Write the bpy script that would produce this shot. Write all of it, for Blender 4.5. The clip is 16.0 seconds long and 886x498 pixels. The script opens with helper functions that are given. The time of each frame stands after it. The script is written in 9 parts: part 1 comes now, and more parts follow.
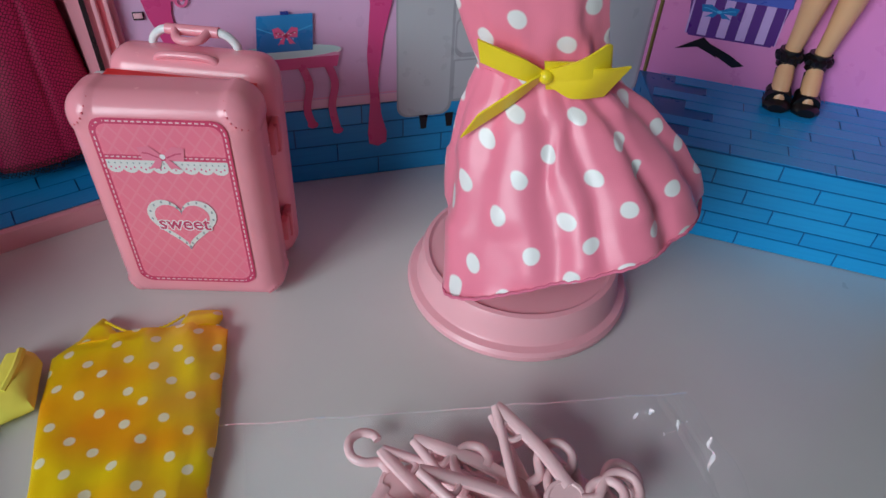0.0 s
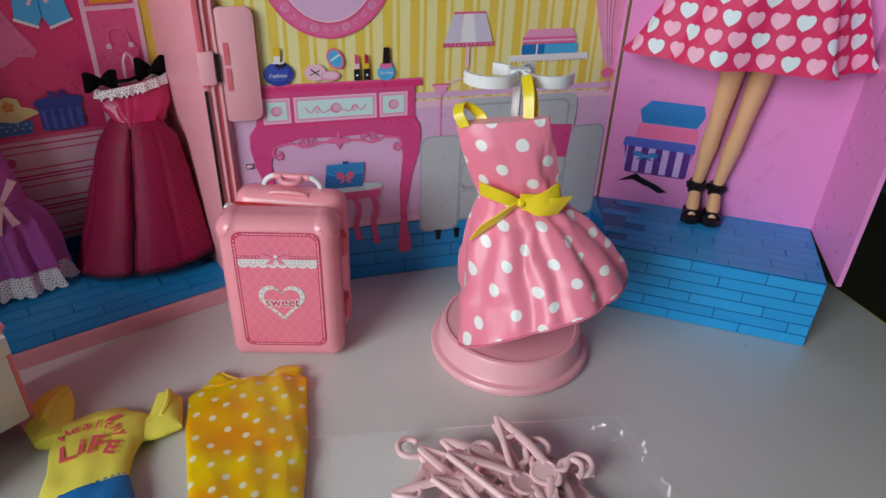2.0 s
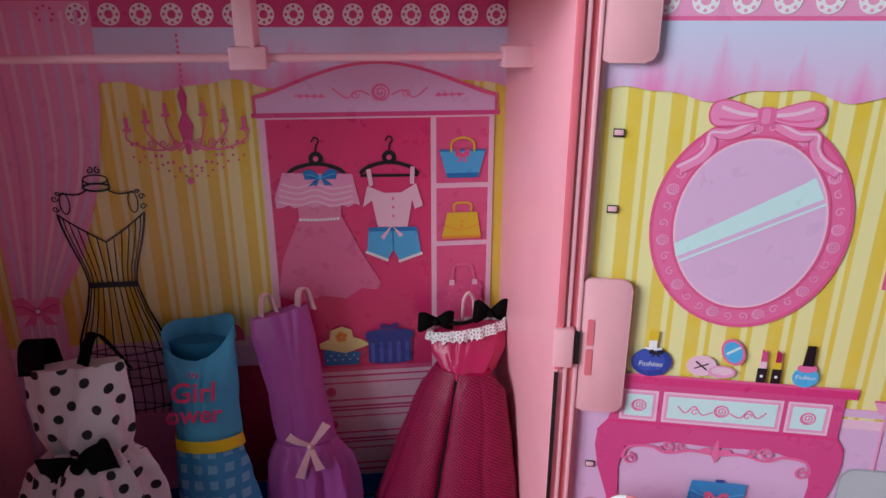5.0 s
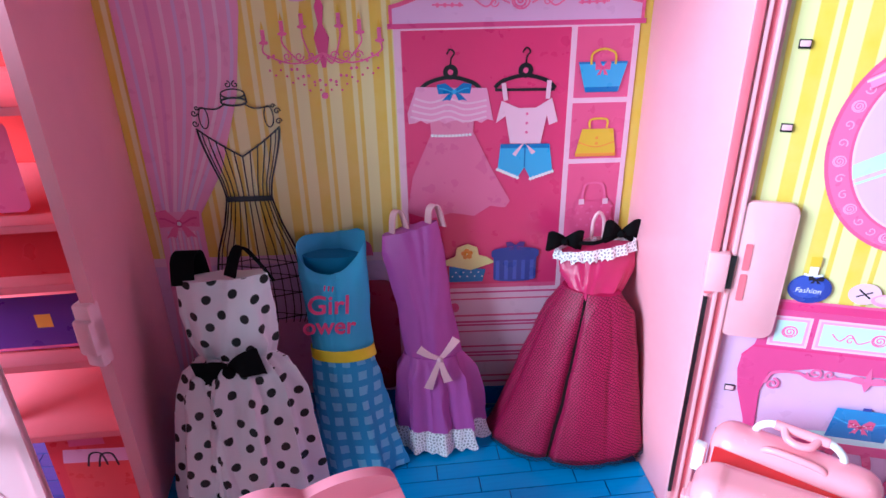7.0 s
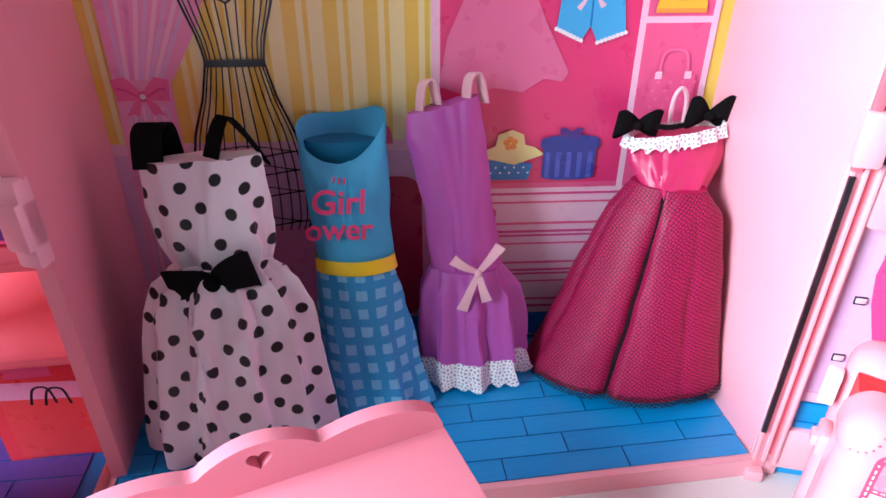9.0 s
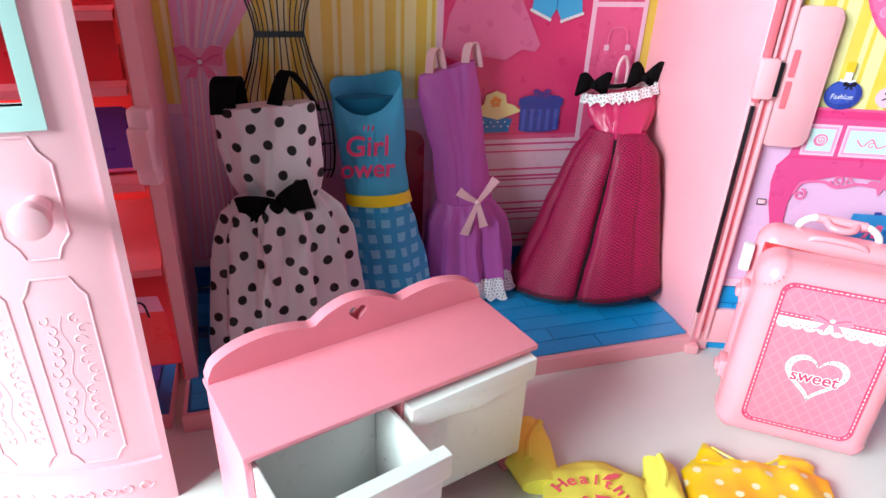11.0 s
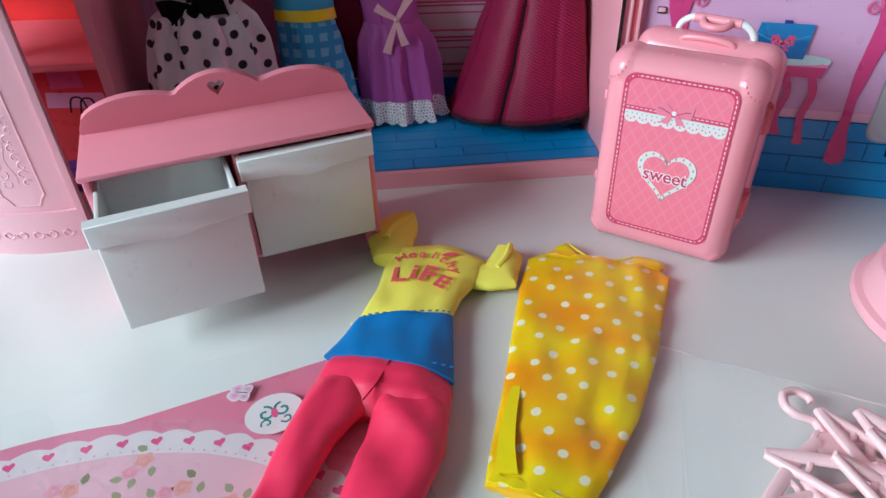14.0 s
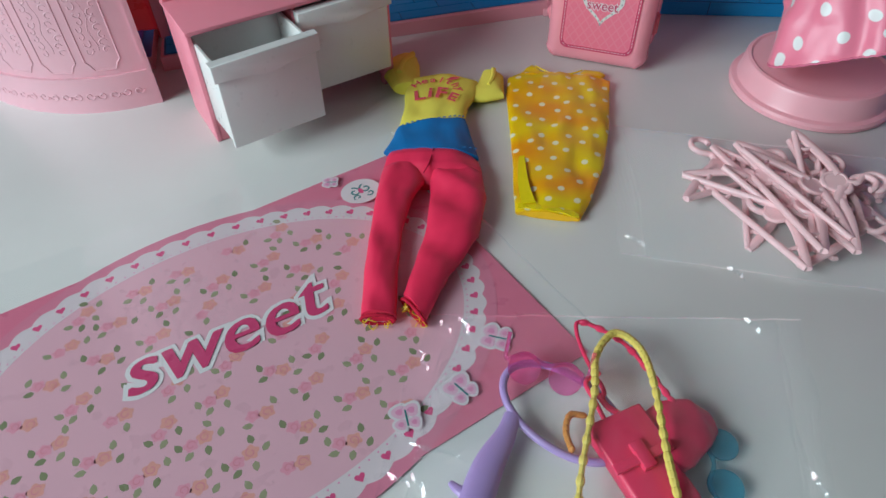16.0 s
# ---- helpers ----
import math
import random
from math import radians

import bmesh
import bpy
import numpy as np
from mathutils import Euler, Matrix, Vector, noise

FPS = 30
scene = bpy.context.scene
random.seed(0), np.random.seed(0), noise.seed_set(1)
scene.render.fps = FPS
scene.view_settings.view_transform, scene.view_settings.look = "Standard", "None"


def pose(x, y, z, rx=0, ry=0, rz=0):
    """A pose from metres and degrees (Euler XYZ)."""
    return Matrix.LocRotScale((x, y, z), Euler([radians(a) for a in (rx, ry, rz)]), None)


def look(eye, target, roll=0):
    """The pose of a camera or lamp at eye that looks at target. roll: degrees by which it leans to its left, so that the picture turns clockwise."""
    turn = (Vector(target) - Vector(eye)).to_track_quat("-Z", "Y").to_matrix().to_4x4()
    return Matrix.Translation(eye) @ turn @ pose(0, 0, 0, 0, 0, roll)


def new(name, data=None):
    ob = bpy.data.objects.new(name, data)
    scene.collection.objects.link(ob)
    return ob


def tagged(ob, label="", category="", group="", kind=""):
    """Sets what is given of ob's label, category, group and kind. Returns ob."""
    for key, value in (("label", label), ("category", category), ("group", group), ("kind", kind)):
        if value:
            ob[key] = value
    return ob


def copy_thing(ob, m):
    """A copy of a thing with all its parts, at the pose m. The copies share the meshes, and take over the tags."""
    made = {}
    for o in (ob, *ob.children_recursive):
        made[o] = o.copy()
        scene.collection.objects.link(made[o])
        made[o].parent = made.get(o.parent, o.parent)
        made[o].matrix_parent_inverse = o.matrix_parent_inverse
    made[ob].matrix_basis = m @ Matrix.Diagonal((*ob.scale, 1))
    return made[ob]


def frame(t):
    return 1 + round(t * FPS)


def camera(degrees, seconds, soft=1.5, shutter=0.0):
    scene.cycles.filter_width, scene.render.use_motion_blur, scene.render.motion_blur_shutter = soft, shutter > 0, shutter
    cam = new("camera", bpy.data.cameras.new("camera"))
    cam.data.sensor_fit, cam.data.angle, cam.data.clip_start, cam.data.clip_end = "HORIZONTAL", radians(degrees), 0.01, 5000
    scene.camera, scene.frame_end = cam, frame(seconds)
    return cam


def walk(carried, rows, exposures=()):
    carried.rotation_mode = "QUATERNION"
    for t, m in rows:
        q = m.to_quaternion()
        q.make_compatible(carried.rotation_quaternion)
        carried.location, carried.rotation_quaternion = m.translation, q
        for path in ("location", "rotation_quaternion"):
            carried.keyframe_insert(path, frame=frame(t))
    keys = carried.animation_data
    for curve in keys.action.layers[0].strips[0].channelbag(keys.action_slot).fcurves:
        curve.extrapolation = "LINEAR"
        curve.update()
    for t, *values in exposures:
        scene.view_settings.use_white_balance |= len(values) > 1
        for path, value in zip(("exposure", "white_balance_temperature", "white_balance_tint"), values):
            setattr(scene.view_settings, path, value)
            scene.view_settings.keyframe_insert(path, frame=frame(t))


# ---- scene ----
cam = camera(67.6, 16.0)
PATH = [
    (0, (-0.008, -0.007, 0.231), (0.453, 1.423, -1.089), 3.2),
    (0.5, (-0.025, -0.033, 0.25), (0.495, 1.451, -0.985), 2.9),
    (1, (-0.037, -0.063, 0.27), (0.523, 1.465, -0.892), 2.8),
    (1.5, (-0.052, -0.102, 0.286), (0.524, 1.477, -0.798), 2.9),
    (2, (-0.055, -0.121, 0.295), (0.466, 1.513, -0.734), 2.2),
    (2.5, (-0.039, -0.09, 0.304), (0.395, 1.618, -0.642), 1.4),
    (3, (-0.04, -0.061, 0.303), (0.254, 1.72, -0.559), 0.6),
    (3.5, (-0.048, -0.027, 0.299), (0.046, 1.806, -0.497), 0.1),
    (4, (-0.051, -0.006, 0.308), (-0.12, 1.853, -0.426), -0.3),
    (4.5, (-0.065, 0.011, 0.322), (-0.268, 1.883, -0.352), 0.1),
    (4.7, (-0.075, 0.018, 0.326), (-0.313, 1.89, -0.337), 0.1),
    (6.8, (-0.134, 0.013, 0.331), (-0.575, 1.765, -0.527), -0.9),
    (7, (-0.134, 0.015, 0.329), (-0.569, 1.745, -0.575), -1.2),
    (7.5, (-0.14, 0.039, 0.31), (-0.588, 1.718, -0.679), -1.2),
    (8, (-0.149, 0.07, 0.287), (-0.632, 1.708, -0.752), -1.3),
    (10.3, (-0.211, 0.016, 0.254), (-0.316, 1.76, -0.719), 2.4),
    (10.5, (-0.213, 0.001, 0.255), (-0.303, 1.749, -0.713), 2.4),
    (11, (-0.222, -0.037, 0.254), (-0.298, 1.718, -0.702), 2.5),
    (11.5, (-0.223, -0.056, 0.245), (-0.31, 1.686, -0.734), 2.5),
    (12, (-0.217, -0.058, 0.232), (-0.313, 1.663, -0.783), 2.5),
    (12.5, (-0.193, -0.063, 0.226), (-0.321, 1.639, -0.816), 2.1),
    (13, (-0.148, -0.066, 0.225), (-0.375, 1.612, -0.838), 0.7),
    (13.5, (-0.108, -0.072, 0.223), (-0.47, 1.579, -0.846), -0.5),
    (14, (-0.079, -0.073, 0.217), (-0.507, 1.482, -0.965), -1.7),
    (14.5, (-0.071, -0.08, 0.23), (-0.495, 1.312, -1.142), -2.9),
    (15, (-0.081, -0.114, 0.255), (-0.436, 1.237, -1.176), -3.1),
    (15.5, (-0.097, -0.166, 0.265), (-0.332, 1.196, -1.18), -1.9),
    (16, (-0.125, -0.209, 0.261), (-0.232, 1.173, -1.182), -0.7),
]
EXPOSURES = [(0.0, -0.42, 6150, 11), (1.5, -0.35, 6500, 12), (3.0, -0.28, 6550, 15), (4.7, -0.06, 6450, 19), (6.8, 1.02, 5250, 12), (7.5, 1.26, 5200, 12), (8.2, 1.46, 5350, 11),
             (10.5, 1.30, 6350, 8), (12.0, 0.45, 5600, -2), (13.5, 0.3, 5700, 3), (14.5, 0.05, 6000, 7), (15.5, -0.34, 6100, 7), (16.0, -0.36, 6100, 7)]
walk(cam, [(t, look(eye, target, roll)) for t, eye, target, roll in PATH], EXPOSURES)

# ---- world and light ----
world = bpy.data.worlds.new("world")
scene.world = world
world.use_nodes = True
sky = world.node_tree.nodes.new("ShaderNodeTexSky")
sky.sky_type, sky.sun_disc, sky.sun_elevation, sky.sun_rotation = "NISHITA", False, radians(35), radians(250)
world.node_tree.links.new(sky.outputs[0], world.node_tree.nodes["Background"].inputs[0])
world.node_tree.nodes["Background"].inputs[1].default_value = 0.12


def area_lamp(name, m, w, h, watts, colour):
    data = bpy.data.lights.new(name, "AREA")
    data.shape, data.size, data.size_y, data.energy, data.color = "RECTANGLE", w, h, watts, colour
    ob = new(name, data)
    ob.matrix_world = m
    return ob


area_lamp("window_daylight", look((-1.56, -0.90, 0.86), (0.0, 0.2, 0.1)), 1.0, 1.0, 42, (0.875, 1.0, 1.0))


# ---- materials ----
def lin(c):
    c = c.lstrip("#")
    v = [int(c[i:i + 2], 16) / 255 for i in (0, 2, 4)]
    return tuple(x / 12.92 if x < 0.04045 else ((x + 0.055) / 1.055) ** 2.4 for x in v) + (1.0,)


class Nodes:
    """A short way to write a node tree."""

    def __init__(self, name):
        self.mat = bpy.data.materials.new(name)
        self.mat.use_nodes = True
        self.tree = self.mat.node_tree
        self.bsdf = self.tree.nodes["Principled BSDF"]
        self.out = self.tree.nodes["Material Output"]

    def add(self, kind, **values):
        n = self.tree.nodes.new("ShaderNode" + kind)
        for k, v in values.items():
            if k in n.inputs:
                self.put(n.inputs[k], v)
        return n

    def put(self, socket, v):
        if isinstance(v, bpy.types.NodeSocket):
            self.tree.links.new(v, socket)
        else:
            socket.default_value = v

    def math(self, op, a, b=0.0, c=0.0):
        n = self.tree.nodes.new("ShaderNodeMath")
        n.operation = op
        for s, v in zip(n.inputs, (a, b, c)):
            self.put(s, v)
        return n.outputs[0]

    def mix(self, f, a, b):
        n = self.tree.nodes.new("ShaderNodeMix")
        n.data_type = "RGBA"
        self.put(n.inputs[0], f)
        self.put(n.inputs[6], a)
        self.put(n.inputs[7], b)
        return n.outputs[2]

    def ramp(self, f, a, b):
        """0 below a, 1 above b."""
        n = self.tree.nodes.new("ShaderNodeMapRange")
        self.put(n.inputs[0], f)
        n.inputs[1].default_value, n.inputs[2].default_value = a, b
        return n.outputs[0]

    def coords(self, uv=False, scale=(1, 1, 1), turn=0.0):
        t = self.tree.nodes.new("ShaderNodeTexCoord")
        m = self.tree.nodes.new("ShaderNodeMapping")
        self.tree.links.new(t.outputs["UV" if uv else "Object"], m.inputs[0])
        m.inputs["Scale"].default_value = scale
        m.inputs["Rotation"].default_value = (0, 0, turn)
        return m.outputs[0]

    def noise(self, vec, scale, detail=3.0):
        n = self.tree.nodes.new("ShaderNodeTexNoise")
        self.put(n.inputs["Vector"], vec)
        n.inputs["Scale"].default_value, n.inputs["Detail"].default_value = scale, detail
        return n.outputs[0]

    def voronoi(self, vec, scale, feature="F1", random=0.0, metric="EUCLIDEAN"):
        n = self.tree.nodes.new("ShaderNodeTexVoronoi")
        n.voronoi_dimensions, n.feature = "2D", feature
        if feature == "F1":
            n.distance = metric
        self.put(n.inputs["Vector"], vec)
        n.inputs["Scale"].default_value, n.inputs["Randomness"].default_value = scale, random
        return n.outputs["Distance"]

    def wave(self, vec, scale, axis="X"):
        n = self.tree.nodes.new("ShaderNodeTexWave")
        n.bands_direction = axis
        self.put(n.inputs["Vector"], vec)
        n.inputs["Scale"].default_value = scale
        return n.outputs[1]

    def bump(self, height, strength, distance=0.0005):
        n = self.tree.nodes.new("ShaderNodeBump")
        self.put(n.inputs["Height"], height)
        n.inputs["Strength"].default_value, n.inputs["Distance"].default_value = strength, distance
        self.tree.links.new(n.outputs[0], self.bsdf.inputs["Normal"])

    def done(self, colour, rough=0.5, **more):
        self.put(self.bsdf.inputs["Base Color"], colour)
        self.put(self.bsdf.inputs["Roughness"], rough)
        for k, v in more.items():
            self.put(self.bsdf.inputs[k.replace("_", " ")], v)
        return self.mat


def plastic(name, colour, rough=0.32, vary=0.06):
    """Moulded toy plastic: faint clouding, fine skin, small scuffs."""
    n = Nodes(name)
    v = n.coords()
    c = lin(colour)
    cloud = n.noise(v, 35)
    dark = tuple(x * (1 - 2 * vary) for x in c[:3]) + (1,)
    n.bump(n.noise(v, 900, 2), 0.06, 0.0003)
    r = n.math("ADD", n.math("MULTIPLY", n.noise(v, 160), 0.16), rough - 0.08)
    return n.done(n.mix(cloud, dark, c), r, Subsurface_Weight=0.08, Subsurface_Radius=(0.004, 0.002, 0.002), Subsurface_Scale=0.5)


def card(name, colour, rough=0.3, vary=0.03):
    """Printed, glossy carton."""
    n = Nodes(name)
    v = n.coords()
    c = lin(colour)
    dark = tuple(x * (1 - 2 * vary) for x in c[:3]) + (1,)
    n.bump(n.noise(v, 60, 4), 0.05, 0.001)
    return n.done(n.mix(n.noise(v, 50, 5), dark, c), n.math("ADD", n.math("MULTIPLY", n.noise(v, 90), 0.2), rough - 0.1))


def cloth(name, colour, rough=0.75, sheen=0.02, weave=2600, dark=0.8):
    n = Nodes(name)
    v = n.coords(uv=True)
    c = lin(colour)
    low = tuple(x * dark for x in c[:3]) + (1,)
    w = n.math("MULTIPLY", n.wave(v, weave / 6.28, "X"), n.wave(v, weave / 6.28, "Y"))
    n.bump(w, 0.15, 0.0002)
    return n.done(n.mix(n.noise(v, 60, 5), low, c), rough, Sheen_Weight=sheen, Specular_IOR_Level=0.2 if rough > 0.6 else 0.5)


def dotted(name, ground, dot, pitch, radius, rough=0.5, sheen=0.1, turn=0.785, wobble=0.25, second=None, satin=0.0):
    """Cloth with round printed dots; pitch and radius in metres."""
    n = Nodes(name)
    v = n.coords(uv=True, turn=turn)
    d = n.voronoi(v, 1 / pitch, random=wobble)
    f = n.ramp(d, radius / pitch - 0.02, radius / pitch + 0.02)
    base = lin(ground)
    if second:
        base = n.mix(n.ramp(n.noise(n.coords(uv=True, scale=(0.45, 1, 1)), 30, 1), 0.38, 0.60), lin(second), lin(ground))
    shade = n.mix(n.noise(v, 50, 5), (0.86, 0.86, 0.86, 1), (1, 1, 1, 1))
    col = n.mix(f, lin(dot), base)
    m = n.tree.nodes.new("ShaderNodeMix")
    m.data_type, m.blend_type = "RGBA", "MULTIPLY"
    m.inputs[0].default_value = 1.0
    n.put(m.inputs[6], col)
    n.put(m.inputs[7], shade)
    u = n.coords(uv=True)
    n.bump(n.math("MULTIPLY", n.wave(u, 480, "X"), n.wave(u, 480, "Y")), 0.12, 0.0002)
    return n.done(m.outputs[2], rough, Sheen_Weight=sheen, Specular_IOR_Level=0.5 + satin)


PINK = plastic("pink_plastic", "#FBB6C1", 0.34)
PALE = plastic("pale_pink_plastic", "#F8C0CC", 0.36)
ROSE = plastic("rose_plastic", "#FA98AA", 0.36)
DEEP = plastic("deep_pink_plastic", "#F07484", 0.35)
PANEL = plastic("panel_pink_plastic", "#F8A8B6", 0.36)
RED = plastic("red_plastic", "#EC2A2C", 0.4)
CREAM = plastic("cream_white_plastic", "#F0F1EF", 0.3, 0.03)
WHITE = plastic("white_plastic", "#EEF0F2", 0.28, 0.02)
HANGER = plastic("hanger_plastic", "#FFD2D6", 0.3)


def table_material():
    n = Nodes("white_table_laminate")
    v = n.coords()
    spots = n.ramp(n.noise(v, 7, 6), 0.35, 0.7)
    n.bump(n.noise(v, 500, 3), 0.05, 0.0004)
    return n.done(n.mix(spots, lin("#DEDDDA"), lin("#E8E7E4")), n.math("ADD", n.math("MULTIPLY", n.noise(v, 20, 4), 0.12), 0.24))


TABLE = table_material()
WALL = card("painted_wall", "#7A7F80", 0.8)
FLOOR = card("dark_floor", "#5A5238", 0.6, 0.15)


# ---- mesh helpers ----
def link(name, bm, mats, parent=None, label="", smooth=True, m=None):
    me = bpy.data.meshes.new(name)
    bm.normal_update()
    bm.to_mesh(me)
    bm.free()
    for k in (mats if isinstance(mats, (list, tuple)) else [mats]):
        me.materials.append(k)
    if smooth:
        me.polygons.foreach_set("use_smooth", [True] * len(me.polygons))
        me.set_sharp_from_angle(angle=radians(38))
    ob = new(name, me)
    if parent is not None:
        ob.parent = parent
    if m is not None:
        ob.matrix_basis = m
    if label:
        ob["label"] = label
    return ob


def part(name, bm, mat, parent, label="", smooth=True, m=None):
    return link(name, bm, mat, parent, label, smooth, m)


def thing(name, m, label, category, group="", kind=""):
    ob = new(name)
    ob.empty_display_size = 0.01
    ob.matrix_basis = m
    return tagged(ob, label, category, group, kind)


def frame_matrix(origin, u, v, n):
    return Matrix(((u[0], v[0], n[0], origin[0]), (u[1], v[1], n[1], origin[1]), (u[2], v[2], n[2], origin[2]), (0, 0, 0, 1)))


def box(bm, a, b, bevel=0.0, seg=2, mat=0):
    lo, hi = [min(p, q) for p, q in zip(a, b)], [max(p, q) for p, q in zip(a, b)]
    made = bmesh.ops.create_cube(bm, size=1.0)["verts"]
    for v in made:
        v.co = Vector([lo[i] + (v.co[i] + 0.5) * (hi[i] - lo[i]) for i in range(3)])
    faces = {f for v in made for f in v.link_faces}
    for f in faces:
        f.material_index = mat
    if bevel:
        edges = list({e for v in made for e in v.link_edges})
        for f in bmesh.ops.bevel(bm, geom=edges, offset=bevel, segments=seg, affect="EDGES", profile=0.5)["faces"]:
            f.material_index = mat
    return bm


def poly(bm, pts, z=0.0, mat=0):
    """A flat face from 2D points."""
    f = bm.faces.new([bm.verts.new((p[0], p[1], z)) for p in pts])
    f.material_index = mat
    f.normal_update()
    if f.normal.z < 0:
        f.normal_flip()
    return f


def prism(bm, pts, z0, z1, mat=0, bevel=0.0):
    """A 2D outline raised from z0 to z1."""
    n = len(pts)
    area = sum(pts[i][0] * pts[(i + 1) % n][1] - pts[(i + 1) % n][0] * pts[i][1] for i in range(n))
    if area < 0:
        pts = pts[::-1]
    lo = [bm.verts.new((p[0], p[1], z0)) for p in pts]
    hi = [bm.verts.new((p[0], p[1], z1)) for p in pts]
    top = bm.faces.new(hi)
    faces = [top, bm.faces.new(lo[::-1])]
    for i in range(n):
        faces.append(bm.faces.new((lo[i], lo[(i + 1) % n], hi[(i + 1) % n], hi[i])))
    for f in faces:
        f.material_index = mat
    if bevel:
        for f in bmesh.ops.bevel(bm, geom=list(top.edges), offset=bevel, segments=2, affect="EDGES", profile=0.5)["faces"]:
            f.material_index = mat
    return bm


def ring2(cx, cy, rx, ry, n=40, a0=0.0, a1=360.0):
    full = abs(a1 - a0) >= 360
    k = n if full else n - 1
    return [(cx + rx * math.cos(radians(a0 + (a1 - a0) * i / k)), cy + ry * math.sin(radians(a0 + (a1 - a0) * i / k))) for i in range(n)]


def rrect(x0, y0, x1, y1, r, n=5):
    out = []
    for cx, cy, a in ((x1 - r, y1 - r, 0), (x0 + r, y1 - r, 90), (x0 + r, y0 + r, 180), (x1 - r, y0 + r, 270)):
        out += [(cx + r * math.cos(radians(a + 90 * i / n)), cy + r * math.sin(radians(a + 90 * i / n))) for i in range(n + 1)]
    return out


def band(bm, outer, inner, z=0.0, mat=0):
    """The flat strip between two outlines of the same count."""
    a = [bm.verts.new((p[0], p[1], z)) for p in outer]
    b = [bm.verts.new((p[0], p[1], z)) for p in inner]
    for i in range(len(a)):
        j = (i + 1) % len(a)
        f = bm.faces.new((a[i], a[j], b[j], b[i]))
        f.material_index = mat
        f.normal_update()
        if f.normal.z < 0:
            f.normal_flip()


def stroke(bm, pts, w, z=0.0, mat=0):
    """A flat line of width w through 2D points."""
    n = len(pts)
    left, right = [], []
    for i, p in enumerate(pts):
        a, b = pts[max(i - 1, 0)], pts[min(i + 1, n - 1)]
        d = math.hypot(b[0] - a[0], b[1] - a[1]) or 1
        nx, ny = -(b[1] - a[1]) / d * w / 2, (b[0] - a[0]) / d * w / 2
        left.append(bm.verts.new((p[0] + nx, p[1] + ny, z)))
        right.append(bm.verts.new((p[0] - nx, p[1] - ny, z)))
    for i in range(n - 1):
        f = bm.faces.new((right[i], right[i + 1], left[i + 1], left[i]))
        f.material_index = mat


def curl(cx, cy, r, turns, a0, grow=0.25, n=22, hand=1):
    """A spiral scroll in 2D."""
    return [(cx + r * (grow + (1 - grow) * (1 - i / n)) * math.cos(radians(a0 + hand * 360 * turns * i / n)),
             cy + r * (grow + (1 - grow) * (1 - i / n)) * math.sin(radians(a0 + hand * 360 * turns * i / n))) for i in range(n + 1)]


def heart2(cx, cy, s, n=28):
    """A heart, s wide."""
    out = []
    for i in range(n):
        t = 2 * math.pi * i / n
        out.append((cx + s / 32 * 16 * math.sin(t) ** 3, cy + s / 32 * (13 * math.cos(t) - 5 * math.cos(2 * t) - 2 * math.cos(3 * t) - math.cos(4 * t) + 2)))
    return out


def smooth_line(pts, n=8, closed=False):
    """A Catmull-Rom line through points."""
    pts = [Vector(p) for p in pts]
    out, k = [], len(pts)
    for i in range(k if closed else k - 1):
        p = [pts[(i + j) % k] if closed else pts[min(max(i + j, 0), k - 1)] for j in (-1, 0, 1, 2)]
        for s in range(n):
            t = s / n
            out.append(0.5 * ((2 * p[1]) + (p[2] - p[0]) * t + (2 * p[0] - 5 * p[1] + 4 * p[2] - p[3]) * t * t + (3 * p[1] - p[0] - 3 * p[2] + p[3]) * t ** 3))
    if not closed:
        out.append(pts[-1])
    return out


def tube(bm, pts, r, seg=10, closed=False, mat=0, flat=1.0):
    """A round rod along 3D points; r is a number or one for each point; flat squeezes it."""
    pts = [Vector(p) for p in pts]
    n = len(pts)
    rings, up = [], Vector((0, 0, 1))
    for i, p in enumerate(pts):
        a = pts[(i - 1) % n] if closed or i > 0 else p
        b = pts[(i + 1) % n] if closed or i < n - 1 else p
        d = (b - a).normalized()
        if abs(d.dot(up)) > 0.97:
            up = Vector((1, 0, 0)) if abs(d.x) < 0.9 else Vector((0, 1, 0))
        s = d.cross(up).normalized()
        up = s.cross(d).normalized()
        rad = r[i] if isinstance(r, (list, tuple)) else r
        rings.append([bm.verts.new(p + rad * (math.cos(2 * math.pi * k / seg) * s + flat * math.sin(2 * math.pi * k / seg) * up)) for k in range(seg)])
    for i in range(n if closed else n - 1):
        a, b = rings[i], rings[(i + 1) % n]
        for k in range(seg):
            bm.faces.new((a[k], b[k], b[(k + 1) % seg], a[(k + 1) % seg])).material_index = mat
    if not closed:
        bm.faces.new(rings[0]).material_index = mat
        bm.faces.new(rings[-1][::-1]).material_index = mat
    return bm


def lathe(bm, profile, seg=48, cx=0.0, cy=0.0, mat=0):
    """A turned body from (radius, z) pairs."""
    rings = []
    for r, z in profile:
        rings.append([bm.verts.new((cx + max(r, 1e-5) * math.cos(2 * math.pi * k / seg), cy + max(r, 1e-5) * math.sin(2 * math.pi * k / seg), z)) for k in range(seg)])
    for a, b in zip(rings, rings[1:]):
        for k in range(seg):
            bm.faces.new((a[k], a[(k + 1) % seg], b[(k + 1) % seg], b[k])).material_index = mat
    bm.faces.new(rings[0][::-1]).material_index = mat
    bm.faces.new(rings[-1]).material_index = mat
    return bm


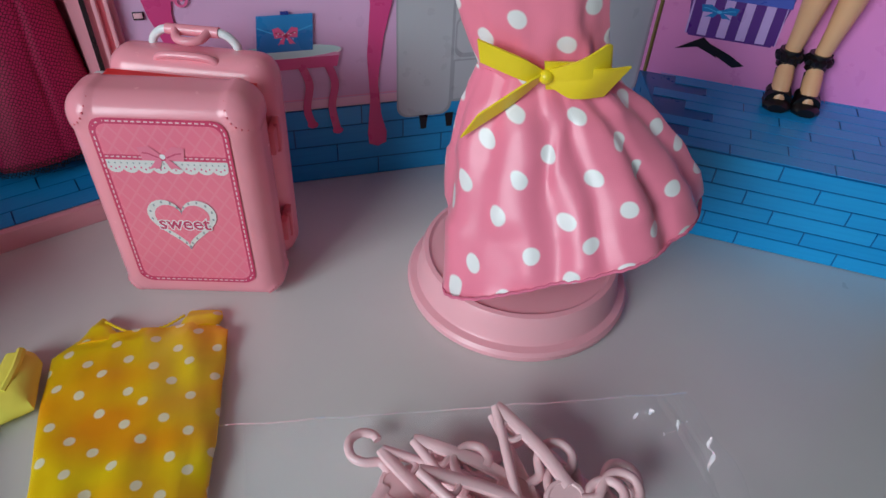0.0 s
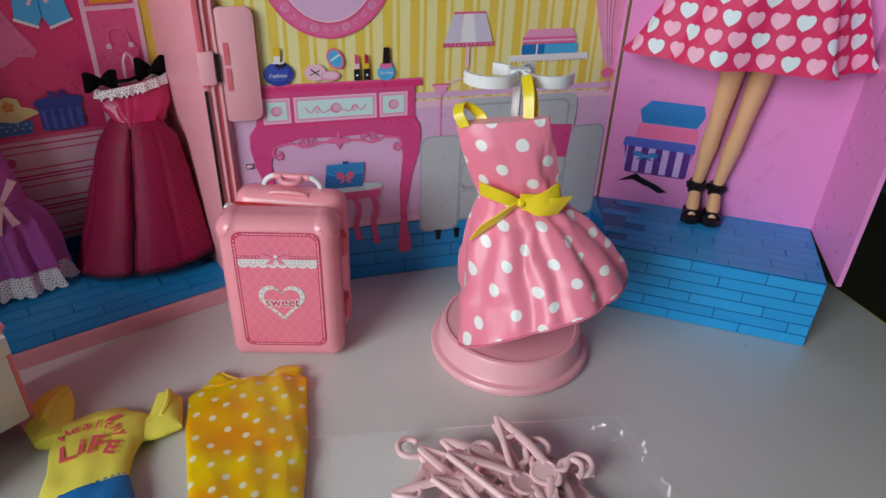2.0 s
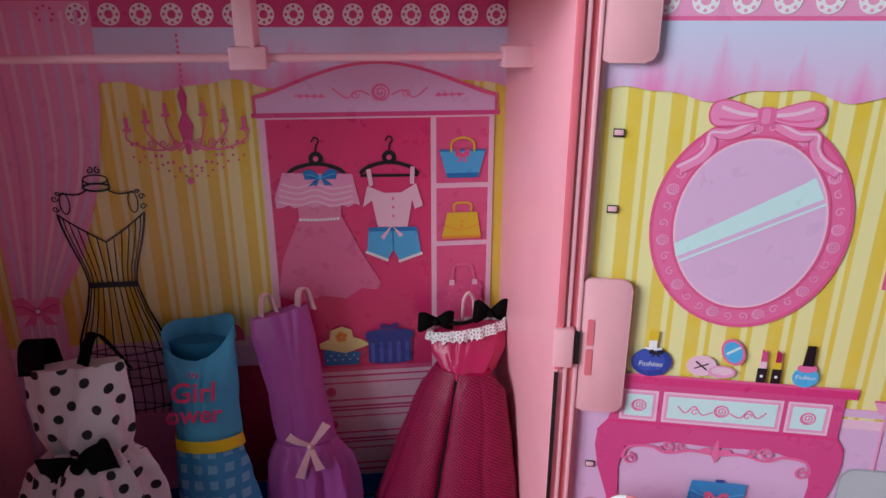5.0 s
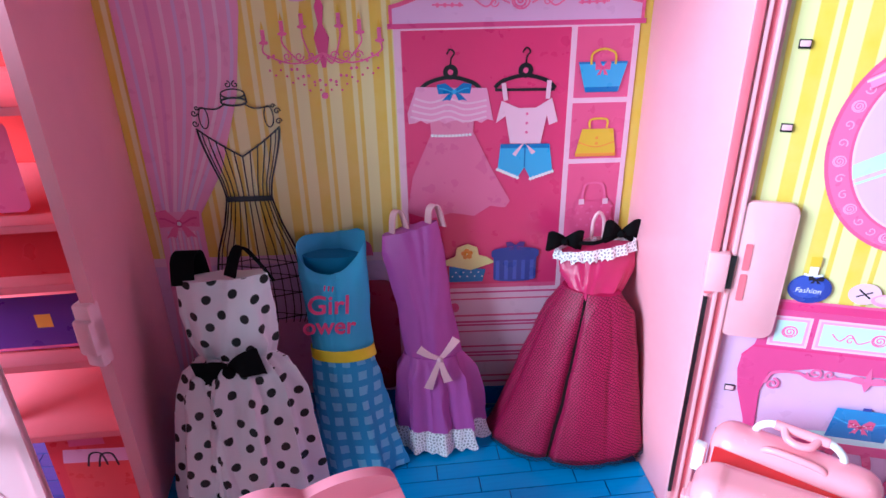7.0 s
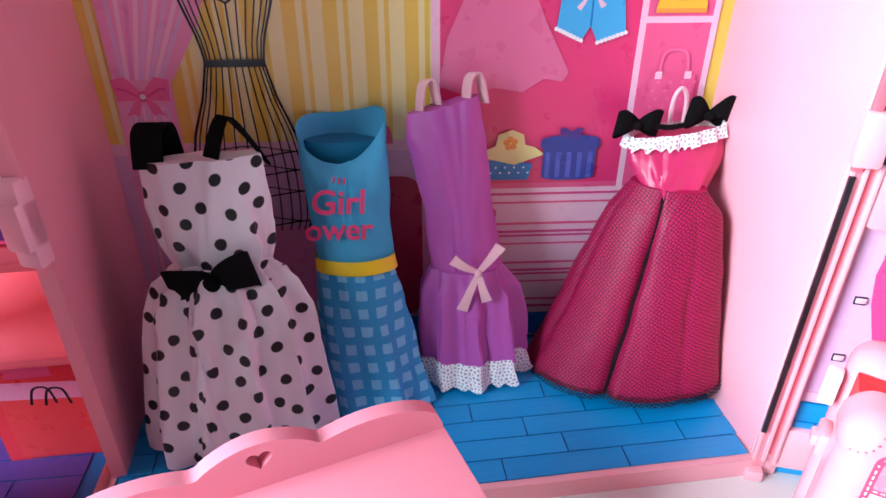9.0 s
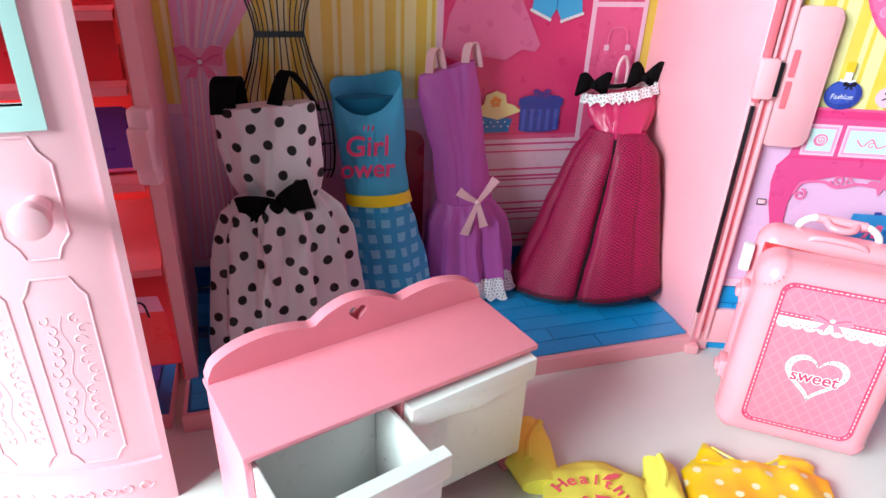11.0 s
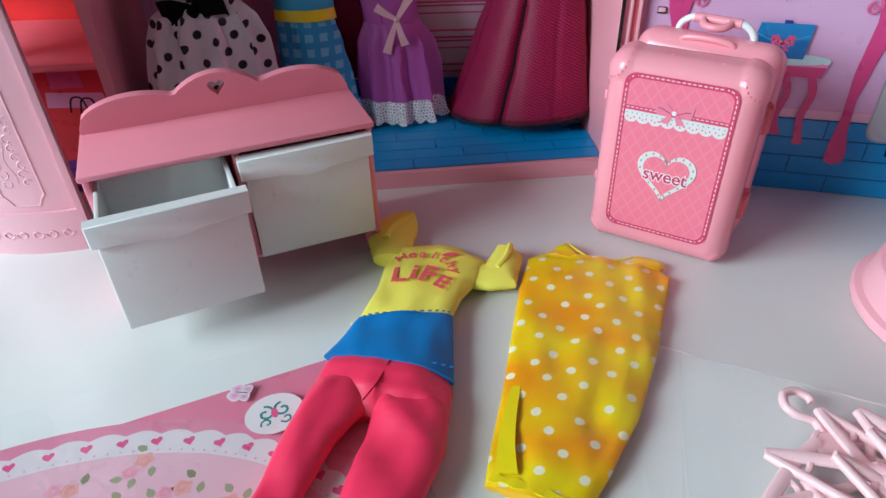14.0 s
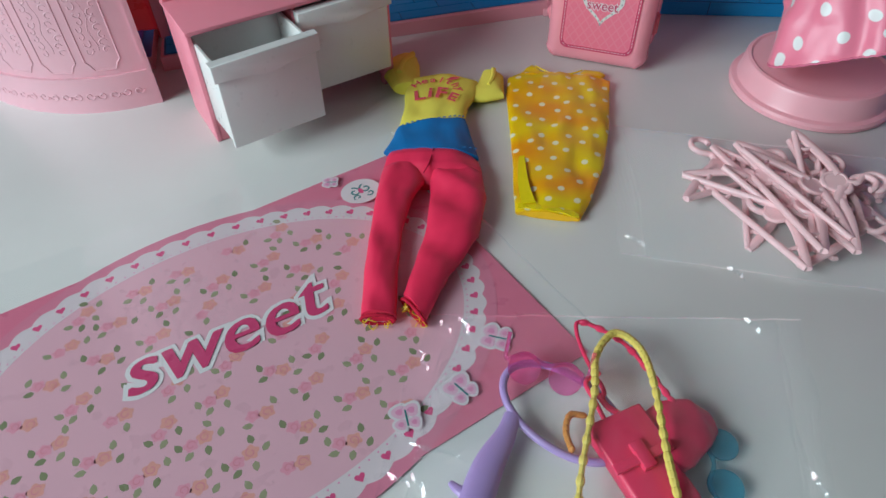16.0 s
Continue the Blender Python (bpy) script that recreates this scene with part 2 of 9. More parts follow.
def loft(bm, rows, seg=56, mat=0, close=True, uv=True, start=0.0):
    """A cloth tube. Rows: centre, half width vector, half depth vector, and fold function of the angle. UVs are in metres."""
    layer = bm.loops.layers.uv.verify()
    rings, lens, run = [], [], 0.0
    for i, (c, a, b, fold) in enumerate(rows):
        c, a, b = Vector(c), Vector(a), Vector(b)
        ring = []
        for k in range(seg):
            t = 2 * math.pi * k / seg
            f = 1 + (fold(t) if fold else 0.0)
            ring.append(bm.verts.new(c + (a * math.cos(t) + b * math.sin(t)) * f))
        if i:
            run += (Vector(rows[i][0]) - Vector(rows[i - 1][0])).length
        rings.append(ring)
        cum = [0.0]
        for k in range(seg):
            cum.append(cum[-1] + (ring[(k + 1) % seg].co - ring[k].co).length)
        quarter = cum[seg // 4]
        if i:
            run += max(0.0, (ring[seg // 4].co - rings[i - 1][seg // 4].co).length - (Vector(rows[i][0]) - Vector(rows[i - 1][0])).length)
        lens.append(([x - quarter for x in cum], run + start))
    for i in range(len(rings) - 1):
        for k in range(seg):
            j = (k + 1) % seg
            f = bm.faces.new((rings[i][k], rings[i][j], rings[i + 1][j], rings[i + 1][k]))
            f.material_index = mat
            for loop, (kk, ii) in zip(f.loops, ((k, i), (k + 1, i), (k + 1, i + 1), (k, i + 1))):
                loop[layer].uv = (lens[ii][0][kk], lens[ii][1])
    if close:
        bm.faces.new(rings[0][::-1]).material_index = mat
        bm.faces.new(rings[-1]).material_index = mat
    return rings


def ribbon(bm, pts, side, w, mat=0, thick=0.0004):
    """A flat band of width w along 3D points; side: the way across it, one vector or one for each point."""
    pts = [Vector(p) for p in pts]
    layer = bm.loops.layers.uv.verify()
    rows, run = [], 0.0
    for i, p in enumerate(pts):
        s = Vector(side[i] if isinstance(side, list) else side).normalized()
        ww = w[i] if isinstance(w, list) else w
        d = (pts[min(i + 1, len(pts) - 1)] - pts[max(i - 1, 0)]).normalized()
        nn = d.cross(s).normalized() * thick
        run += (p - pts[i - 1]).length if i else 0
        rows.append([bm.verts.new(q) for q in (p - s * ww / 2 - nn, p + s * ww / 2 - nn, p + s * ww / 2 + nn, p - s * ww / 2 + nn)] + [run, ww])
    for a, b in zip(rows, rows[1:]):
        for k in range(4):
            j = (k + 1) % 4
            f = bm.faces.new((a[k], a[j], b[j], b[k]))
            f.material_index = mat
            for loop, uv in zip(f.loops, ((0, a[4]), (a[5], a[4]), (b[5], b[4]), (0, b[4]))):
                loop[layer].uv = uv
    bm.faces.new(rows[0][3::-1]).material_index = mat
    bm.faces.new(rows[-1][:4]).material_index = mat
    return bm


def words(text, size, shear=0.0, offset=0.0, extrude=0.0):
    """A bmesh of lettering, centred on the origin in the xy plane; size is the height of a capital's line."""
    cu = bpy.data.curves.new("lettering", "FONT")
    cu.body, cu.size, cu.align_x, cu.align_y, cu.shear, cu.offset, cu.extrude = text, size, "CENTER", "CENTER", shear, offset, extrude
    cu.resolution_u = 4
    ob = new("lettering", cu)
    me = bpy.data.meshes.new_from_object(ob.evaluated_get(bpy.context.evaluated_depsgraph_get()))
    bm = bmesh.new()
    bm.from_mesh(me)
    bpy.data.objects.remove(ob)
    bpy.data.curves.remove(cu)
    bpy.data.meshes.remove(me)
    return bm


def moved(bm, m):
    bmesh.ops.transform(bm, matrix=m, verts=bm.verts)
    return bm


# ---- the room and the table ----
def build_room():
    x0, x1, y0, y1, z0, z1, t = -1.6, 2.2, -1.8, 1.9, -0.75, 1.7, 0.12
    b = bmesh.new(); box(b, (x0 - t, y0 - t, z0 - 0.1), (x1 + t, y1 + t, z0))
    tagged(link("floor", b, FLOOR), "dark olive brown floor below the table", "floor", kind="structure")
    b = bmesh.new(); box(b, (x0 - t, y0 - t, z1), (x1 + t, y1 + t, z1 + 0.1))
    tagged(link("ceiling", b, WALL), "plain pale room ceiling", "ceiling", kind="structure")
    for name, a, c in (("wall_north", (x0, y1, z0), (x1, y1 + t, z1)), ("wall_south", (x0, y0 - t, z0), (x1, y0, z1)), ("wall_east", (x1, y0, z0), (x1 + t, y1, z1))):
        b = bmesh.new(); box(b, a, c)
        tagged(link(name, b, WALL), "plain pale room wall", "wall", kind="structure")
    b = bmesh.new()
    for a, c in (((x0 - t, y0, z0), (x0, y1, 0.22)), ((x0 - t, y0, 1.48), (x0, y1, z1)), ((x0 - t, y0, 0.22), (x0, -1.50, 1.48)), ((x0 - t, -0.30, 0.22), (x0, y1, 1.48))):
        box(b, a, c)
    tagged(link("wall_west", b, WALL), "plain pale room wall with a window opening", "wall", kind="structure")


build_room()


def build_table():
    t = thing("table", pose(0, 0, 0), "white laminate table with a cream edge", "table")
    b = bmesh.new(); box(b, (-0.497, -0.75, -0.022), (0.389, 0.72, 0), 0.002)
    part("tabletop", b, TABLE, t)
    b = bmesh.new(); box(b, (0.3895, -0.75, -0.02), (0.3925, 0.72, -0.001), 0.001)
    part("edge_band", b, card("cream_edge", "#B9AD86", 0.5), t, "cream edge strip")
    for x, y in ((-0.44, -0.68), (0.33, -0.68), (-0.44, 0.65), (0.33, 0.65)):
        b = bmesh.new(); box(b, (x - 0.025, y - 0.025, -0.75), (x + 0.025, y + 0.025, -0.022), 0.003)
        part("leg", b, TABLE, t)


build_table()

# ---- the toy house: printed panels ----
HOT = card("print_hot_pink", "#E0397F")
MAG = card("print_magenta", "#DE4C8C")
MID = card("print_mid_pink", "#EE6FA4")
SOFT = card("print_soft_pink", "#F0A0C8")
LILAC = card("print_lilac", "#E3B6DC")
BLUSH = card("print_blush", "#F4C6DC")
YEL = card("print_pale_yellow", "#EFE49A")
GOLD = card("print_gold", "#E8C22E")
SKY = card("print_sky_blue", "#4FB2E8")
BLUE = card("print_blue", "#1E78C0")
NAVY = card("print_navy", "#2C3F9A")
INK = card("print_black", "#16121A")
PAPER = card("print_white", "#F2EEF2")
GREY = card("print_grey", "#BFC2C8")
GREYD = card("print_dark_grey", "#A6A8B0")
AQUA = card("print_aqua", "#CFEDEE")
VIOLET = card("print_violet", "#5B2D86")
SKIN = card("print_orange", "#EE9A3A")
CRIM = card("print_crimson", "#B3174A")
ROSEP = card("print_rose", "#E85C90")


def stripes(name):
    """Wallpaper: pale yellow with pairs of gold stripes."""
    n = Nodes(name)
    v = n.coords()
    s = n.tree.nodes.new("ShaderNodeSeparateXYZ")
    n.put(s.inputs[0], v)
    ph = n.math("FRACT", n.math("MULTIPLY", s.outputs[0], 1 / 0.0185))
    a = n.math("MULTIPLY", n.ramp(ph, 0.05, 0.08), n.math("SUBTRACT", 1, n.ramp(ph, 0.40, 0.43)))
    b = n.math("MULTIPLY", n.ramp(ph, 0.56, 0.58), n.math("SUBTRACT", 1, n.ramp(ph, 0.68, 0.70)))
    f = n.math("MINIMUM", n.math("ADD", a, b), 1)
    grain = n.noise(v, 70, 4)
    n.bump(n.noise(v, 60, 4), 0.05, 0.001)
    col = n.mix(n.math("MULTIPLY", f, n.math("ADD", n.math("MULTIPLY", grain, 0.5), 0.6)), lin("#EDE3A2"), lin("#E7C437"))
    return n.done(col, 0.3)


def valance_material(name, foot, top):
    """Printed valance: pale lilac above, soft pink folds rising from its lower edge."""
    n = Nodes(name)
    t = n.tree.nodes.new("ShaderNodeTexCoord")
    q = n.tree.nodes.new("ShaderNodeSeparateXYZ")
    n.put(q.inputs[0], t.outputs["Object"])
    rise = n.ramp(q.outputs[1], foot, top)
    streak = n.noise(n.coords(scale=(1, 0.12, 1)), 95, 3)
    f = n.math("MULTIPLY", n.ramp(n.math("SUBTRACT", streak, n.math("MULTIPLY", rise, 0.42)), 0.30, 0.62), 0.9)
    ground = n.mix(rise, lin("#E6BCE0"), lin("#CFD2EE"))
    return n.done(n.mix(f, ground, lin("#EE86C0")), 0.3)


def hazy_sky(name):
    n = Nodes(name)
    t = n.tree.nodes.new("ShaderNodeTexCoord")
    q = n.tree.nodes.new("ShaderNodeSeparateXYZ")
    n.put(q.inputs[0], t.outputs["Object"])
    slant = n.math("SUBTRACT", q.outputs[1], n.math("MULTIPLY", q.outputs[0], 0.8))
    cloud = n.math("MULTIPLY", n.ramp(n.noise(n.coords(), 55, 3), 0.45, 0.75), 0.5)
    streak = n.math("MULTIPLY", n.ramp(n.math("SINE", n.math("MULTIPLY", slant, 210)), 0.55, 1.0), 0.55)
    low = n.math("MULTIPLY", n.ramp(q.outputs[1], 0.245, 0.213), 0.45)
    f = n.math("MINIMUM", n.math("ADD", n.math("ADD", cloud, streak), low), 0.9)
    return n.done(n.mix(f, lin("#58B4E6"), lin("#D4ECF6")), 0.3)


STRIPE = stripes("print_striped_wallpaper")


def planks_material(name, a, b):
    n = Nodes(name)
    v = n.coords(scale=(1, 6, 1))
    info = n.tree.nodes.new("ShaderNodeObjectInfo")
    grain = n.noise(n.coords(scale=(0.6, 8, 8)), 60, 5)
    f = n.math("ADD", n.math("MULTIPLY", grain, 0.7), n.math("MULTIPLY", info.outputs["Random"], 0.3))
    return n.done(n.mix(f, lin(a), lin(b)), 0.28)


PLANK = planks_material("print_blue_plank", "#1487CC", "#2FA6E4")
SEAM = card("print_plank_seam", "#0D5FA0")
PLANK_D = planks_material("print_violet_plank", "#46317A", "#5A4292")


def lay_planks(parent, u0, v0, u1, v1, rows, length, mat, lift, axis_m=None, seed=3, keep=None):
    """Printed floorboards, each a thin plate with dark seams between them."""
    rnd = random.Random(seed)
    h = (v1 - v0) / rows
    meshes = {}
    for r in range(rows):
        x = u0 - length * ((r * 0.37 + 0.1 * rnd.random()) % 1)
        while x < u1:
            a, b = max(x, u0), min(x + length, u1)
            x += length
            if b - a < 0.002 or (keep and not keep((a + b) / 2, v0 + (r + 0.5) * h)):
                continue
            key = round(b - a, 5)
            if key not in meshes:
                bm = bmesh.new()
                box(bm, (-(b - a) / 2 + 0.0004, -h / 2 + 0.0004, 0), ((b - a) / 2 - 0.0004, h / 2 - 0.0004, 0.0004))
                me = bpy.data.meshes.new("plank")
                bm.to_mesh(me); bm.free()
                me.materials.append(mat)
                meshes[key] = me
            ob = new("plank", meshes[key])
            ob.parent = parent
            ob.matrix_basis = (axis_m or Matrix()) @ Matrix.Translation(((a + b) / 2, v0 + (r + 0.5) * h, lift))


class Print:
    """A flat printed picture: coloured shapes, each a hair above the last."""

    def __init__(self, z=0.0006):
        self.bm, self.mats, self.z, self.step = bmesh.new(), [], z, 0.000006

    def slot(self, m):
        if m not in self.mats:
            self.mats.append(m)
        self.z += self.step
        return self.mats.index(m)

    def poly(self, pts, m):
        k = self.slot(m); poly(self.bm, pts, self.z, k); return self

    def rect(self, x0, y0, x1, y1, m):
        return self.poly([(x0, y0), (x1, y0), (x1, y1), (x0, y1)], m)

    def oval(self, cx, cy, rx, ry, m, n=36):
        return self.poly(ring2(cx, cy, rx, ry, n), m)

    def line(self, pts, w, m):
        k = self.slot(m); stroke(self.bm, [tuple(p)[:2] for p in pts], w, self.z, k); return self

    def curve(self, pts, w, m, n=8):
        return self.line(smooth_line([(p[0], p[1], 0) for p in pts], n), w, m)

    def text(self, s, x, y, size, m, turn=0.0, shear=0.0, bold=0.0):
        k = self.slot(m)
        w = moved(words(s, size, shear, bold), Matrix.Translation((x, y, self.z)) @ Matrix.Rotation(radians(turn), 4, "Z"))
        me = bpy.data.meshes.new("t"); w.to_mesh(me); w.free()
        n0 = len(self.bm.faces); self.bm.from_mesh(me); bpy.data.meshes.remove(me)
        self.bm.faces.ensure_lookup_table()
        for f in self.bm.faces[n0:]:
            f.material_index = k
            f.normal_update()
            if f.normal.z < 0:
                f.normal_flip()
        return self

    def done(self, name, parent, label="", m=None):
        return part(name, self.bm, self.mats, parent, label, smooth=False, m=m)


def rose_print(p, x, y, r, m=MID):
    p.line(curl(x, y, r, 2.2, 0, 0.1, 26), r * 0.22, m)
    p.line(ring2(x, y, r, r * 0.92, 20) + [(x + r, y)], r * 0.2, m)


def bow_print(p, x, y, w, h, m, m2):
    for s in (-1, 1):
        p.poly([(x, y + h * 0.1), (x + s * w * 0.25, y + h * 0.5), (x + s * w * 0.5, y + h * 0.42), (x + s * w * 0.45, y - h * 0.12), (x + s * w * 0.2, y - h * 0.1), (x, y - h * 0.1)], m)
        p.poly([(x, y), (x + s * w * 0.18, y - h * 0.15), (x + s * w * 0.36, y - h * 0.52), (x + s * w * 0.22, y - h * 0.45), (x + s * w * 0.12, y - h * 0.5)], m)
        p.line([(x + s * w * 0.08, y), (x + s * w * 0.3, y + h * 0.18), (x + s * w * 0.42, y + h * 0.2)], h * 0.06, m2)
    p.oval(x, y, w * 0.07, h * 0.14, m2, 14)


WALL_TOP = 0.345


def build_vanity_panel():
    """The tall printed panel with the mirror, window, dressing table and armchair; local x along it, y up, z out of it."""
    m = frame_matrix((0, 0.32, 0), (1, 0, 0), (0, 0, 1), (0, -1, 0))
    t = thing("printed_house_panel", m, "tall toy house panel printed with mirror, window and dressing table", "toy house wall")
    x0, x1 = -0.0665, 0.2165
    b = bmesh.new(); box(b, (x0, 0, -0.004), (x1, WALL_TOP, 0))
    part("carton", b, [STRIPE], t, "yellow striped wallpaper print")
    b = bmesh.new(); box(b, (x1, 0, -0.004), (x1 + 0.0018, WALL_TOP, 0.0055), 0.0004)
    part("carton_edge", b, card("carton_edge", "#7C6A3C", 0.8, 0.1), t, "worn brown carton edge")
    p = Print(0.0003)
    p.rect(x0, 0.047, x1, 0.140, LILAC).rect(x0, 0.047, x1, 0.052, BLUSH).rect(x0, 0.0525, x1, 0.0533, SOFT)
    p.rect(x0, 0.138, x1, 0.1432, BLUSH).rect(x0, 0.1445, x1, 0.1485, LILAC).rect(x0, 0.1485, x1, 0.1490, SOFT)
    p.done("wainscot_print", t, "lilac wainscot print")
    p = Print(0.0003)
    p.rect(x0, 0.0, x1, 0.0468, SEAM)
    p.done("floor_print", t, "dark seams between printed boards")
    lay_planks(t, x0, 0.0, x1, 0.0465, 4, 0.062, PLANK, 0.0004, seed=5)
    # curtain and valance
    p = Print(0.0008)
    rnd = random.Random(2)
    edge = [(0.2165, 0.335), (0.168, 0.335), (0.176, 0.27), (0.190, 0.215), (0.203, 0.172), (0.209, 0.158), (0.2165, 0.158)]
    p.poly(edge, SOFT)
    for i in range(6):
        a = 0.180 + 0.006 * i
        p.curve([(a, 0.335), (a + 0.006, 0.27), (0.200 + 0.0015 * i, 0.205), (0.209 + 0.0008 * i, 0.162)], 0.0012, (LILAC, MID)[i % 2])
    p.oval(0.210, 0.156, 0.005, 0.004, MID).line([(0.211, 0.153), (0.212, 0.141)], 0.003, SOFT)
    p.done("curtain_print", t, "pink draped curtain print")
    p = Print(0.0008)
    wave = [(x0 + (x1 - x0) * i / 80, 0.2965 + 0.0025 * math.sin(i * 0.37) + 0.0009 * math.sin(i * 0.83)) for i in range(81)]
    p.poly(wave + [(x1, 0.326), (x0, 0.326)], valance_material("print_valance", 0.294, 0.324))
    p.rect(x0, 0.326, x1, 0.345, SOFT).rect(x0, 0.326, x1, 0.3278, MID)
    for i in range(18):
        x = x0 + 0.008 + i * 0.0158
        p.oval(x, 0.334, 0.0055, 0.0055, PAPER, 20).oval(x, 0.334, 0.0022, 0.0022, SOFT, 12)
        for k in range(8):
            a = k * math.pi / 4
            p.oval(x + 0.0041 * math.cos(a), 0.334 + 0.0041 * math.sin(a), 0.0008, 0.0008, SOFT, 8)
    p.done("valance_print", t, "lace trimmed valance print")
    # oval mirror
    p = Print(0.0008)
    cx, cy = 0.0035, 0.2385
    p.oval(cx, cy, 0.0432, 0.0500, ROSEP, 64).oval(cx, cy, 0.0415, 0.0483, MID, 64)
    for i in range(34):
        a = 2 * math.pi * i / 34
        x, y = cx + 0.0373 * math.cos(a), cy + 0.0442 * math.sin(a)
        if i % 3 == 0:
            rose_print(p, x, y, 0.0026, SOFT)
        else:
            p.line(curl(x, y, 0.0022, 1.1, i * 40, 0.2, 12), 0.0006, SOFT)
    p.oval(cx, cy, 0.0338, 0.0410, ROSEP, 64).oval(cx, cy, 0.0326, 0.0398, BLUSH, 64).oval(cx, cy, 0.0316, 0.0388, LILAC, 64)
    p.poly([(cx - 0.0313, 0.229), (cx - 0.0300, 0.2225), (cx + 0.0292, 0.2525), (cx + 0.0240, 0.262), (cx + 0.020, 0.259)], AQUA)
    p.line([(cx - 0.0285, 0.2205), (cx + 0.0303, 0.2502)], 0.0011, AQUA)
    pale = card("print_bow_pink", "#F590C0")
    for s in (-1, 1):
        tail = [(cx + s * 0.005, 0.2840), (cx + s * 0.013, 0.2800), (cx + s * 0.0205, 0.2795), (cx + s * 0.0215, 0.2740), (cx + s * 0.0250, 0.2690), (cx + s * 0.0330, 0.2640)]
        p.curve(tail, 0.0056, ROSEP).curve(tail, 0.0044, pale)
        p.curve([(x + s * 0.0012, y + 0.0006) for x, y in tail], 0.0010, BLUSH)
        loop = [(cx + s * 0.002, 0.2860), (cx + s * 0.010, 0.2835), (cx + s * 0.0205, 0.2830), (cx + s * 0.0235, 0.2870), (cx + s * 0.0225, 0.2925), (cx + s * 0.0170, 0.2945), (cx + s * 0.0090, 0.2925), (cx + s * 0.002, 0.2895)]
        ring = [tuple(v)[:2] for v in smooth_line([(x, y, 0) for x, y in loop], 5, True)]
        p.poly(ring, ROSEP).poly([(cx + s * 0.0125 + (x - cx - s * 0.0125) * 0.93, 0.2885 + (y - 0.2885) * 0.90) for x, y in ring], pale)
        p.curve([(cx + s * 0.004, 0.2880), (cx + s * 0.011, 0.2888), (cx + s * 0.0185, 0.2912)], 0.0016, BLUSH).curve([(cx + s * 0.004, 0.2866), (cx + s * 0.011, 0.2855), (cx + s * 0.019, 0.2862)], 0.0010, MID)
    p.poly(rrect(cx - 0.0036, 0.2835, cx + 0.0036, 0.2915, 0.0018), MID).poly(rrect(cx - 0.0020, 0.2845, cx + 0.0014, 0.2908, 0.0012), pale)
    p.done("mirror_print", t, "oval pink framed mirror print")
    # window with cat
    hazy = hazy_sky("print_hazy_sky")
    p = Print(0.0008)
    p.rect(0.0640, 0.2115, 0.1545, 0.2775, ROSEP).rect(0.0655, 0.213, 0.153, 0.276, BLUSH)
    for a, c in ((0.0672, 0.1062), (0.1095, 0.1512)):
        p.rect(a, 0.2145, c, 0.2738, hazy)
        for k in range(7):
            p.oval(a + 0.003 + (c - a - 0.006) * k / 6, 0.2733, 0.0034, 0.0018 + 0.0008 * (k % 3), AQUA, 14)
    for x, y in ((0.078, 0.2425), (0.123, 0.2475), (0.143, 0.234)):
        p.oval(x, y, 0.0055, 0.0020, PAPER, 18).oval(x + 0.001, y + 0.002, 0.0028, 0.0022, PAPER, 14)
    for x, y, r in ((0.098, 0.233, 0.004), (0.090, 0.254, 0.003), (0.130, 0.243, 0.0042)):
        p.oval(x, y, r, r, card("print_haze", "#BFE0F4") if r == 0.004 else AQUA, 20)
    p.oval(0.1385, 0.2595, 0.0078, 0.0078, GOLD, 24)
    for k in range(14):
        a = 2 * math.pi * k / 14
        p.line([(0.1385 + 0.0092 * math.cos(a), 0.2595 + 0.0092 * math.sin(a)), (0.1385 + 0.0118 * math.cos(a), 0.2595 + 0.0118 * math.sin(a))], 0.0009, GOLD)
    p.oval(0.132, 0.2567, 0.0052, 0.0028, PAPER, 18)
    p.poly([tuple(v)[:2] for v in smooth_line([(0.1200, 0.2150, 0), (0.1198, 0.2195, 0), (0.1222, 0.2240, 0), (0.1240, 0.2285, 0), (0.1290, 0.2285, 0), (0.1302, 0.2240, 0), (0.1322, 0.2195, 0), (0.1318, 0.2150, 0)], 5, True)], INK)
    p.oval(0.1265, 0.2305, 0.0040, 0.0032, INK, 18).poly([(0.1228, 0.231), (0.1226, 0.2362), (0.1258, 0.233)], INK).poly([(0.1302, 0.231), (0.1306, 0.2362), (0.1272, 0.233)], INK)
    p.curve([(0.121, 0.2155), (0.1145, 0.2165), (0.1128, 0.223), (0.1160, 0.2285), (0.1193, 0.2265), (0.1178, 0.2243)], 0.0012, INK)
    for k in range(5):
        x = 0.074 + 0.0172 * k
        rose_print(p, x, 0.2815 + (0.0012 if k == 2 else 0), 0.0026 + (0.0012 if k == 2 else 0), SOFT)
        p.curve([(x + 0.003, 0.2805), (x + 0.006, 0.2825), (x + 0.009, 0.280), (x + 0.013, 0.2815)], 0.0008, SOFT)
    p.done("window_print", t, "printed window with black cat and sun")
    # floor lamp
    p = Print(0.0008)
    p.poly([(0.0800, 0.1812), (0.1165, 0.1812), (0.1095, 0.2022), (0.0865, 0.2022)], card("print_lamp_shade", "#D8CFE4"))
    p.poly([(0.092, 0.1812), (0.104, 0.1812), (0.101, 0.2022), (0.094, 0.2022)], PAPER)
    for k in range(13):
        p.oval(0.081 + 0.0029 * k, 0.1808, 0.0013, 0.0013, ROSEP, 10)
    p.line([(0.0868, 0.2024), (0.1098, 0.2024)], 0.0013, ROSEP).line([(0.080, 0.1822), (0.1165, 0.1822)], 0.0009, ROSEP)
    p.rect(0.0966, 0.1655, 0.0992, 0.180, BLUSH).line([(0.0979, 0.165), (0.0979, 0.158), (0.085, 0.1555), (0.085, 0.152)], 0.0011, BLUSH)
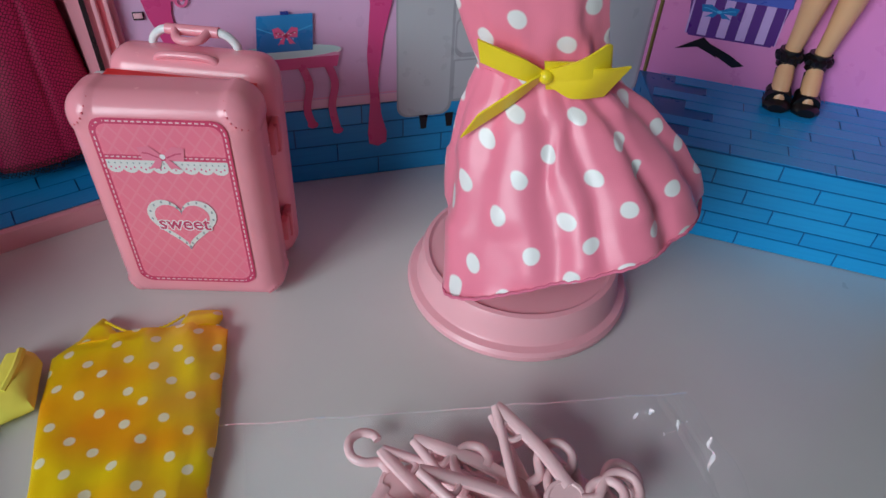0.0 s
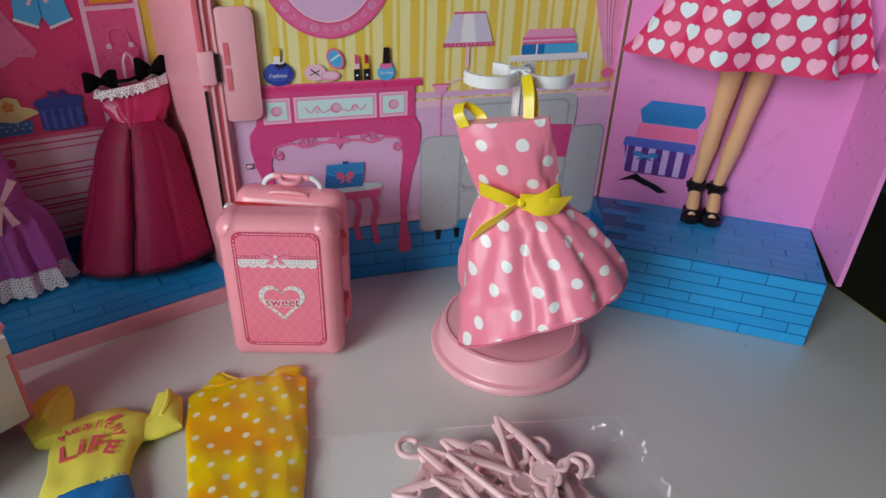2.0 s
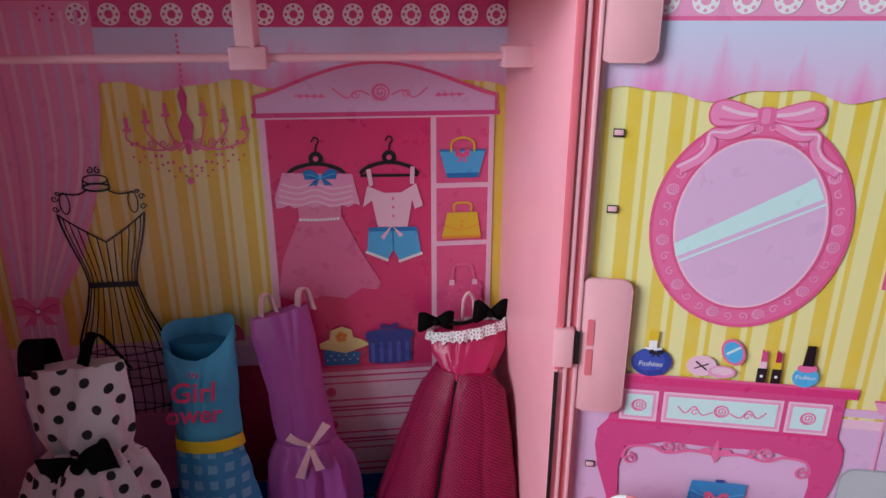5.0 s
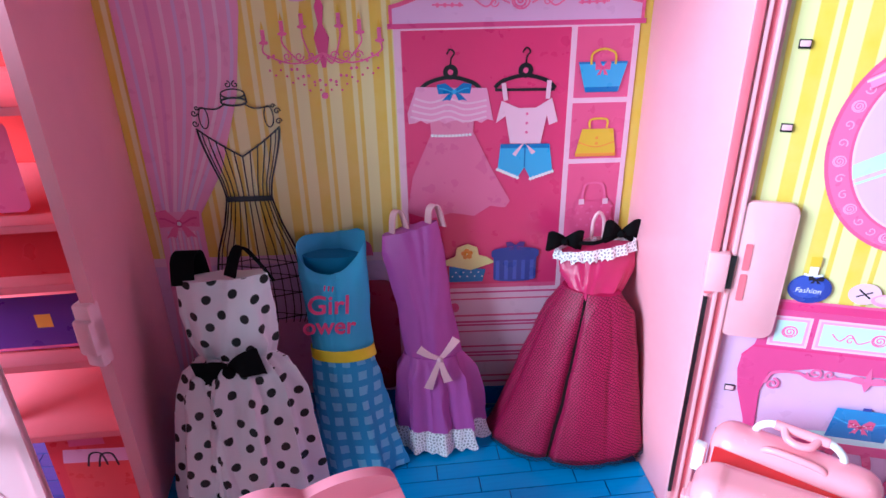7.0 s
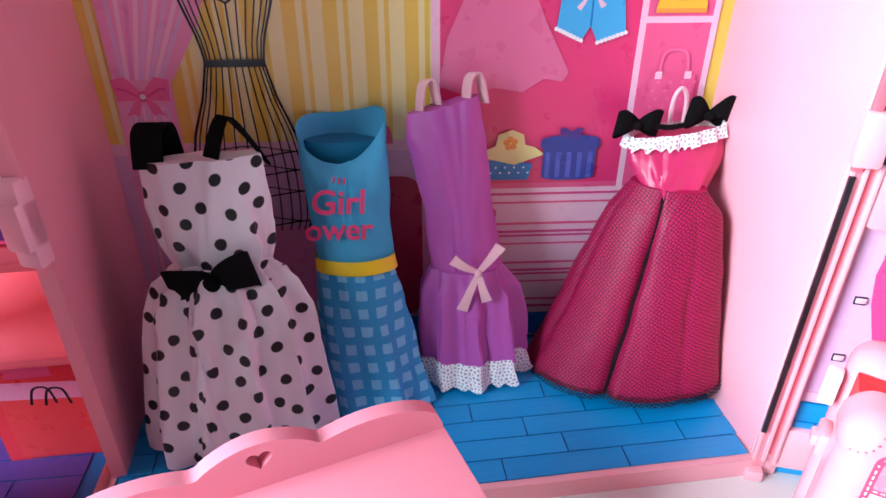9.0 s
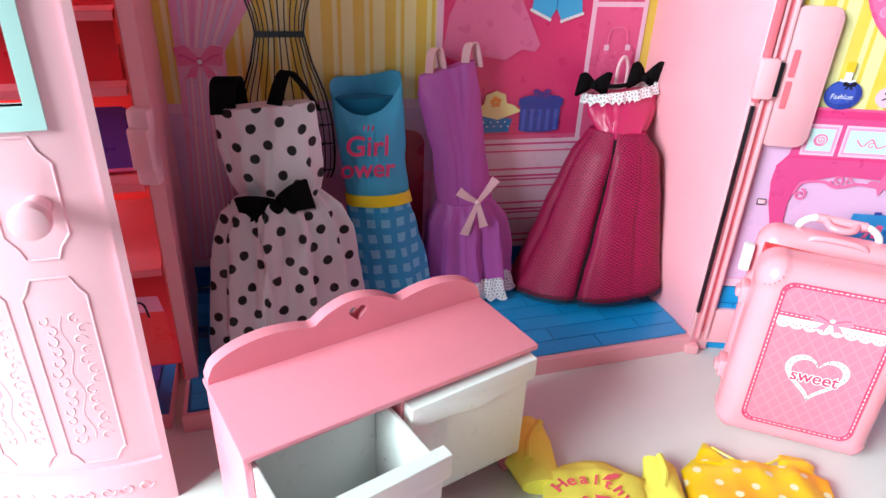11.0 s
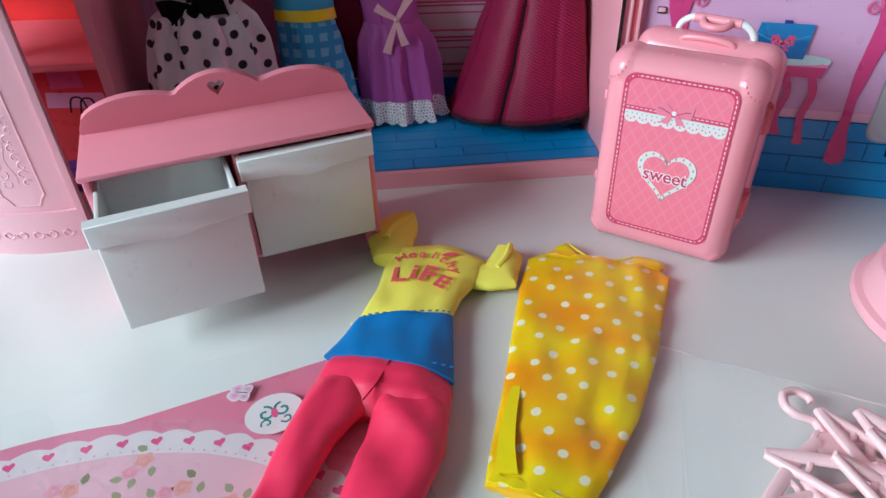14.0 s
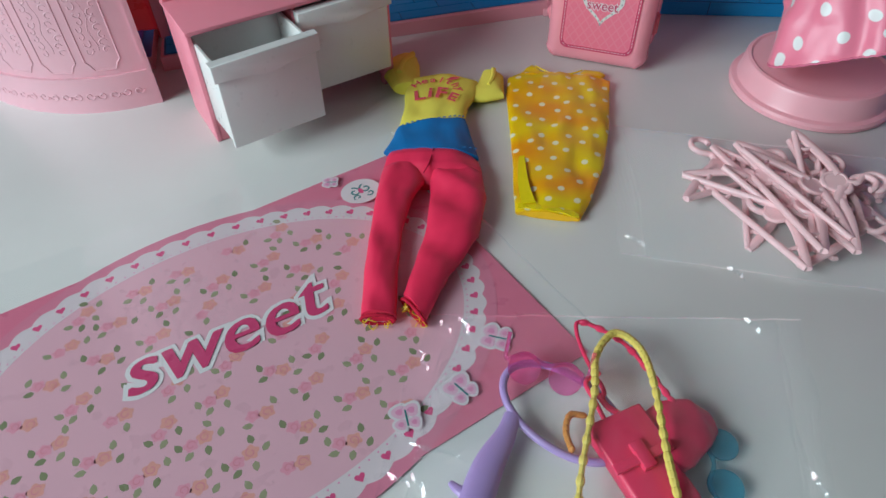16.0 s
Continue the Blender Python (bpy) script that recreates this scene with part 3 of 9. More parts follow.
    p.poly([(0.0728, 0.1543), (0.0850, 0.1543), (0.0820, 0.1475), (0.0760, 0.1475)], SOFT).line([(0.0728, 0.1543), (0.085, 0.1543)], 0.0011, ROSEP)
    p.line([(0.0790, 0.1475), (0.0802, 0.070)], 0.0011, SOFT)
    p.done("lamp_print", t, "pink shaded floor lamp print")
    # book shelf
    p = Print(0.0008)
    p.rect(0.1290, 0.1690, 0.1910, 0.1722, PAPER)
    for k in range(22):
        p.oval(0.1305 + 0.00285 * k, 0.1690, 0.0014, 0.0022, PAPER, 10)
    p.rect(0.1385, 0.1724, 0.178, 0.1795, BLUE).rect(0.1560, 0.1724, 0.182, 0.1792, SKY)
    p.poly([(0.1385, 0.1797), (0.1800, 0.1797), (0.1800, 0.1845), (0.1385, 0.1845)], MID).poly([(0.1385, 0.1845), (0.1800, 0.1845), (0.176, 0.190), (0.143, 0.190)], SOFT)
    p.line([(0.1385, 0.182), (0.180, 0.182)], 0.0011, BLUSH).line([(0.1500, 0.1724), (0.150, 0.1797)], 0.0013, PAPER)
    p.done("bookshelf_print", t, "small shelf with books print")
    # armchair
    p = Print(0.0010)
    p.poly(rrect(0.0915, 0.045, 0.1885, 0.1425, 0.008), GREY).poly(rrect(0.0975, 0.093, 0.1825, 0.1385, 0.006), GREYD).poly(rrect(0.099, 0.095, 0.181, 0.137, 0.006), GREY)
    for k in range(3):
        p.oval(0.114 + 0.026 * k, 0.124, 0.0011, 0.0011, INK, 10)
    p.poly(rrect(0.0975, 0.070, 0.185, 0.0935, 0.005), GREYD).poly(rrect(0.0985, 0.0725, 0.184, 0.0925, 0.005), GREY)
    p.rect(0.097, 0.0435, 0.186, 0.0690, GREYD).rect(0.098, 0.045, 0.185, 0.068, GREY)
    for a, c in ((0.0650, 0.0970), (0.1845, 0.2160)):
        p.poly(rrect(a, 0.036, c, 0.1158, 0.007), GREYD).poly(rrect(a + 0.001, 0.037, c - 0.0015, 0.1148, 0.007), GREY)
    p.poly([(0.150, 0.092), (0.185, 0.090), (0.187, 0.117), (0.153, 0.120)], MAG)
    for x in (0.0780, 0.0935, 0.1880, 0.2050):
        p.poly([(x, 0.0365), (x + 0.0052, 0.0365), (x + 0.0045, 0.0275), (x + 0.0012, 0.0275)], INK)
    p.done("armchair_print", t, "grey armchair with pink cushion print")
    # dressing table
    p = Print(0.0012)
    p.rect(-0.0475, 0.1545, 0.0650, 0.1595, HOT).rect(-0.0475, 0.1588, 0.0650, 0.1602, ROSEP)
    p.poly([(-0.0455, 0.1545), (0.0600, 0.1545), (0.0600, 0.132), (0.0640, 0.126), (0.0648, 0.117), (0.0630, 0.104), (0.0580, 0.085), (0.0545, 0.060), (0.0560, 0.040), (0.0590, 0.028), (0.0585, 0.0215), (0.0535, 0.0195), (0.0485, 0.0215), (0.0480, 0.029), (0.0500, 0.050), (0.0490, 0.075), (0.0515, 0.103), (0.0500, 0.116), (0.0300, 0.122), (0.0050, 0.121), (-0.020, 0.122), (-0.0400, 0.117), (-0.0425, 0.104), (-0.0405, 0.075), (-0.0395, 0.050), (-0.038, 0.029), (-0.0385, 0.0215), (-0.0435, 0.0195), (-0.0480, 0.0215), (-0.0485, 0.028), (-0.0450, 0.040), (-0.0440, 0.060), (-0.0470, 0.085), (-0.0530, 0.104), (-0.0552, 0.117), (-0.0545, 0.126), (-0.0500, 0.132)], MAG)
    p.line([(-0.0545, 0.1255), (-0.05, 0.1320), (0.0600, 0.1320), (0.0638, 0.1255)], 0.0012, HOT)
    for a, c in ((-0.0445, -0.0262), (-0.0238, 0.0327), (0.0347, 0.0548)):
        p.rect(a, 0.1335, c, 0.1510, BLUSH).rect(a + 0.0012, 0.1347, c - 0.0012, 0.1498, SOFT).rect(a + 0.0025, 0.1360, c - 0.0025, 0.1485, AQUA)
    for x in (-0.0353, 0.0045, 0.0448):
        rose_print(p, x, 0.1422, 0.0034, MID)
    for s in (-1, 1):
        p.curve([(0.0045 + s * 0.004, 0.1415), (0.0045 + s * 0.009, 0.1395), (0.0045 + s * 0.013, 0.144), (0.0045 + s * 0.017, 0.1400), (0.0045 + s * 0.021, 0.1435)], 0.0007, MID)
        p.line(curl(0.0045 + s * 0.0125, 0.1405, 0.0022, 1.1, 0, 0.2, 12), 0.0006, MID)
        p.curve([(0.005 + s * 0.046, 0.110), (0.005 + s * 0.043, 0.117), (0.005 + s * 0.032, 0.1185), (0.005 + s * 0.024, 0.1155), (0.005 + s * 0.012, 0.1180), (0.005, 0.1165)], 0.0016, MID)
        p.line(curl(0.005 + s * 0.0425, 0.1100, 0.0036, 1.3, 90, 0.2, 18, s), 0.0012, MID)
        p.line(curl(0.005 + s * 0.024, 0.1195, 0.0038, 1.4, 180, 0.2, 18, -s), 0.0012, MID)
        p.line(curl(0.005 + s * 0.0175, 0.1195, 0.0028, 1.2, 0, 0.2, 16, s), 0.001, MID)
        p.oval(0.005 + s * 0.0045, 0.1190, 0.0032, 0.0016, MID, 14)
    p.poly([(0.003, 0.116), (0.005, 0.1115), (0.007, 0.116), (0.0062, 0.122), (0.005, 0.1265), (0.0038, 0.122)], MID)
    p.done("dressing_table_print", t, "hot pink dressing table print")
    # stool and purse
    p = Print(0.0016)
    p.oval(0.0065, 0.0805, 0.0292, 0.0042, PAPER, 36).oval(0.0065, 0.0782, 0.0288, 0.0028, SOFT, 36).oval(0.0065, 0.0812, 0.0290, 0.0036, AQUA, 36)
    p.poly([(-0.0215, 0.0775), (0.0345, 0.0775), (0.0330, 0.0715), (-0.020, 0.0715)], MAG)
    for x, s in ((-0.017, -1), (-0.003, -1), (0.0165, 1), (0.030, 1)):
        low = 0.033 if abs(x - 0.0065) > 0.015 else 0.038
        p.curve([(x - s * 0.002, 0.073), (x + s * 0.0012, 0.062), (x - s * 0.0012, 0.048), (x + s * 0.001, low)], 0.0042, MAG)
        p.oval(x + s * 0.001, low, 0.003, 0.0022, MAG, 12)
    p.poly([(-0.0068, 0.0815), (0.0212, 0.0815), (0.0226, 0.1005), (-0.0046, 0.1005)], BLUE).poly([(-0.0050, 0.0940), (0.0220, 0.0920), (0.0226, 0.1005), (-0.0046, 0.1005)], card("print_mid_blue", "#2A8CD0"))
    p.curve([(-0.005, 0.0945), (0.007, 0.0905), (0.0222, 0.0945)], 0.0007, SKY).rect(0.0070, 0.1003, 0.0110, 0.1022, NAVY)
    bow_print(p, 0.0085, 0.0898, 0.0125, 0.009, ROSEP, CRIM)
    for k in range(10):
        p.oval(0.0040 + 0.001 * k, 0.0898 + 0.0017 * math.sin(k * 2.2), 0.00035, 0.00035, PAPER, 6)
    p.done("stool_print", t, "stool with blue purse print")
    # cosmetics
    p = Print(0.0016)
    p.oval(-0.0318, 0.1672, 0.0096, 0.0078, NAVY, 30).oval(-0.0330, 0.1680, 0.0075, 0.0058, card("print_royal", "#3D52B4"), 26).rect(-0.0338, 0.1742, -0.0300, 0.1795, PAPER).rect(-0.0342, 0.1790, -0.0296, 0.1842, GOLD)
    for k in range(8):
        p.oval(-0.0352 + 0.001 * k, 0.1748 - 0.0006 * math.sin(k * 0.45), 0.0007, 0.0007, PAPER, 8)
    bow_print(p, -0.0300, 0.1722, 0.007, 0.004, INK, INK)
    p.text("Fashion", -0.0322, 0.1662, 0.0038, PAPER, shear=0.15)
    p.oval(-0.0082, 0.1672, 0.0070, 0.0056, BLUSH, 26).line([(-0.011, 0.1695), (-0.0055, 0.165)], 0.0008, INK).line([(-0.0115, 0.1655), (-0.005, 0.1685)], 0.0007, INK)
    p.oval(0.0015, 0.1645, 0.0065, 0.0034, SOFT, 24).oval(0.0015, 0.1650, 0.0050, 0.0022, BLUSH, 22)
    p.poly([(0.0055 + 0.0058 * math.cos(a) * 0.95 - 0.0016 * math.sin(a), 0.1756 + 0.0070 * math.sin(a)) for a in [k * math.pi / 14 for k in range(28)]], MID)
    p.poly([(0.0055 + 0.0044 * math.cos(a) - 0.0012 * math.sin(a), 0.1756 + 0.0056 * math.sin(a)) for a in [k * math.pi / 14 for k in range(28)]], SKY)
    p.line([(0.0025, 0.1745), (0.0085, 0.1785)], 0.0013, AQUA)
    for x in (0.0198, 0.0264):
        p.rect(x - 0.0022, 0.1605, x + 0.0022, 0.1682, INK).rect(x - 0.0016, 0.1682, x + 0.0016, 0.1718, GOLD if x > 0.02 else BLUSH).poly([(x - 0.0013, 0.1718), (x + 0.0013, 0.1718), (x + 0.0013, 0.1765), (x - 0.0013, 0.1785)], CRIM if x > 0.02 else MAG).oval(x, 0.164, 0.0008, 0.0008, PAPER, 8)
    p.oval(0.0396, 0.1650, 0.0060, 0.0054, SKY, 26).oval(0.0396, 0.1698, 0.0045, 0.0022, MID, 18).poly([(0.0372, 0.171), (0.0424, 0.171), (0.0418, 0.1818), (0.0380, 0.1818)], INK)
    p.text("Fashion", 0.0397, 0.1648, 0.0030, PAPER)
    p.done("cosmetics_print", t, "perfume, lipsticks and nail varnish print")
    # pink spine, clips and slots
    b = bmesh.new()
    box(b, (x0 - 0.0125, 0.0, -0.006), (x0 + 0.001, WALL_TOP, 0.003), 0.0008)
    spine = part("spine", b, PINK, t, "ribbed pink plastic hinge strip")
    for a in (-0.0785, -0.0742, -0.0693):
        b = bmesh.new(); box(b, (a, 0.010, 0.003), (a + 0.0019, WALL_TOP, 0.0055), 0.0004)
        part("rib", b, PINK, spine)
    b = bmesh.new()
    for a in (-0.0763, -0.0719):
        box(b, (a, 0.014, 0.0031), (a + 0.0017, WALL_TOP, 0.0036))
    part("groove", b, DEEP, t, "deep pink grooves")
    for z0, z1 in ((0.1385, 0.2105), (0.309, 0.345)):
        b = bmesh.new(); prism(b, rrect(x0 - 0.002, z0, -0.0442, z1, 0.005), 0.0022, 0.0046, bevel=0.0006)
        clip = part("clip_plate", b, PINK, t, "rounded pink clip plate")
        if z0 < 0.2:
            # hollows not cut in: their shade is painted as deeper pink plates
            b = bmesh.new()
            for a, c in ((0.1590, 0.1735), (0.1755, 0.1895)):
                prism(b, rrect(-0.0640, a, -0.0608, c, 0.0008), 0.0047, 0.0050)
            part("recess_shade", b, DEEP, clip)
            b = bmesh.new(); box(b, (-0.0800, 0.1640, 0.003), (-0.0700, 0.1850, 0.0085), 0.0012)
            part("hinge_knuckle", b, PINK, clip)
            # solid black block: the shade inside the hinge gap, put in as colour
            b = bmesh.new(); box(b, (-0.0697, 0.1655, 0.0045), (-0.0672, 0.1830, 0.0062))
            part("gap_shade", b, INK, clip, "black block painting the shade in the hinge gap")
    for z in (0.279, 0.244, 0.104, 0.074):
        # no hole is cut: a black plate paints the slot's inner shade
        b = bmesh.new(); box(b, (-0.0593, z - 0.0019, 0.0004), (-0.0545, z + 0.0019, 0.0011), 0.0002)
        s = part("slot", b, INK, t)
        b = bmesh.new(); box(b, (-0.0589, z - 0.0009, 0.0010), (-0.0549, z + 0.0015, 0.0018), 0.0002)
        part("tab", b, PALE, s)
    b = bmesh.new(); box(b, (x0 - 0.001, 0.0065, 0.0), (-0.034, 0.031, 0.004), 0.0008)
    part("foot_block", b, PINK, t, "pink plastic foot at the hinge")


build_vanity_panel()


def wall_between(bm, a, b, z0, z1, t, mat=0):
    """An upright slab from plan point a to b, thickness t to the left of the way."""
    d = Vector((b[0] - a[0], b[1] - a[1])).normalized()
    n = Vector((-d.y, d.x)) * t
    prism(bm, [a, b, (b[0] + n.x, b[1] + n.y), (a[0] + n.x, a[1] + n.y)], z0, z1, mat)


RF, RB, LB, LF = (-0.0775, 0.3145), (-0.1130, 0.4110), (-0.4020, 0.3310), (-0.3630, 0.2112)
FLOOR_Z = 0.012
CU = Vector((0.9636, 0.2672, 0))
CN = Vector((0.2672, -0.9636, 0))


def build_closet():
    t = thing("dress_closet", pose(0, 0, 0), "open pink toy closet with printed wardrobe wall and blue floor", "toy closet")
    b = bmesh.new()
    prism(b, [LF, RF, RB, LB], 0.0, FLOOR_Z - 0.001, bevel=0.0006)
    tray = part("tray", b, PINK, t, "pink plastic floor tray")
    d = Vector((RF[0] - LF[0], RF[1] - LF[1])).normalized()
    nin = Vector((-d.y, d.x))
    b = bmesh.new()
    poly(b, [(LF[0] + 0.003 * d.x + nin.x * 0.003, LF[1] + nin.y * 0.003), (RF[0] - 0.003 * d.x + nin.x * 0.003, RF[1] + nin.y * 0.003), RB, LB], FLOOR_Z - 0.0006)
    part("floor_print", b, SEAM, t, "blue printed floor sheet")
    fm = frame_matrix((LF[0], LF[1], FLOOR_Z - 0.0004), (d.x, d.y, 0), (nin.x, nin.y, 0), (0, 0, 1))
    lay_planks(t, 0.004, 0.003, 0.3035, 0.118, 9, 0.060, PLANK, 0.0, fm, 8,
               keep=lambda u, v: v < 0.097 + 0.018 * (0.3 - u) / 0.3 + 0.006 and 0.012 * v / 0.1 < u < 0.303 - 0.012 * v / 0.1)
    for name, a, c in (("side_panel", RF, RB), ("side_panel", LB, (-0.3660, 0.2415))):
        b = bmesh.new(); wall_between(b, a, c, 0.0, WALL_TOP, -0.0065)
        side = part(name, b, PANEL, t, "smooth pale pink side panel")
        bmm = bmesh.new()
        e = Vector((c[0] - a[0], c[1] - a[1])).normalized()
        if name == "side_panel" and a == LB:
            q = Vector((-0.3680, 0.2405))
            for z0, z1, k in ((0.128, 0.164, 0.004), (0.136, 0.156, 0.0065)):
                box(bmm, (q.x - 0.008, q.y - k, z0), (q.x + 0.002, q.y + 0.004, z1), 0.0015)
            part("hinge_knuckle", bmm, PALE, side)
        else:
            box(bmm, (RF[0] - 0.003, RF[1] - 0.004, 0.0), (RF[0] + 0.005, RF[1] + 0.004, 0.006), 0.001)
            part("hinge_foot", bmm, PINK, side)
    # black strip beside the hinge: the gap's shade painted as a solid
    b = bmesh.new(); box(b, (RF[0] - 0.0012, RF[1] - 0.0012, 0.03), (RF[0] + 0.0008, RF[1] + 0.0004, 0.16))
    part("gap_shade", b, INK, t, "black strip painting the shade of the hinge gap")
    b = bmesh.new(); box(b, (RF[0] - 0.0014, RF[1] - 0.0012, 0.162), (RF[0] + 0.0022, RF[1] + 0.0016, WALL_TOP - 0.01), 0.0004)
    part("hinge_strip", b, DEEP, t, "coral pink hinge strip")
    # the printed back wall
    m = frame_matrix((-0.12, 0.409, 0), CU, (0, 0, 1), CN)
    back = part("back_wall", box(bmesh.new(), (-0.2935, FLOOR_Z - 0.002, -0.005), (0.0085, WALL_TOP, 0)), STRIPE, t, "yellow striped wallpaper print", smooth=False, m=m)
    p = Print(0.0003)
    p.rect(-0.2935, 0.028, 0.0085, 0.134, LILAC).rect(-0.2935, 0.132, 0.0085, 0.138, BLUSH).rect(-0.2935, 0.012, 0.0085, 0.030, BLUE).rect(-0.2935, 0.028, 0.0085, 0.034, BLUSH)
    p.rect(-0.268, 0.034, -0.133, 0.090, SOFT)
    p.done("wainscot_print", back, "lilac wainscot print")
    rnd = random.Random(4)
    p = Print(0.0006)
    wave = [(-0.2935 + 0.302 * i / 80, 0.292 + 0.0025 * math.sin(i * 0.37) + 0.0009 * math.sin(i * 0.83)) for i in range(81)]
    p.poly(wave + [(0.0085, 0.322), (-0.2935, 0.322)], valance_material("print_closet_valance", 0.290, 0.320))
    p.rect(-0.2935, 0.322, 0.0085, 0.345, MAG)
    for i in range(19):
        x = -0.284 + 0.0158 * i
        p.oval(x, 0.3285, 0.0056, 0.0056, PAPER, 20).oval(x, 0.3285, 0.0022, 0.0022, MAG, 12)
        for k in range(8):
            a = k * math.pi / 4
            p.oval(x + 0.0041 * math.cos(a), 0.3285 + 0.0041 * math.sin(a), 0.0008, 0.0008, MAG, 8)
    p.done("valance_print", back, "lace trimmed valance print")
    # curtain with bow
    p = Print(0.0008)
    p.poly([(-0.283, 0.335), (-0.214, 0.335), (-0.216, 0.285), (-0.224, 0.24), (-0.240, 0.195), (-0.257, 0.168), (-0.2575, 0.12), (-0.253, 0.060), (-0.250, 0.034), (-0.291, 0.034), (-0.286, 0.10), (-0.284, 0.165)], SOFT)
    for i in range(9):
        a = -0.280 + 0.0073 * i
        p.curve([(a, 0.33), (a * 0.9 - 0.026, 0.25), (-0.279 + 0.0022 * i, 0.17)], 0.002, (LILAC, BLUSH, card("print_drape_shade", "#E793C6"))[i % 3] if i < 3 else (LILAC, BLUSH)[i % 2])
        p.curve([(-0.279 + 0.0022 * i, 0.157), (-0.283 + 0.0028 * i, 0.10), (-0.287 + 0.0038 * i, 0.036)], 0.0014, (LILAC, BLUSH)[i % 2])
    bow_print(p, -0.2715, 0.1620, 0.027, 0.019, MID, MAG)
    p.oval(-0.2715, 0.162, 0.0014, 0.0014, PAPER, 10)
    p.done("curtain_print", back, "pink curtain tied with a bow print")
    # chandelier
    p = Print(0.0008)
    cx = -0.1735
    for k in range(9):
        p.oval(cx + 0.001, 0.318 - 0.003 * k, 0.0008, 0.001, MID, 8)
    p.poly([(cx, 0.293), (cx + 0.0025, 0.286), (cx + 0.0012, 0.277), (cx + 0.0042, 0.270), (cx + 0.001, 0.254), (cx - 0.001, 0.254), (cx - 0.0042, 0.270), (cx - 0.0012, 0.277), (cx - 0.0025, 0.286)], MAG)
    for s in (-1, 1):
        for r, h in ((0.010, 0.276), (0.021, 0.2725), (0.0315, 0.268)):
            p.curve([(cx, 0.262), (cx + s * r * 0.5, 0.2565), (cx + s * r, h - 0.006), (cx + s * r, h)], 0.0009, MID)
            p.line(curl(cx + s * r * 0.62, 0.2605, 0.0026, 1.2, 0, 0.2, 12, s), 0.0007, MID)
            p.oval(cx + s * r, h, 0.0026, 0.0011, MID, 12).rect(cx + s * r - 0.0011, h, cx + s * r + 0.0011, h + 0.0068, MID).poly([(cx + s * r - 0.0009, h + 0.007), (cx + s * r + 0.0009, h + 0.007), (cx + s * r, h + 0.0115)], GOLD)
        for k in range(11):
            p.oval(cx + s * 0.003 * k, 0.2505 - 0.006 * math.cos(k * 0.28) + 0.002 * (k % 2) + 0.0004 * k, 0.0009, 0.0009, MID, 8)
            p.oval(cx + s * 0.003 * k, 0.2455 - 0.006 * math.cos(k * 0.28) + 0.002 * (k % 3), 0.0007, 0.0007, ROSEP, 8)
    p.oval(cx - 0.001, 0.2385, 0.0019, 0.0019, MID, 12)
    p.done("chandelier_print", back, "pink chandelier print")
    # wire dress form
    p = Print(0.0011)
    fx = -0.2262

    def half(v):
        """Half width of the wire form at height v."""
        pts = ((0.084, 0.024), (0.095, 0.0285), (0.110, 0.0290), (0.126, 0.0280), (0.143, 0.0245), (0.160, 0.0180), (0.1775, 0.0136), (0.188, 0.0150), (0.200, 0.0190), (0.212, 0.0225), (0.2215, 0.0240))
        for (a, x), (c, y) in zip(pts, pts[1:]):
            if v <= c:
                return x + (y - x) * (v - a) / (c - a)
        return pts[-1][1]

    for k in range(15):
        s = math.sin((k / 14 - 0.5) * math.pi)
        top = 0.2205 - 0.0165 * (1 - abs(s)) ** 1.0
        p.line([(fx + s * half(v), v) for v in [0.088 + (top - 0.088) * i / 22 for i in range(23)]], 0.0007, INK)
    p.rect(fx - 0.0142, 0.1755, fx + 0.0142, 0.1790, INK)
    for v in (0.1315, 0.1215, 0.1095, 0.092):
        w = half(v)
        p.line([(fx - w + 2 * w * i / 16, v + 0.0016 * math.cos(math.pi * i / 8)) for i in range(17)], 0.0008, INK)
        p.line([(fx - w + 2 * w * i / 16, v + 0.003 - 0.0016 * math.cos(math.pi * i / 8)) for i in range(17)], 0.0006, INK)
    for s in (-1, 1):
        p.curve([(fx, 0.2040), (fx + s * 0.010, 0.2105), (fx + s * 0.018, 0.2165), (fx + s * 0.024, 0.2215)], 0.0010, INK)
        p.curve([(fx + s * 0.005, 0.2355), (fx + s * 0.011, 0.2325), (fx + s * 0.020, 0.2335)], 0.0009, INK)
        p.line(ring2(fx + s * 0.0185, 0.2275, 0.0026, 0.0062, 20) + [(fx + s * 0.0185 + 0.0026, 0.2275)], 0.0007, INK)
        for q, r in (((0.0235, 0.2305), 0.0020), ((0.0238, 0.2245), 0.0020), ((0.0215, 0.2335), 0.0014)):
            p.line(curl(fx + s * q[0], q[1], r, 1.2, 0, 0.2, 12, s), 0.0007, INK)
        p.line(curl(fx + s * 0.0022, 0.2462, 0.0021, 1.1, 90, 0.2, 12, s), 0.0007, INK)
    p.line(ring2(fx, 0.2410, 0.0066, 0.0026, 22) + [(fx + 0.0066, 0.241)], 0.0008, INK).line(ring2(fx, 0.2365, 0.0072, 0.0022, 22) + [(fx + 0.0072, 0.2365)], 0.0012, INK)
    p.line([(fx - 0.0066, 0.241), (fx - 0.0072, 0.2365)], 0.0008, INK).line([(fx + 0.0066, 0.241), (fx + 0.0072, 0.2365)], 0.0008, INK)
    p.line([(fx, 0.204), (fx, 0.179)], 0.0008, INK)
    p.done("dress_form_print", back, "black wire dress form print")
    # wardrobe
    p = Print(0.0008)
    L, R = -0.1345, 0.0010
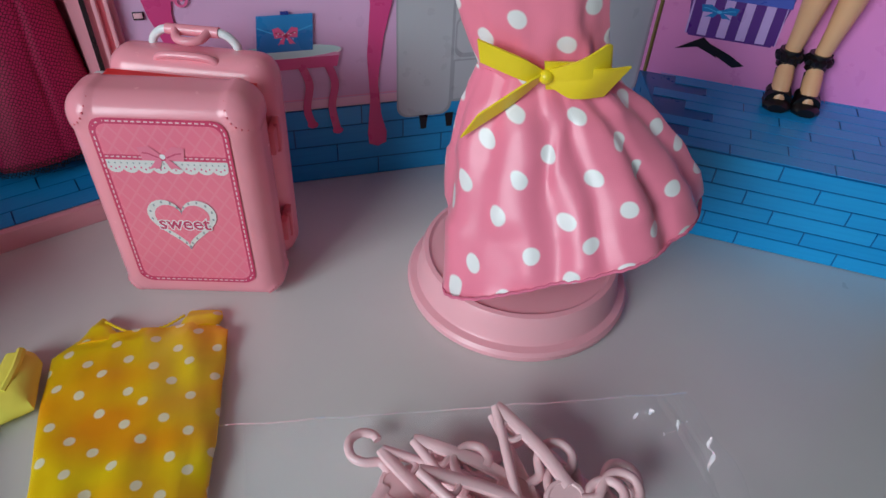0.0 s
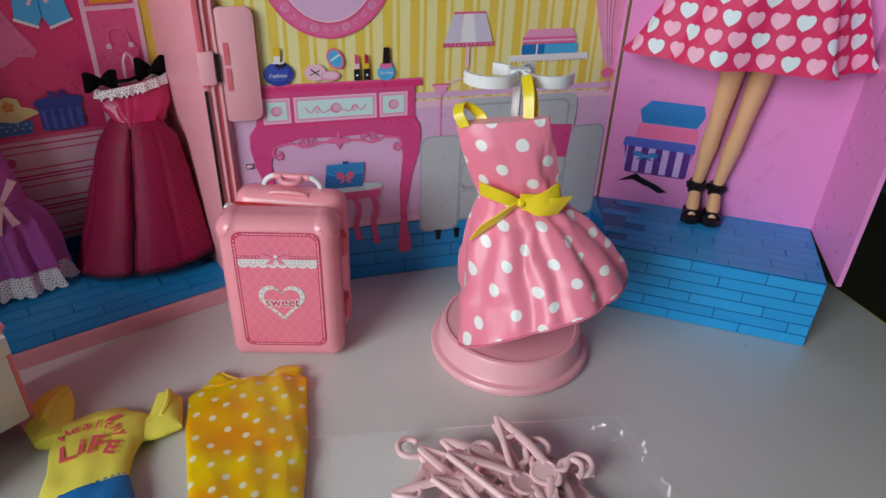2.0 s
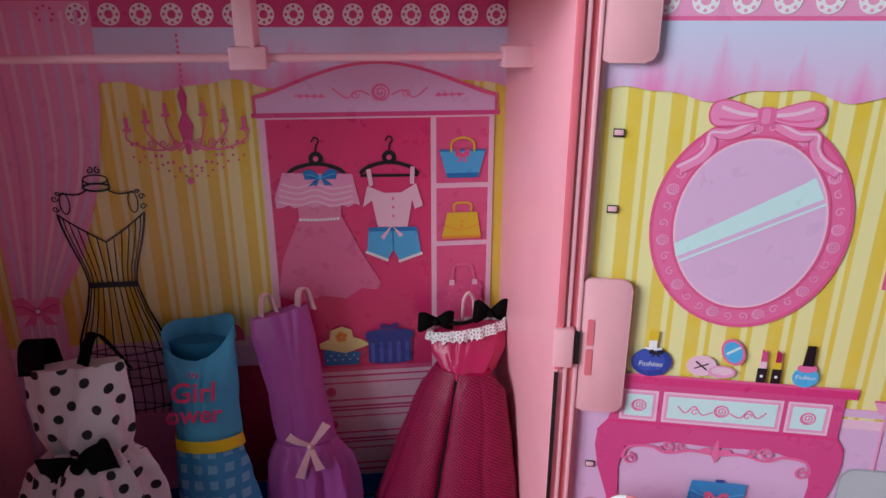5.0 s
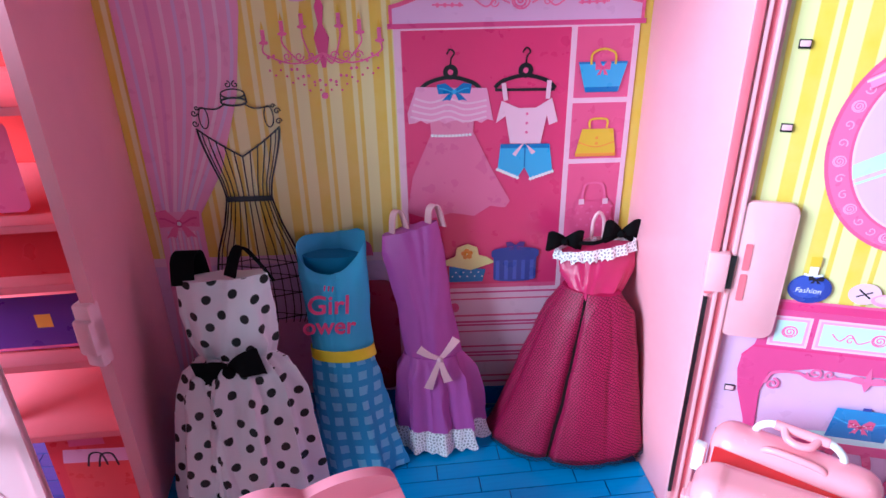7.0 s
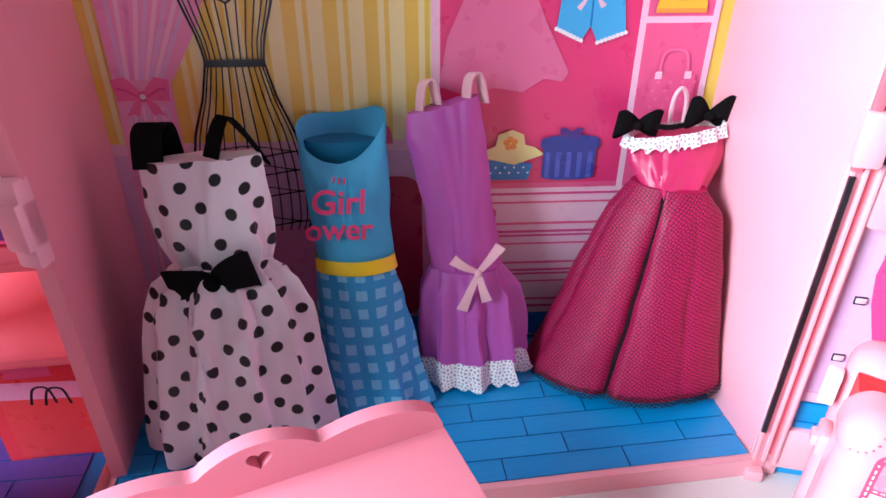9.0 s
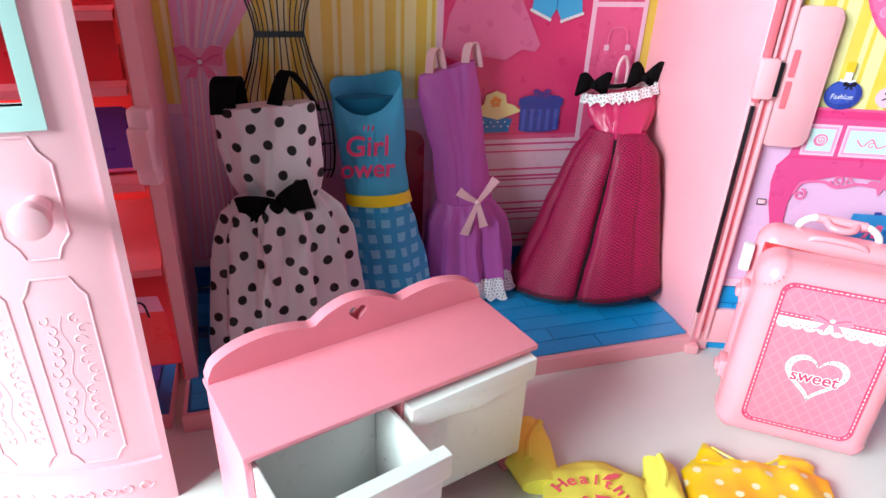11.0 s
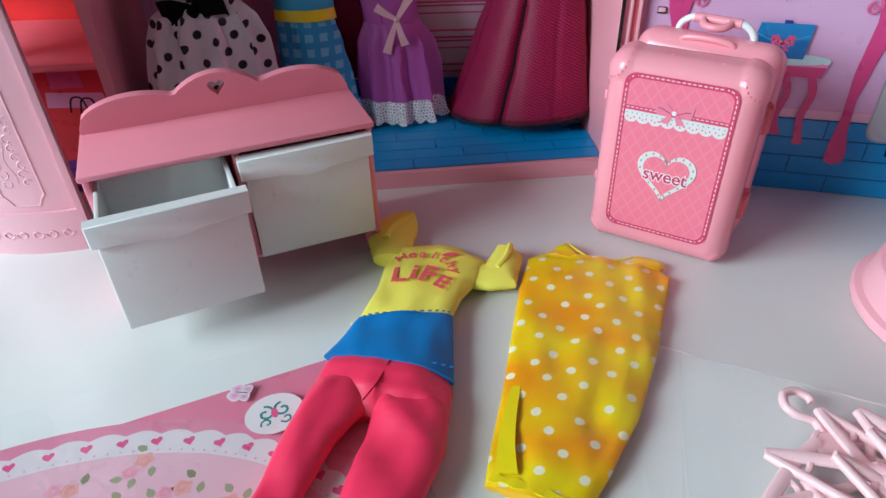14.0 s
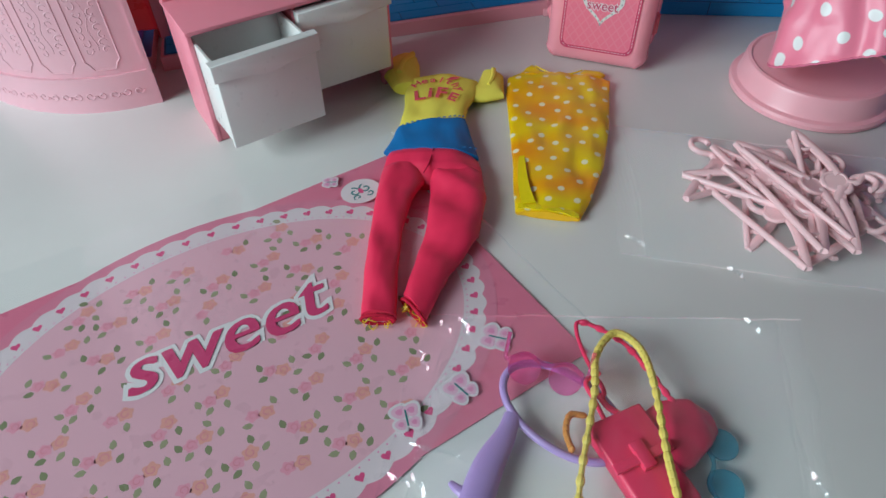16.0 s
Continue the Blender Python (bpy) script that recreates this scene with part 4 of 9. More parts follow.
    p.rect(L, 0.030, R, 0.2745, BLUSH).rect(L + 0.004, 0.1095, R - 0.003, 0.2725, ROSEP).rect(L + 0.0045, 0.1125, -0.0362, 0.2725, card("print_wardrobe_back", "#E23A78"))
    p.rect(-0.0365, 0.1095, -0.0333, 0.2735, BLUSH)
    for v in (0.2302, 0.1935):
        p.rect(-0.0335, v, R - 0.002, v + 0.003, BLUSH)
    for m_, grow in ((ROSEP, 0.0018), (LILAC, 0.0)):
        half = 0.0678 + grow
        p.poly([(-0.0668 - half, 0.2755), (-0.0668 + half, 0.2755)] + [(-0.0668 + half * u, 0.2840 + grow + 0.0185 * math.cos(math.pi * u / 2) ** 1.25) for u in [1 - i / 16 for i in range(33)]], m_)
    p.rect(L - 0.003, 0.2735, R + 0.003, 0.2762, MAG)
    rose_print(p, -0.0650, 0.2870, 0.0048, MID)
    for s in (-1, 1):
        p.curve([(-0.065 + s * 0.006, 0.2855), (-0.065 + s * 0.013, 0.288), (-0.065 + s * 0.019, 0.2840), (-0.065 + s * 0.027, 0.2895)], 0.0009, MID)
        p.line(curl(-0.065 + s * 0.0145, 0.286, 0.0026, 1.2, 0, 0.2, 12, s), 0.0007, MID).line([(-0.065 + s * 0.031, 0.2850), (-0.065 + s * 0.048, 0.2855)], 0.0009, MID)
        for k in range(4):
            p.oval(-0.065 + s * (0.033 + 0.004 * k), 0.2853, 0.0010, 0.0013, MID, 10)
    for v0, v1 in ((0.0840, 0.1055), (0.0590, 0.0800), (0.0340, 0.0550)):
        p.rect(L + 0.003, v0 - 0.0016, R - 0.002, v0, MAG).rect(L + 0.003, v1, R - 0.002, v1 + 0.0014, MAG).rect(L + 0.003, v0 + 0.0035, R - 0.002, v0 + 0.0050, ROSEP).rect(L + 0.003, v1 - 0.0050, R - 0.002, v1 - 0.0038, ROSEP)
        for x in (-0.103, -0.030):
            p.oval(x, (v0 + v1) / 2, 0.0032, 0.0036, ROSEP, 18).line(curl(x, (v0 + v1) / 2, 0.002, 1.5, 0, 0.2, 14), 0.0005, MAG)
    p.done("wardrobe_print", back, "pink wardrobe print")
    # what hangs and stands in it
    p = Print(0.0014)
    for hx in (-0.1035, -0.0612):
        p.curve([(hx - 0.002, 0.2595), (hx, 0.2622), (hx + 0.0022, 0.2602), (hx + 0.0005, 0.2572), (hx, 0.2530)], 0.0009, INK).oval(hx, 0.2498, 0.0042, 0.0042, INK, 20)
        p.oval(hx, 0.2498, 0.0016, 0.0016, ROSEP, 10).curve([(hx - 0.0172, 0.2405), (hx - 0.012, 0.2445), (hx, 0.2470), (hx + 0.012, 0.2440), (hx + 0.0172, 0.2395)], 0.0022, INK)
        p.line([(hx - 0.017, 0.2392), (hx + 0.017, 0.2388)], 0.0016, INK)
    # gown
    p.poly([(-0.115, 0.2150), (-0.0905, 0.2150), (-0.0800, 0.1930), (-0.0680, 0.1710), (-0.0710, 0.1665), (-0.0800, 0.1680), (-0.0900, 0.1615), (-0.1040, 0.1640), (-0.1180, 0.1600), (-0.1310, 0.1650), (-0.1270, 0.1880)], card("print_faded_rose", "#E2709E"))
    p.poly([(-0.1160, 0.2260), (-0.0900, 0.2260), (-0.0910, 0.2130), (-0.1150, 0.2130)], card("print_dusty_pink", "#E685AC"))
    p.poly([(-0.1230, 0.2420), (-0.0830, 0.2405)] + [(-0.0790 - 0.049 * k / 14, 0.2215 + 0.0012 * math.sin(k * 2.2)) for k in range(15)] + [(-0.1285, 0.2270)], SOFT)
    for k in range(4):
        p.curve([(-0.127 + 0.001 * k, 0.2250 + 0.0035 * k), (-0.115, 0.2225 + 0.0035 * k), (-0.105, 0.2245 + 0.0035 * k), (-0.095, 0.2215 + 0.0035 * k), (-0.083, 0.2240 + 0.0032 * k)], 0.0012, BLUSH)
    for k in range(12):
        p.oval(-0.1145 + 0.0020 * k, 0.2135 - 0.0004 * math.sin(k * 0.3), 0.0010, 0.0010, PAPER, 8)
    bow_print(p, -0.1015, 0.2388, 0.020, 0.010, BLUE, SKY)
    # blouse and shorts
    p.poly([(-0.0745, 0.2330), (-0.0645, 0.2285), (-0.0545, 0.2285), (-0.0455, 0.2340), (-0.0415, 0.2200), (-0.0465, 0.2180), (-0.0480, 0.2240), (-0.0510, 0.2070), (-0.0690, 0.2075), (-0.0720, 0.2240), (-0.0775, 0.2200)], BLUSH)
    p.line([(-0.0720, 0.2330), (-0.0735, 0.2430)], 0.0026, BLUSH).line([(-0.0480, 0.2335), (-0.0475, 0.2440)], 0.0026, BLUSH)
    for k in range(3):
        p.oval(-0.0595, 0.2250 - 0.0055 * k, 0.0009, 0.0009, MID, 8)
    p.poly([(-0.0745, 0.2070), (-0.0455, 0.2065), (-0.0430, 0.1895), (-0.0560, 0.1850), (-0.0600, 0.1925), (-0.0640, 0.1860), (-0.0760, 0.1915)], SKY)
    p.line([(-0.0745, 0.2060), (-0.0455, 0.2055)], 0.0026, BLUE).line([(-0.060, 0.2055), (-0.060, 0.1925)], 0.0009, BLUE)
    for a, c in (((-0.0760, 0.1915), (-0.0640, 0.1860)), ((-0.0560, 0.1850), (-0.0430, 0.1895))):
        for k in range(8):
            p.oval(a[0] + (c[0] - a[0]) * k / 7, a[1] + (c[1] - a[1]) * k / 7, 0.0011, 0.0011, PAPER, 8)
    p.poly([(-0.062, 0.2085), (-0.0600, 0.2075), (-0.056, 0.2005), (-0.0535, 0.2020)], BLUSH).poly([(-0.0600, 0.2085), (-0.0615, 0.2075), (-0.0675, 0.2010), (-0.0655, 0.1995)], BLUSH)
    # basket, handbag, spotted bag
    p.poly([(-0.0315, 0.2530), (-0.0040, 0.2530), (-0.0080, 0.2370), (-0.0270, 0.2370)], SKY).poly([(-0.0275, 0.2395), (-0.0078, 0.2395), (-0.0085, 0.2365), (-0.0268, 0.2365)], BLUE).line([(-0.0315, 0.2530), (-0.004, 0.2530)], 0.0012, BLUE)
    p.curve([(-0.0245, 0.2520), (-0.0240, 0.2580), (-0.0178, 0.2605), (-0.0115, 0.2580), (-0.0108, 0.2520)], 0.0012, GOLD)
    bow_print(p, -0.0178, 0.2500, 0.009, 0.008, ROSEP, MAG)
    p.poly([(-0.0268, 0.2150), (-0.0085, 0.2150), (-0.0060, 0.2000), (-0.0300, 0.2000)], GOLD).line([(-0.0300, 0.1992), (-0.006, 0.1992)], 0.002, SKIN).curve([(-0.0225, 0.2155), (-0.0220, 0.2205), (-0.0130, 0.2205), (-0.0125, 0.2155)], 0.0012, GOLD)
    p.curve([(-0.0285, 0.2070), (-0.018, 0.2040), (-0.0072, 0.2070)], 0.0008, SKIN).oval(-0.0178, 0.2095, 0.001, 0.001, SKIN, 8).oval(-0.0178, 0.2062, 0.001, 0.001, SKIN, 8)
    p.poly([(-0.0275, 0.1690), (-0.0055, 0.1690), (-0.0035, 0.1500), (-0.0290, 0.1500)], ROSEP).curve([(-0.0235, 0.1690), (-0.0220, 0.1800), (-0.0120, 0.1800), (-0.0095, 0.1690)], 0.0013, MID)
    for k in range(16):
        p.oval(-0.0255 + 0.0062 * (k % 4) + 0.002 * (k // 4 % 2), 0.1530 + 0.0042 * (k // 4), 0.0009, 0.0009, MID, 8)
    for x in (-0.0238, -0.0092):
        p.rect(x - 0.0017, 0.1672, x + 0.0017, 0.1708, BLUSH)
    # hat and hat box
    p.poly([(-0.1060, 0.1150), (-0.0845, 0.1150), (-0.0825, 0.1240), (-0.1060, 0.1265)], BLUE)
    for k in range(9):
        p.oval(-0.104 + 0.0024 * k, 0.119 + 0.003 * (k % 2), 0.0006, 0.0006, PAPER, 6)
    p.poly([(-0.1080, 0.1275), (-0.0920, 0.1235), (-0.0765, 0.1290), (-0.0820, 0.1330), (-0.0870, 0.1345), (-0.0880, 0.1400), (-0.0940, 0.1425), (-0.1010, 0.1400), (-0.1020, 0.1340), (-0.1085, 0.1310)], YEL)
    for k in range(5):
        a = k * 1.257 + 0.4
        p.oval(-0.0945 + 0.0022 * math.cos(a), 0.1352 + 0.0022 * math.sin(a), 0.0017, 0.0017, SKIN, 10)
    p.rect(-0.0775, 0.1165, -0.0500, 0.1330, NAVY).oval(-0.06375, 0.1165, 0.01375, 0.0022, NAVY, 24).oval(-0.06375, 0.1362, 0.0152, 0.0032, NAVY, 28).rect(-0.0789, 0.1330, -0.0486, 0.1362, NAVY).oval(-0.06375, 0.1330, 0.0152, 0.0026, NAVY, 28)
    for k in range(5):
        p.rect(-0.0760 + 0.0055 * k, 0.1158, -0.0736 + 0.0055 * k, 0.1300, card("print_box_stripe", "#4C5FC0") if k == 0 else SLATE)
    bow_print(p, -0.0638, 0.1402, 0.012, 0.006, VIOLET, NAVY)
    p.done("clothes_print", back, "printed clothes, bags and hat box")
    # round-backed chair behind the dresses
    p = Print(0.0010)
    p.poly(rrect(-0.1830, 0.030, -0.1400, 0.118, 0.010), CRIM)
    p.poly([(-0.1800, 0.142)] + [(-0.168 + 0.0135 * math.cos(math.pi * (1 - i / 12)), 0.141 + 0.0085 * math.sin(math.pi * i / 12)) for i in range(13)] + [(-0.154, 0.136), (-0.180, 0.136)], ROSEP)
    p.poly(rrect(-0.1750, 0.1365, -0.1590, 0.1450, 0.003), YEL)
    p.done("chair_print", back, "crimson chair print")
    # rod
    rod = thing("clothes_rod", pose(0, 0, 0), "pale pink clothes rod across the closet", "clothes rod")
    a, c = Vector((-0.385, 0.290, 0.3085)), Vector((-0.0985, 0.372, 0.3085))
    b = bmesh.new(); tube(b, [a, c], 0.0021, 14)
    part("pole", b, PALE, rod)
    e = (c - a).normalized()
    for q in (c - e * 0.006, a.lerp(c, 0.53), a + e * 0.006):
        b = bmesh.new(); box(b, (-0.009, -0.005, -0.0055), (0.009, 0.005, 0.0055), 0.0012)
        part("bracket", b, PALE, rod, m=Matrix.Translation(q) @ Matrix.Rotation(math.atan2(e.y, e.x), 4, "Z"))
    q = a.lerp(c, 0.53)
    b = bmesh.new(); box(b, (q.x - 0.005, q.y - 0.004, q.z + 0.003), (q.x + 0.005, q.y + 0.004, WALL_TOP + 0.01), 0.001)
    part("hanger_post", b, PALE, rod)
    # unseen top, added to keep light from above out of the closet
    b = bmesh.new(); prism(b, [LF, RF, RB, LB], WALL_TOP, WALL_TOP + 0.012, bevel=0.001)
    part("top", b, PALE, t, "unseen pale pink closet top added to shade the inside")


SLATE = card("print_slate_blue", "#4C5FC0")
build_closet()


def build_shelf_unit():
    """The narrow red compartment beside the closet, with printed shelves."""
    t = thing("shelf_compartment", pose(0, 0, 0), "red toy shelf compartment behind the curved door", "toy shelf")
    A, B = (-0.3710, 0.2140), (-0.4090, 0.3300)
    C, D = (-0.5250, 0.2980), (-0.4900, 0.1750)
    b = bmesh.new(); prism(b, [D, A, B, C], 0.0, 0.0095, bevel=0.0006)
    part("tray", b, PINK, t)
    b = bmesh.new(); poly(b, [D, A, B, C], 0.0100)
    part("floor_print", b, SEAM, t, "violet printed floor")
    d = (Vector(A) - Vector(D)).normalized(); n = Vector((-d.y, d.x))
    lay_planks(t, 0.002, 0.002, 0.118, 0.118, 9, 0.055, PLANK_D, 0.0, frame_matrix((D[0], D[1], 0.0103), (d.x, d.y, 0), (n.x, n.y, 0), (0, 0, 1)), 6)
    b = bmesh.new(); wall_between(b, B, C, 0.0, WALL_TOP, -0.005)
    part("back_wall", b, RED, t, "deep red back wall")
    b = bmesh.new(); wall_between(b, (B[0] - 0.0005, B[1] - 0.012), (-0.3738, 0.2420), 0.010, WALL_TOP, -0.0008)
    part("side_print", b, card("print_red_side", "#E24A4E"), t, "red printed side")
    CC, DD = (C[0] + 0.006, C[1]), (D[0] + 0.006, D[1] + 0.03)
    A2, B2 = (A[0] - 0.006, A[1] + 0.030), (B[0] - 0.002, B[1] - 0.002)
    for z in (0.075, 0.122, 0.168, 0.200, 0.255):
        b = bmesh.new(); prism(b, [DD, A2, B2, CC], z, z + 0.004, bevel=0.0005)
        part("shelf", b, DEEP, t, "coral pink shelf board")
    v = (Vector(B2) - Vector(A2)).normalized()
    u = (Vector(A2) - Vector(DD)).normalized()
    org = Vector(DD) + v * 0.012
    bx = frame_matrix((org.x, org.y, 0), (u.x, u.y, 0), (0, 0, 1), (u.y, -u.x, 0))
    # printed goods, standing as cut-outs on the shelves
    p = Print(0.0)
    p.rect(0.066, 0.010, 0.116, 0.074, card("print_cherry", "#E83A48")).poly([(0.072, 0.0115), (0.112, 0.0115), (0.110, 0.046), (0.072, 0.048)], card("print_tomato", "#EE4A4E")).poly([(0.072, 0.048), (0.110, 0.046), (0.108, 0.056), (0.074, 0.058)], SOFT)
    p.curve([(0.085, 0.044), (0.088, 0.053), (0.094, 0.053), (0.096, 0.044)], 0.0012, INK).curve([(0.091, 0.043), (0.094, 0.052), (0.100, 0.052), (0.102, 0.043)], 0.0012, INK)
    p.poly([(0.078, 0.060), (0.098, 0.060), (0.097, 0.073), (0.090, 0.070), (0.084, 0.074), (0.079, 0.071)], ROSEP)
    p.curve([(0.022, 0.014), (0.032, 0.016), (0.040, 0.024), (0.045, 0.020)], 0.0020, INK).poly([(0.036, 0.022), (0.043, 0.040), (0.047, 0.036), (0.048, 0.018)], MID)
    p.poly(rrect(0.015, 0.081, 0.050, 0.108, 0.008), ROSEP)
    for s in (0.025, 0.039):
        p.oval(s, 0.100, 0.006, 0.0045, LILAC, 18).oval(s, 0.093, 0.006, 0.0045, SKIN, 18).oval(s, 0.086, 0.006, 0.0045, MID, 18)
    p.poly(rrect(0.052, 0.128, 0.112, 0.160, 0.004), VIOLET).rect(0.084, 0.141, 0.092, 0.149, SKIN).line([(0.054, 0.129), (0.110, 0.129)], 0.0016, ROSEP)
    p.poly(rrect(0.008, 0.127, 0.048, 0.157, 0.010), ROSEP).rect(0.011, 0.127, 0.046, 0.142, card("print_peach", "#EDB27C")).rect(0.028, 0.139, 0.032, 0.145, GOLD)
    for k in range(4):
        p.poly([(0.020 + 0.022 * k, 0.206), (0.028 + 0.022 * k, 0.206), (0.027 + 0.022 * k, 0.214), (0.024 + 0.022 * k, 0.218), (0.021 + 0.022 * k, 0.214)], AQUA)
        for j in range(5):
            p.oval(0.016 + 0.022 * k + 0.003 * j, 0.224 + 0.0045 * (2 - abs(2 - j)), 0.0016, 0.0020, GREY, 8)
    p.curve([(0.010, 0.236), (0.030, 0.232), (0.060, 0.233)], 0.0020, SKY).oval(0.045, 0.243, 0.006, 0.005, CRIM, 16).oval(0.030, 0.249, 0.0035, 0.005, SKY, 14)
    p.poly(rrect(0.006, 0.206, 0.100, 0.250, 0.004), ROSEP)
    for k in range(4):
        p.oval(0.024 + 0.018 * k, 0.213, 0.0026, 0.0042, AQUA, 12)
        for j in range(5):
            p.oval(0.016 + 0.018 * k + 0.003 * j, 0.224 + 0.004 * (2 - abs(2 - j)), 0.0014, 0.0020, GREY, 8)
    p.oval(0.030, 0.241, 0.008, 0.005, SKY, 16).oval(0.045, 0.239, 0.005, 0.004, CRIM, 16)
    p.rect(0.004, 0.172, 0.112, 0.198, card("print_dark_red", "#D02430"))
    p.done("goods_print", t, "printed bags, shoes and jewels", m=bx)


build_shelf_unit()


def build_door():
    """The curved pink door: an upright arc, swung a little open, with raised panels and a window."""
    cx, cy, R = -0.4120, 0.2700, 0.1140
    t = thing("curved_door", pose(cx, cy, 0), "curved pink toy wardrobe door with raised panels, knob and window", "toy door")
    a0, a1 = -126.0, -57.5

    def at(a, z, r=R):
        return (r * math.cos(radians(a)), r * math.sin(radians(a)), z)

    win = (-87.0, -67.6, 0.187, 0.290)

    def slab(bm, r0, r1, s0, s1, z0, z1, na=26, nz=2, hole=None, mat=0):
        aa = sorted({s0 + (s1 - s0) * i / na for i in range(na + 1)} | ({hole[0], hole[1]} if hole else set()))
        zz = sorted({z0 + (z1 - z0) * i / nz for i in range(nz + 1)} | ({hole[2], hole[3]} if hole else set()))
        grid = {}
        for r in (r0, r1):
            for i, a in enumerate(aa):
                for j, z in enumerate(zz):
                    grid[r, i, j] = bm.verts.new(at(a, z, r))

        def solid(i, j):
            if not (0 <= i < len(aa) - 1 and 0 <= j < len(zz) - 1):
                return False
            return not (hole and hole[0] - 1e-6 <= aa[i] and aa[i + 1] <= hole[1] + 1e-6 and hole[2] - 1e-6 <= zz[j] and zz[j + 1] <= hole[3] + 1e-6)

        for i in range(len(aa) - 1):
            for j in range(len(zz) - 1):
                if not solid(i, j):
                    continue
                bm.faces.new([grid[r1, p, q] for p, q in ((i, j), (i + 1, j), (i + 1, j + 1), (i, j + 1))]).material_index = mat
                bm.faces.new([grid[r0, p, q] for p, q in ((i, j), (i, j + 1), (i + 1, j + 1), (i + 1, j))]).material_index = mat
                for di, dj, e in ((-1, 0, ((i, j), (i, j + 1))), (1, 0, ((i + 1, j), (i + 1, j + 1))), (0, -1, ((i, j), (i + 1, j))), (0, 1, ((i, j + 1), (i + 1, j + 1)))):
                    if not solid(i + di, j + dj):
                        bm.faces.new([grid[r0, *e[0]], grid[r0, *e[1]], grid[r1, *e[1]], grid[r1, *e[0]]]).material_index = mat

    b = bmesh.new(); slab(b, R - 0.003, R, a0, a1, 0.0, 0.330, hole=win)
    bmesh.ops.recalc_face_normals(b, faces=b.faces)
    leaf = part("door_leaf", b, PALE, t)
    b = bmesh.new(); slab(b, R - 0.001, R + 0.0022, a0, a1, 0.0, 0.0260)
    bmesh.ops.recalc_face_normals(b, faces=b.faces)
    part("plinth", b, PALE, t, "embossed foot band")
    b = bmesh.new(); slab(b, R - 0.004, R + 0.0026, a1 - 1.6, a1, 0.0, 0.330, na=2)
    bmesh.ops.recalc_face_normals(b, faces=b.faces)
    part("edge_rim", b, PALE, t)
    # window frame
    b = bmesh.new()
    for s0, s1, z0, z1 in ((win[0] - 2, win[1] + 2.6, win[2] - 0.008, win[2]), (win[0] - 2, win[1] + 2.6, win[3], win[3] + 0.008), (win[0] - 2, win[0], win[2], win[3]), (win[1], win[1] + 2.6, win[2], win[3])):
        slab(b, R - 0.004, R + 0.0018, s0, s1, z0, z1, na=6)
    bmesh.ops.recalc_face_normals(b, faces=b.faces)
    part("window_frame", b, plastic("aqua_plastic", "#BCE2DF", 0.34), t, "pale aqua window frame")

    def moulding(outline, r=0.0006):
        """A raised bead along an outline of (angle, height)."""
        bm = bmesh.new()
        pts = []
        for (a, z), (c, w) in zip(outline, outline[1:] + outline[:1]):
            for i in range(6):
                pts.append(at(a + (c - a) * i / 6, z + (w - z) * i / 6, R - 0.0001))
        tube(bm, pts, r, 8, closed=True)
        part("moulding", bm, PALE, t)

    for c0, c1 in ((-76.6, -65.6), (-90.6, -79.6), (-104.6, -93.6), (-118.6, -107.6)):
        w, q = c1 - c0, 2.2
        moulding([(c0 + q, 0.0300), (c1 - q, 0.0300), (c1 - 1.0, 0.0345), (c1, 0.0365), (c1, 0.114), (c1 - 1, 0.117), (c1 - q, 0.1225), (c0 + q, 0.1225), (c0 + 1, 0.117), (c0, 0.114), (c0, 0.0365), (c0 + 1.0, 0.0345)])
        moulding([(c0 + 2.8, 0.1305), (c1 - 2.8, 0.1305), (c1 - 2.0, 0.135), (c1 - 0.2, 0.140), (c1 - 0.2, 0.167), (c1 - 2.0, 0.1715), (c1 - 2.8, 0.1765), (c0 + 2.8, 0.1765), (c0 + 2.0, 0.1715), (c0 + 0.2, 0.167), (c0 + 0.2, 0.140), (c0 + 2.0, 0.135)])
        bm = bmesh.new()
        rnd = random.Random(int(-c0))
        mid = (c0 + c1) / 2
        tube(bm, [at(mid + 0.6 * math.sin(z * 300), z, R - 0.0004) for z in [0.044 + 0.0022 * i for i in range(29)]], 0.0006, 6)
        for k in range(13):
            z = 0.044 + 0.005 * k
            for s in (-1, 1):
                a = mid + s * (1.0 + 1.6 * rnd.random())
                sp = curl(0, 0, 0.0024 + 0.0008 * rnd.random(), 0.7, 90 * rnd.random(), 0.3, 9, s)
                tube(bm, [at(a + math.degrees(x / R) + s * 1.2, z + y, R - 0.0003) for x, y in sp], 0.0006, 6)
        part("relief", bm, PALE, t, "raised scroll ornament")
    bm = bmesh.new()
    for k in range(15):
        a = -118 + 3.9 * k
        sp = curl(0, 0, 0.0034, 1.0, 180 * (k % 2), 0.3, 10, 1 if k % 2 else -1)
        tube(bm, [at(a + math.degrees(x / R), 0.0130 + y * 0.9, R + 0.0022) for x, y in sp], 0.0005, 6)
    part("foot_relief", bm, PALE, t, "raised scroll ornament")
    # knob
    b = bmesh.new()
    lathe(b, [(0.0045, 0.0), (0.0045, 0.004), (0.0042, 0.007), (0.0062, 0.009), (0.0068, 0.012), (0.0062, 0.0145), (0.004, 0.0155)], 28)
    k = part("knob", b, PALE, t)
    d = Vector((math.cos(radians(-69.6)), math.sin(radians(-69.6)), 0))
    k.matrix_basis = Matrix.Translation(d * R + Vector((0, 0, 0.1515))) @ d.to_track_quat("Z", "Y").to_matrix().to_4x4()


build_door()


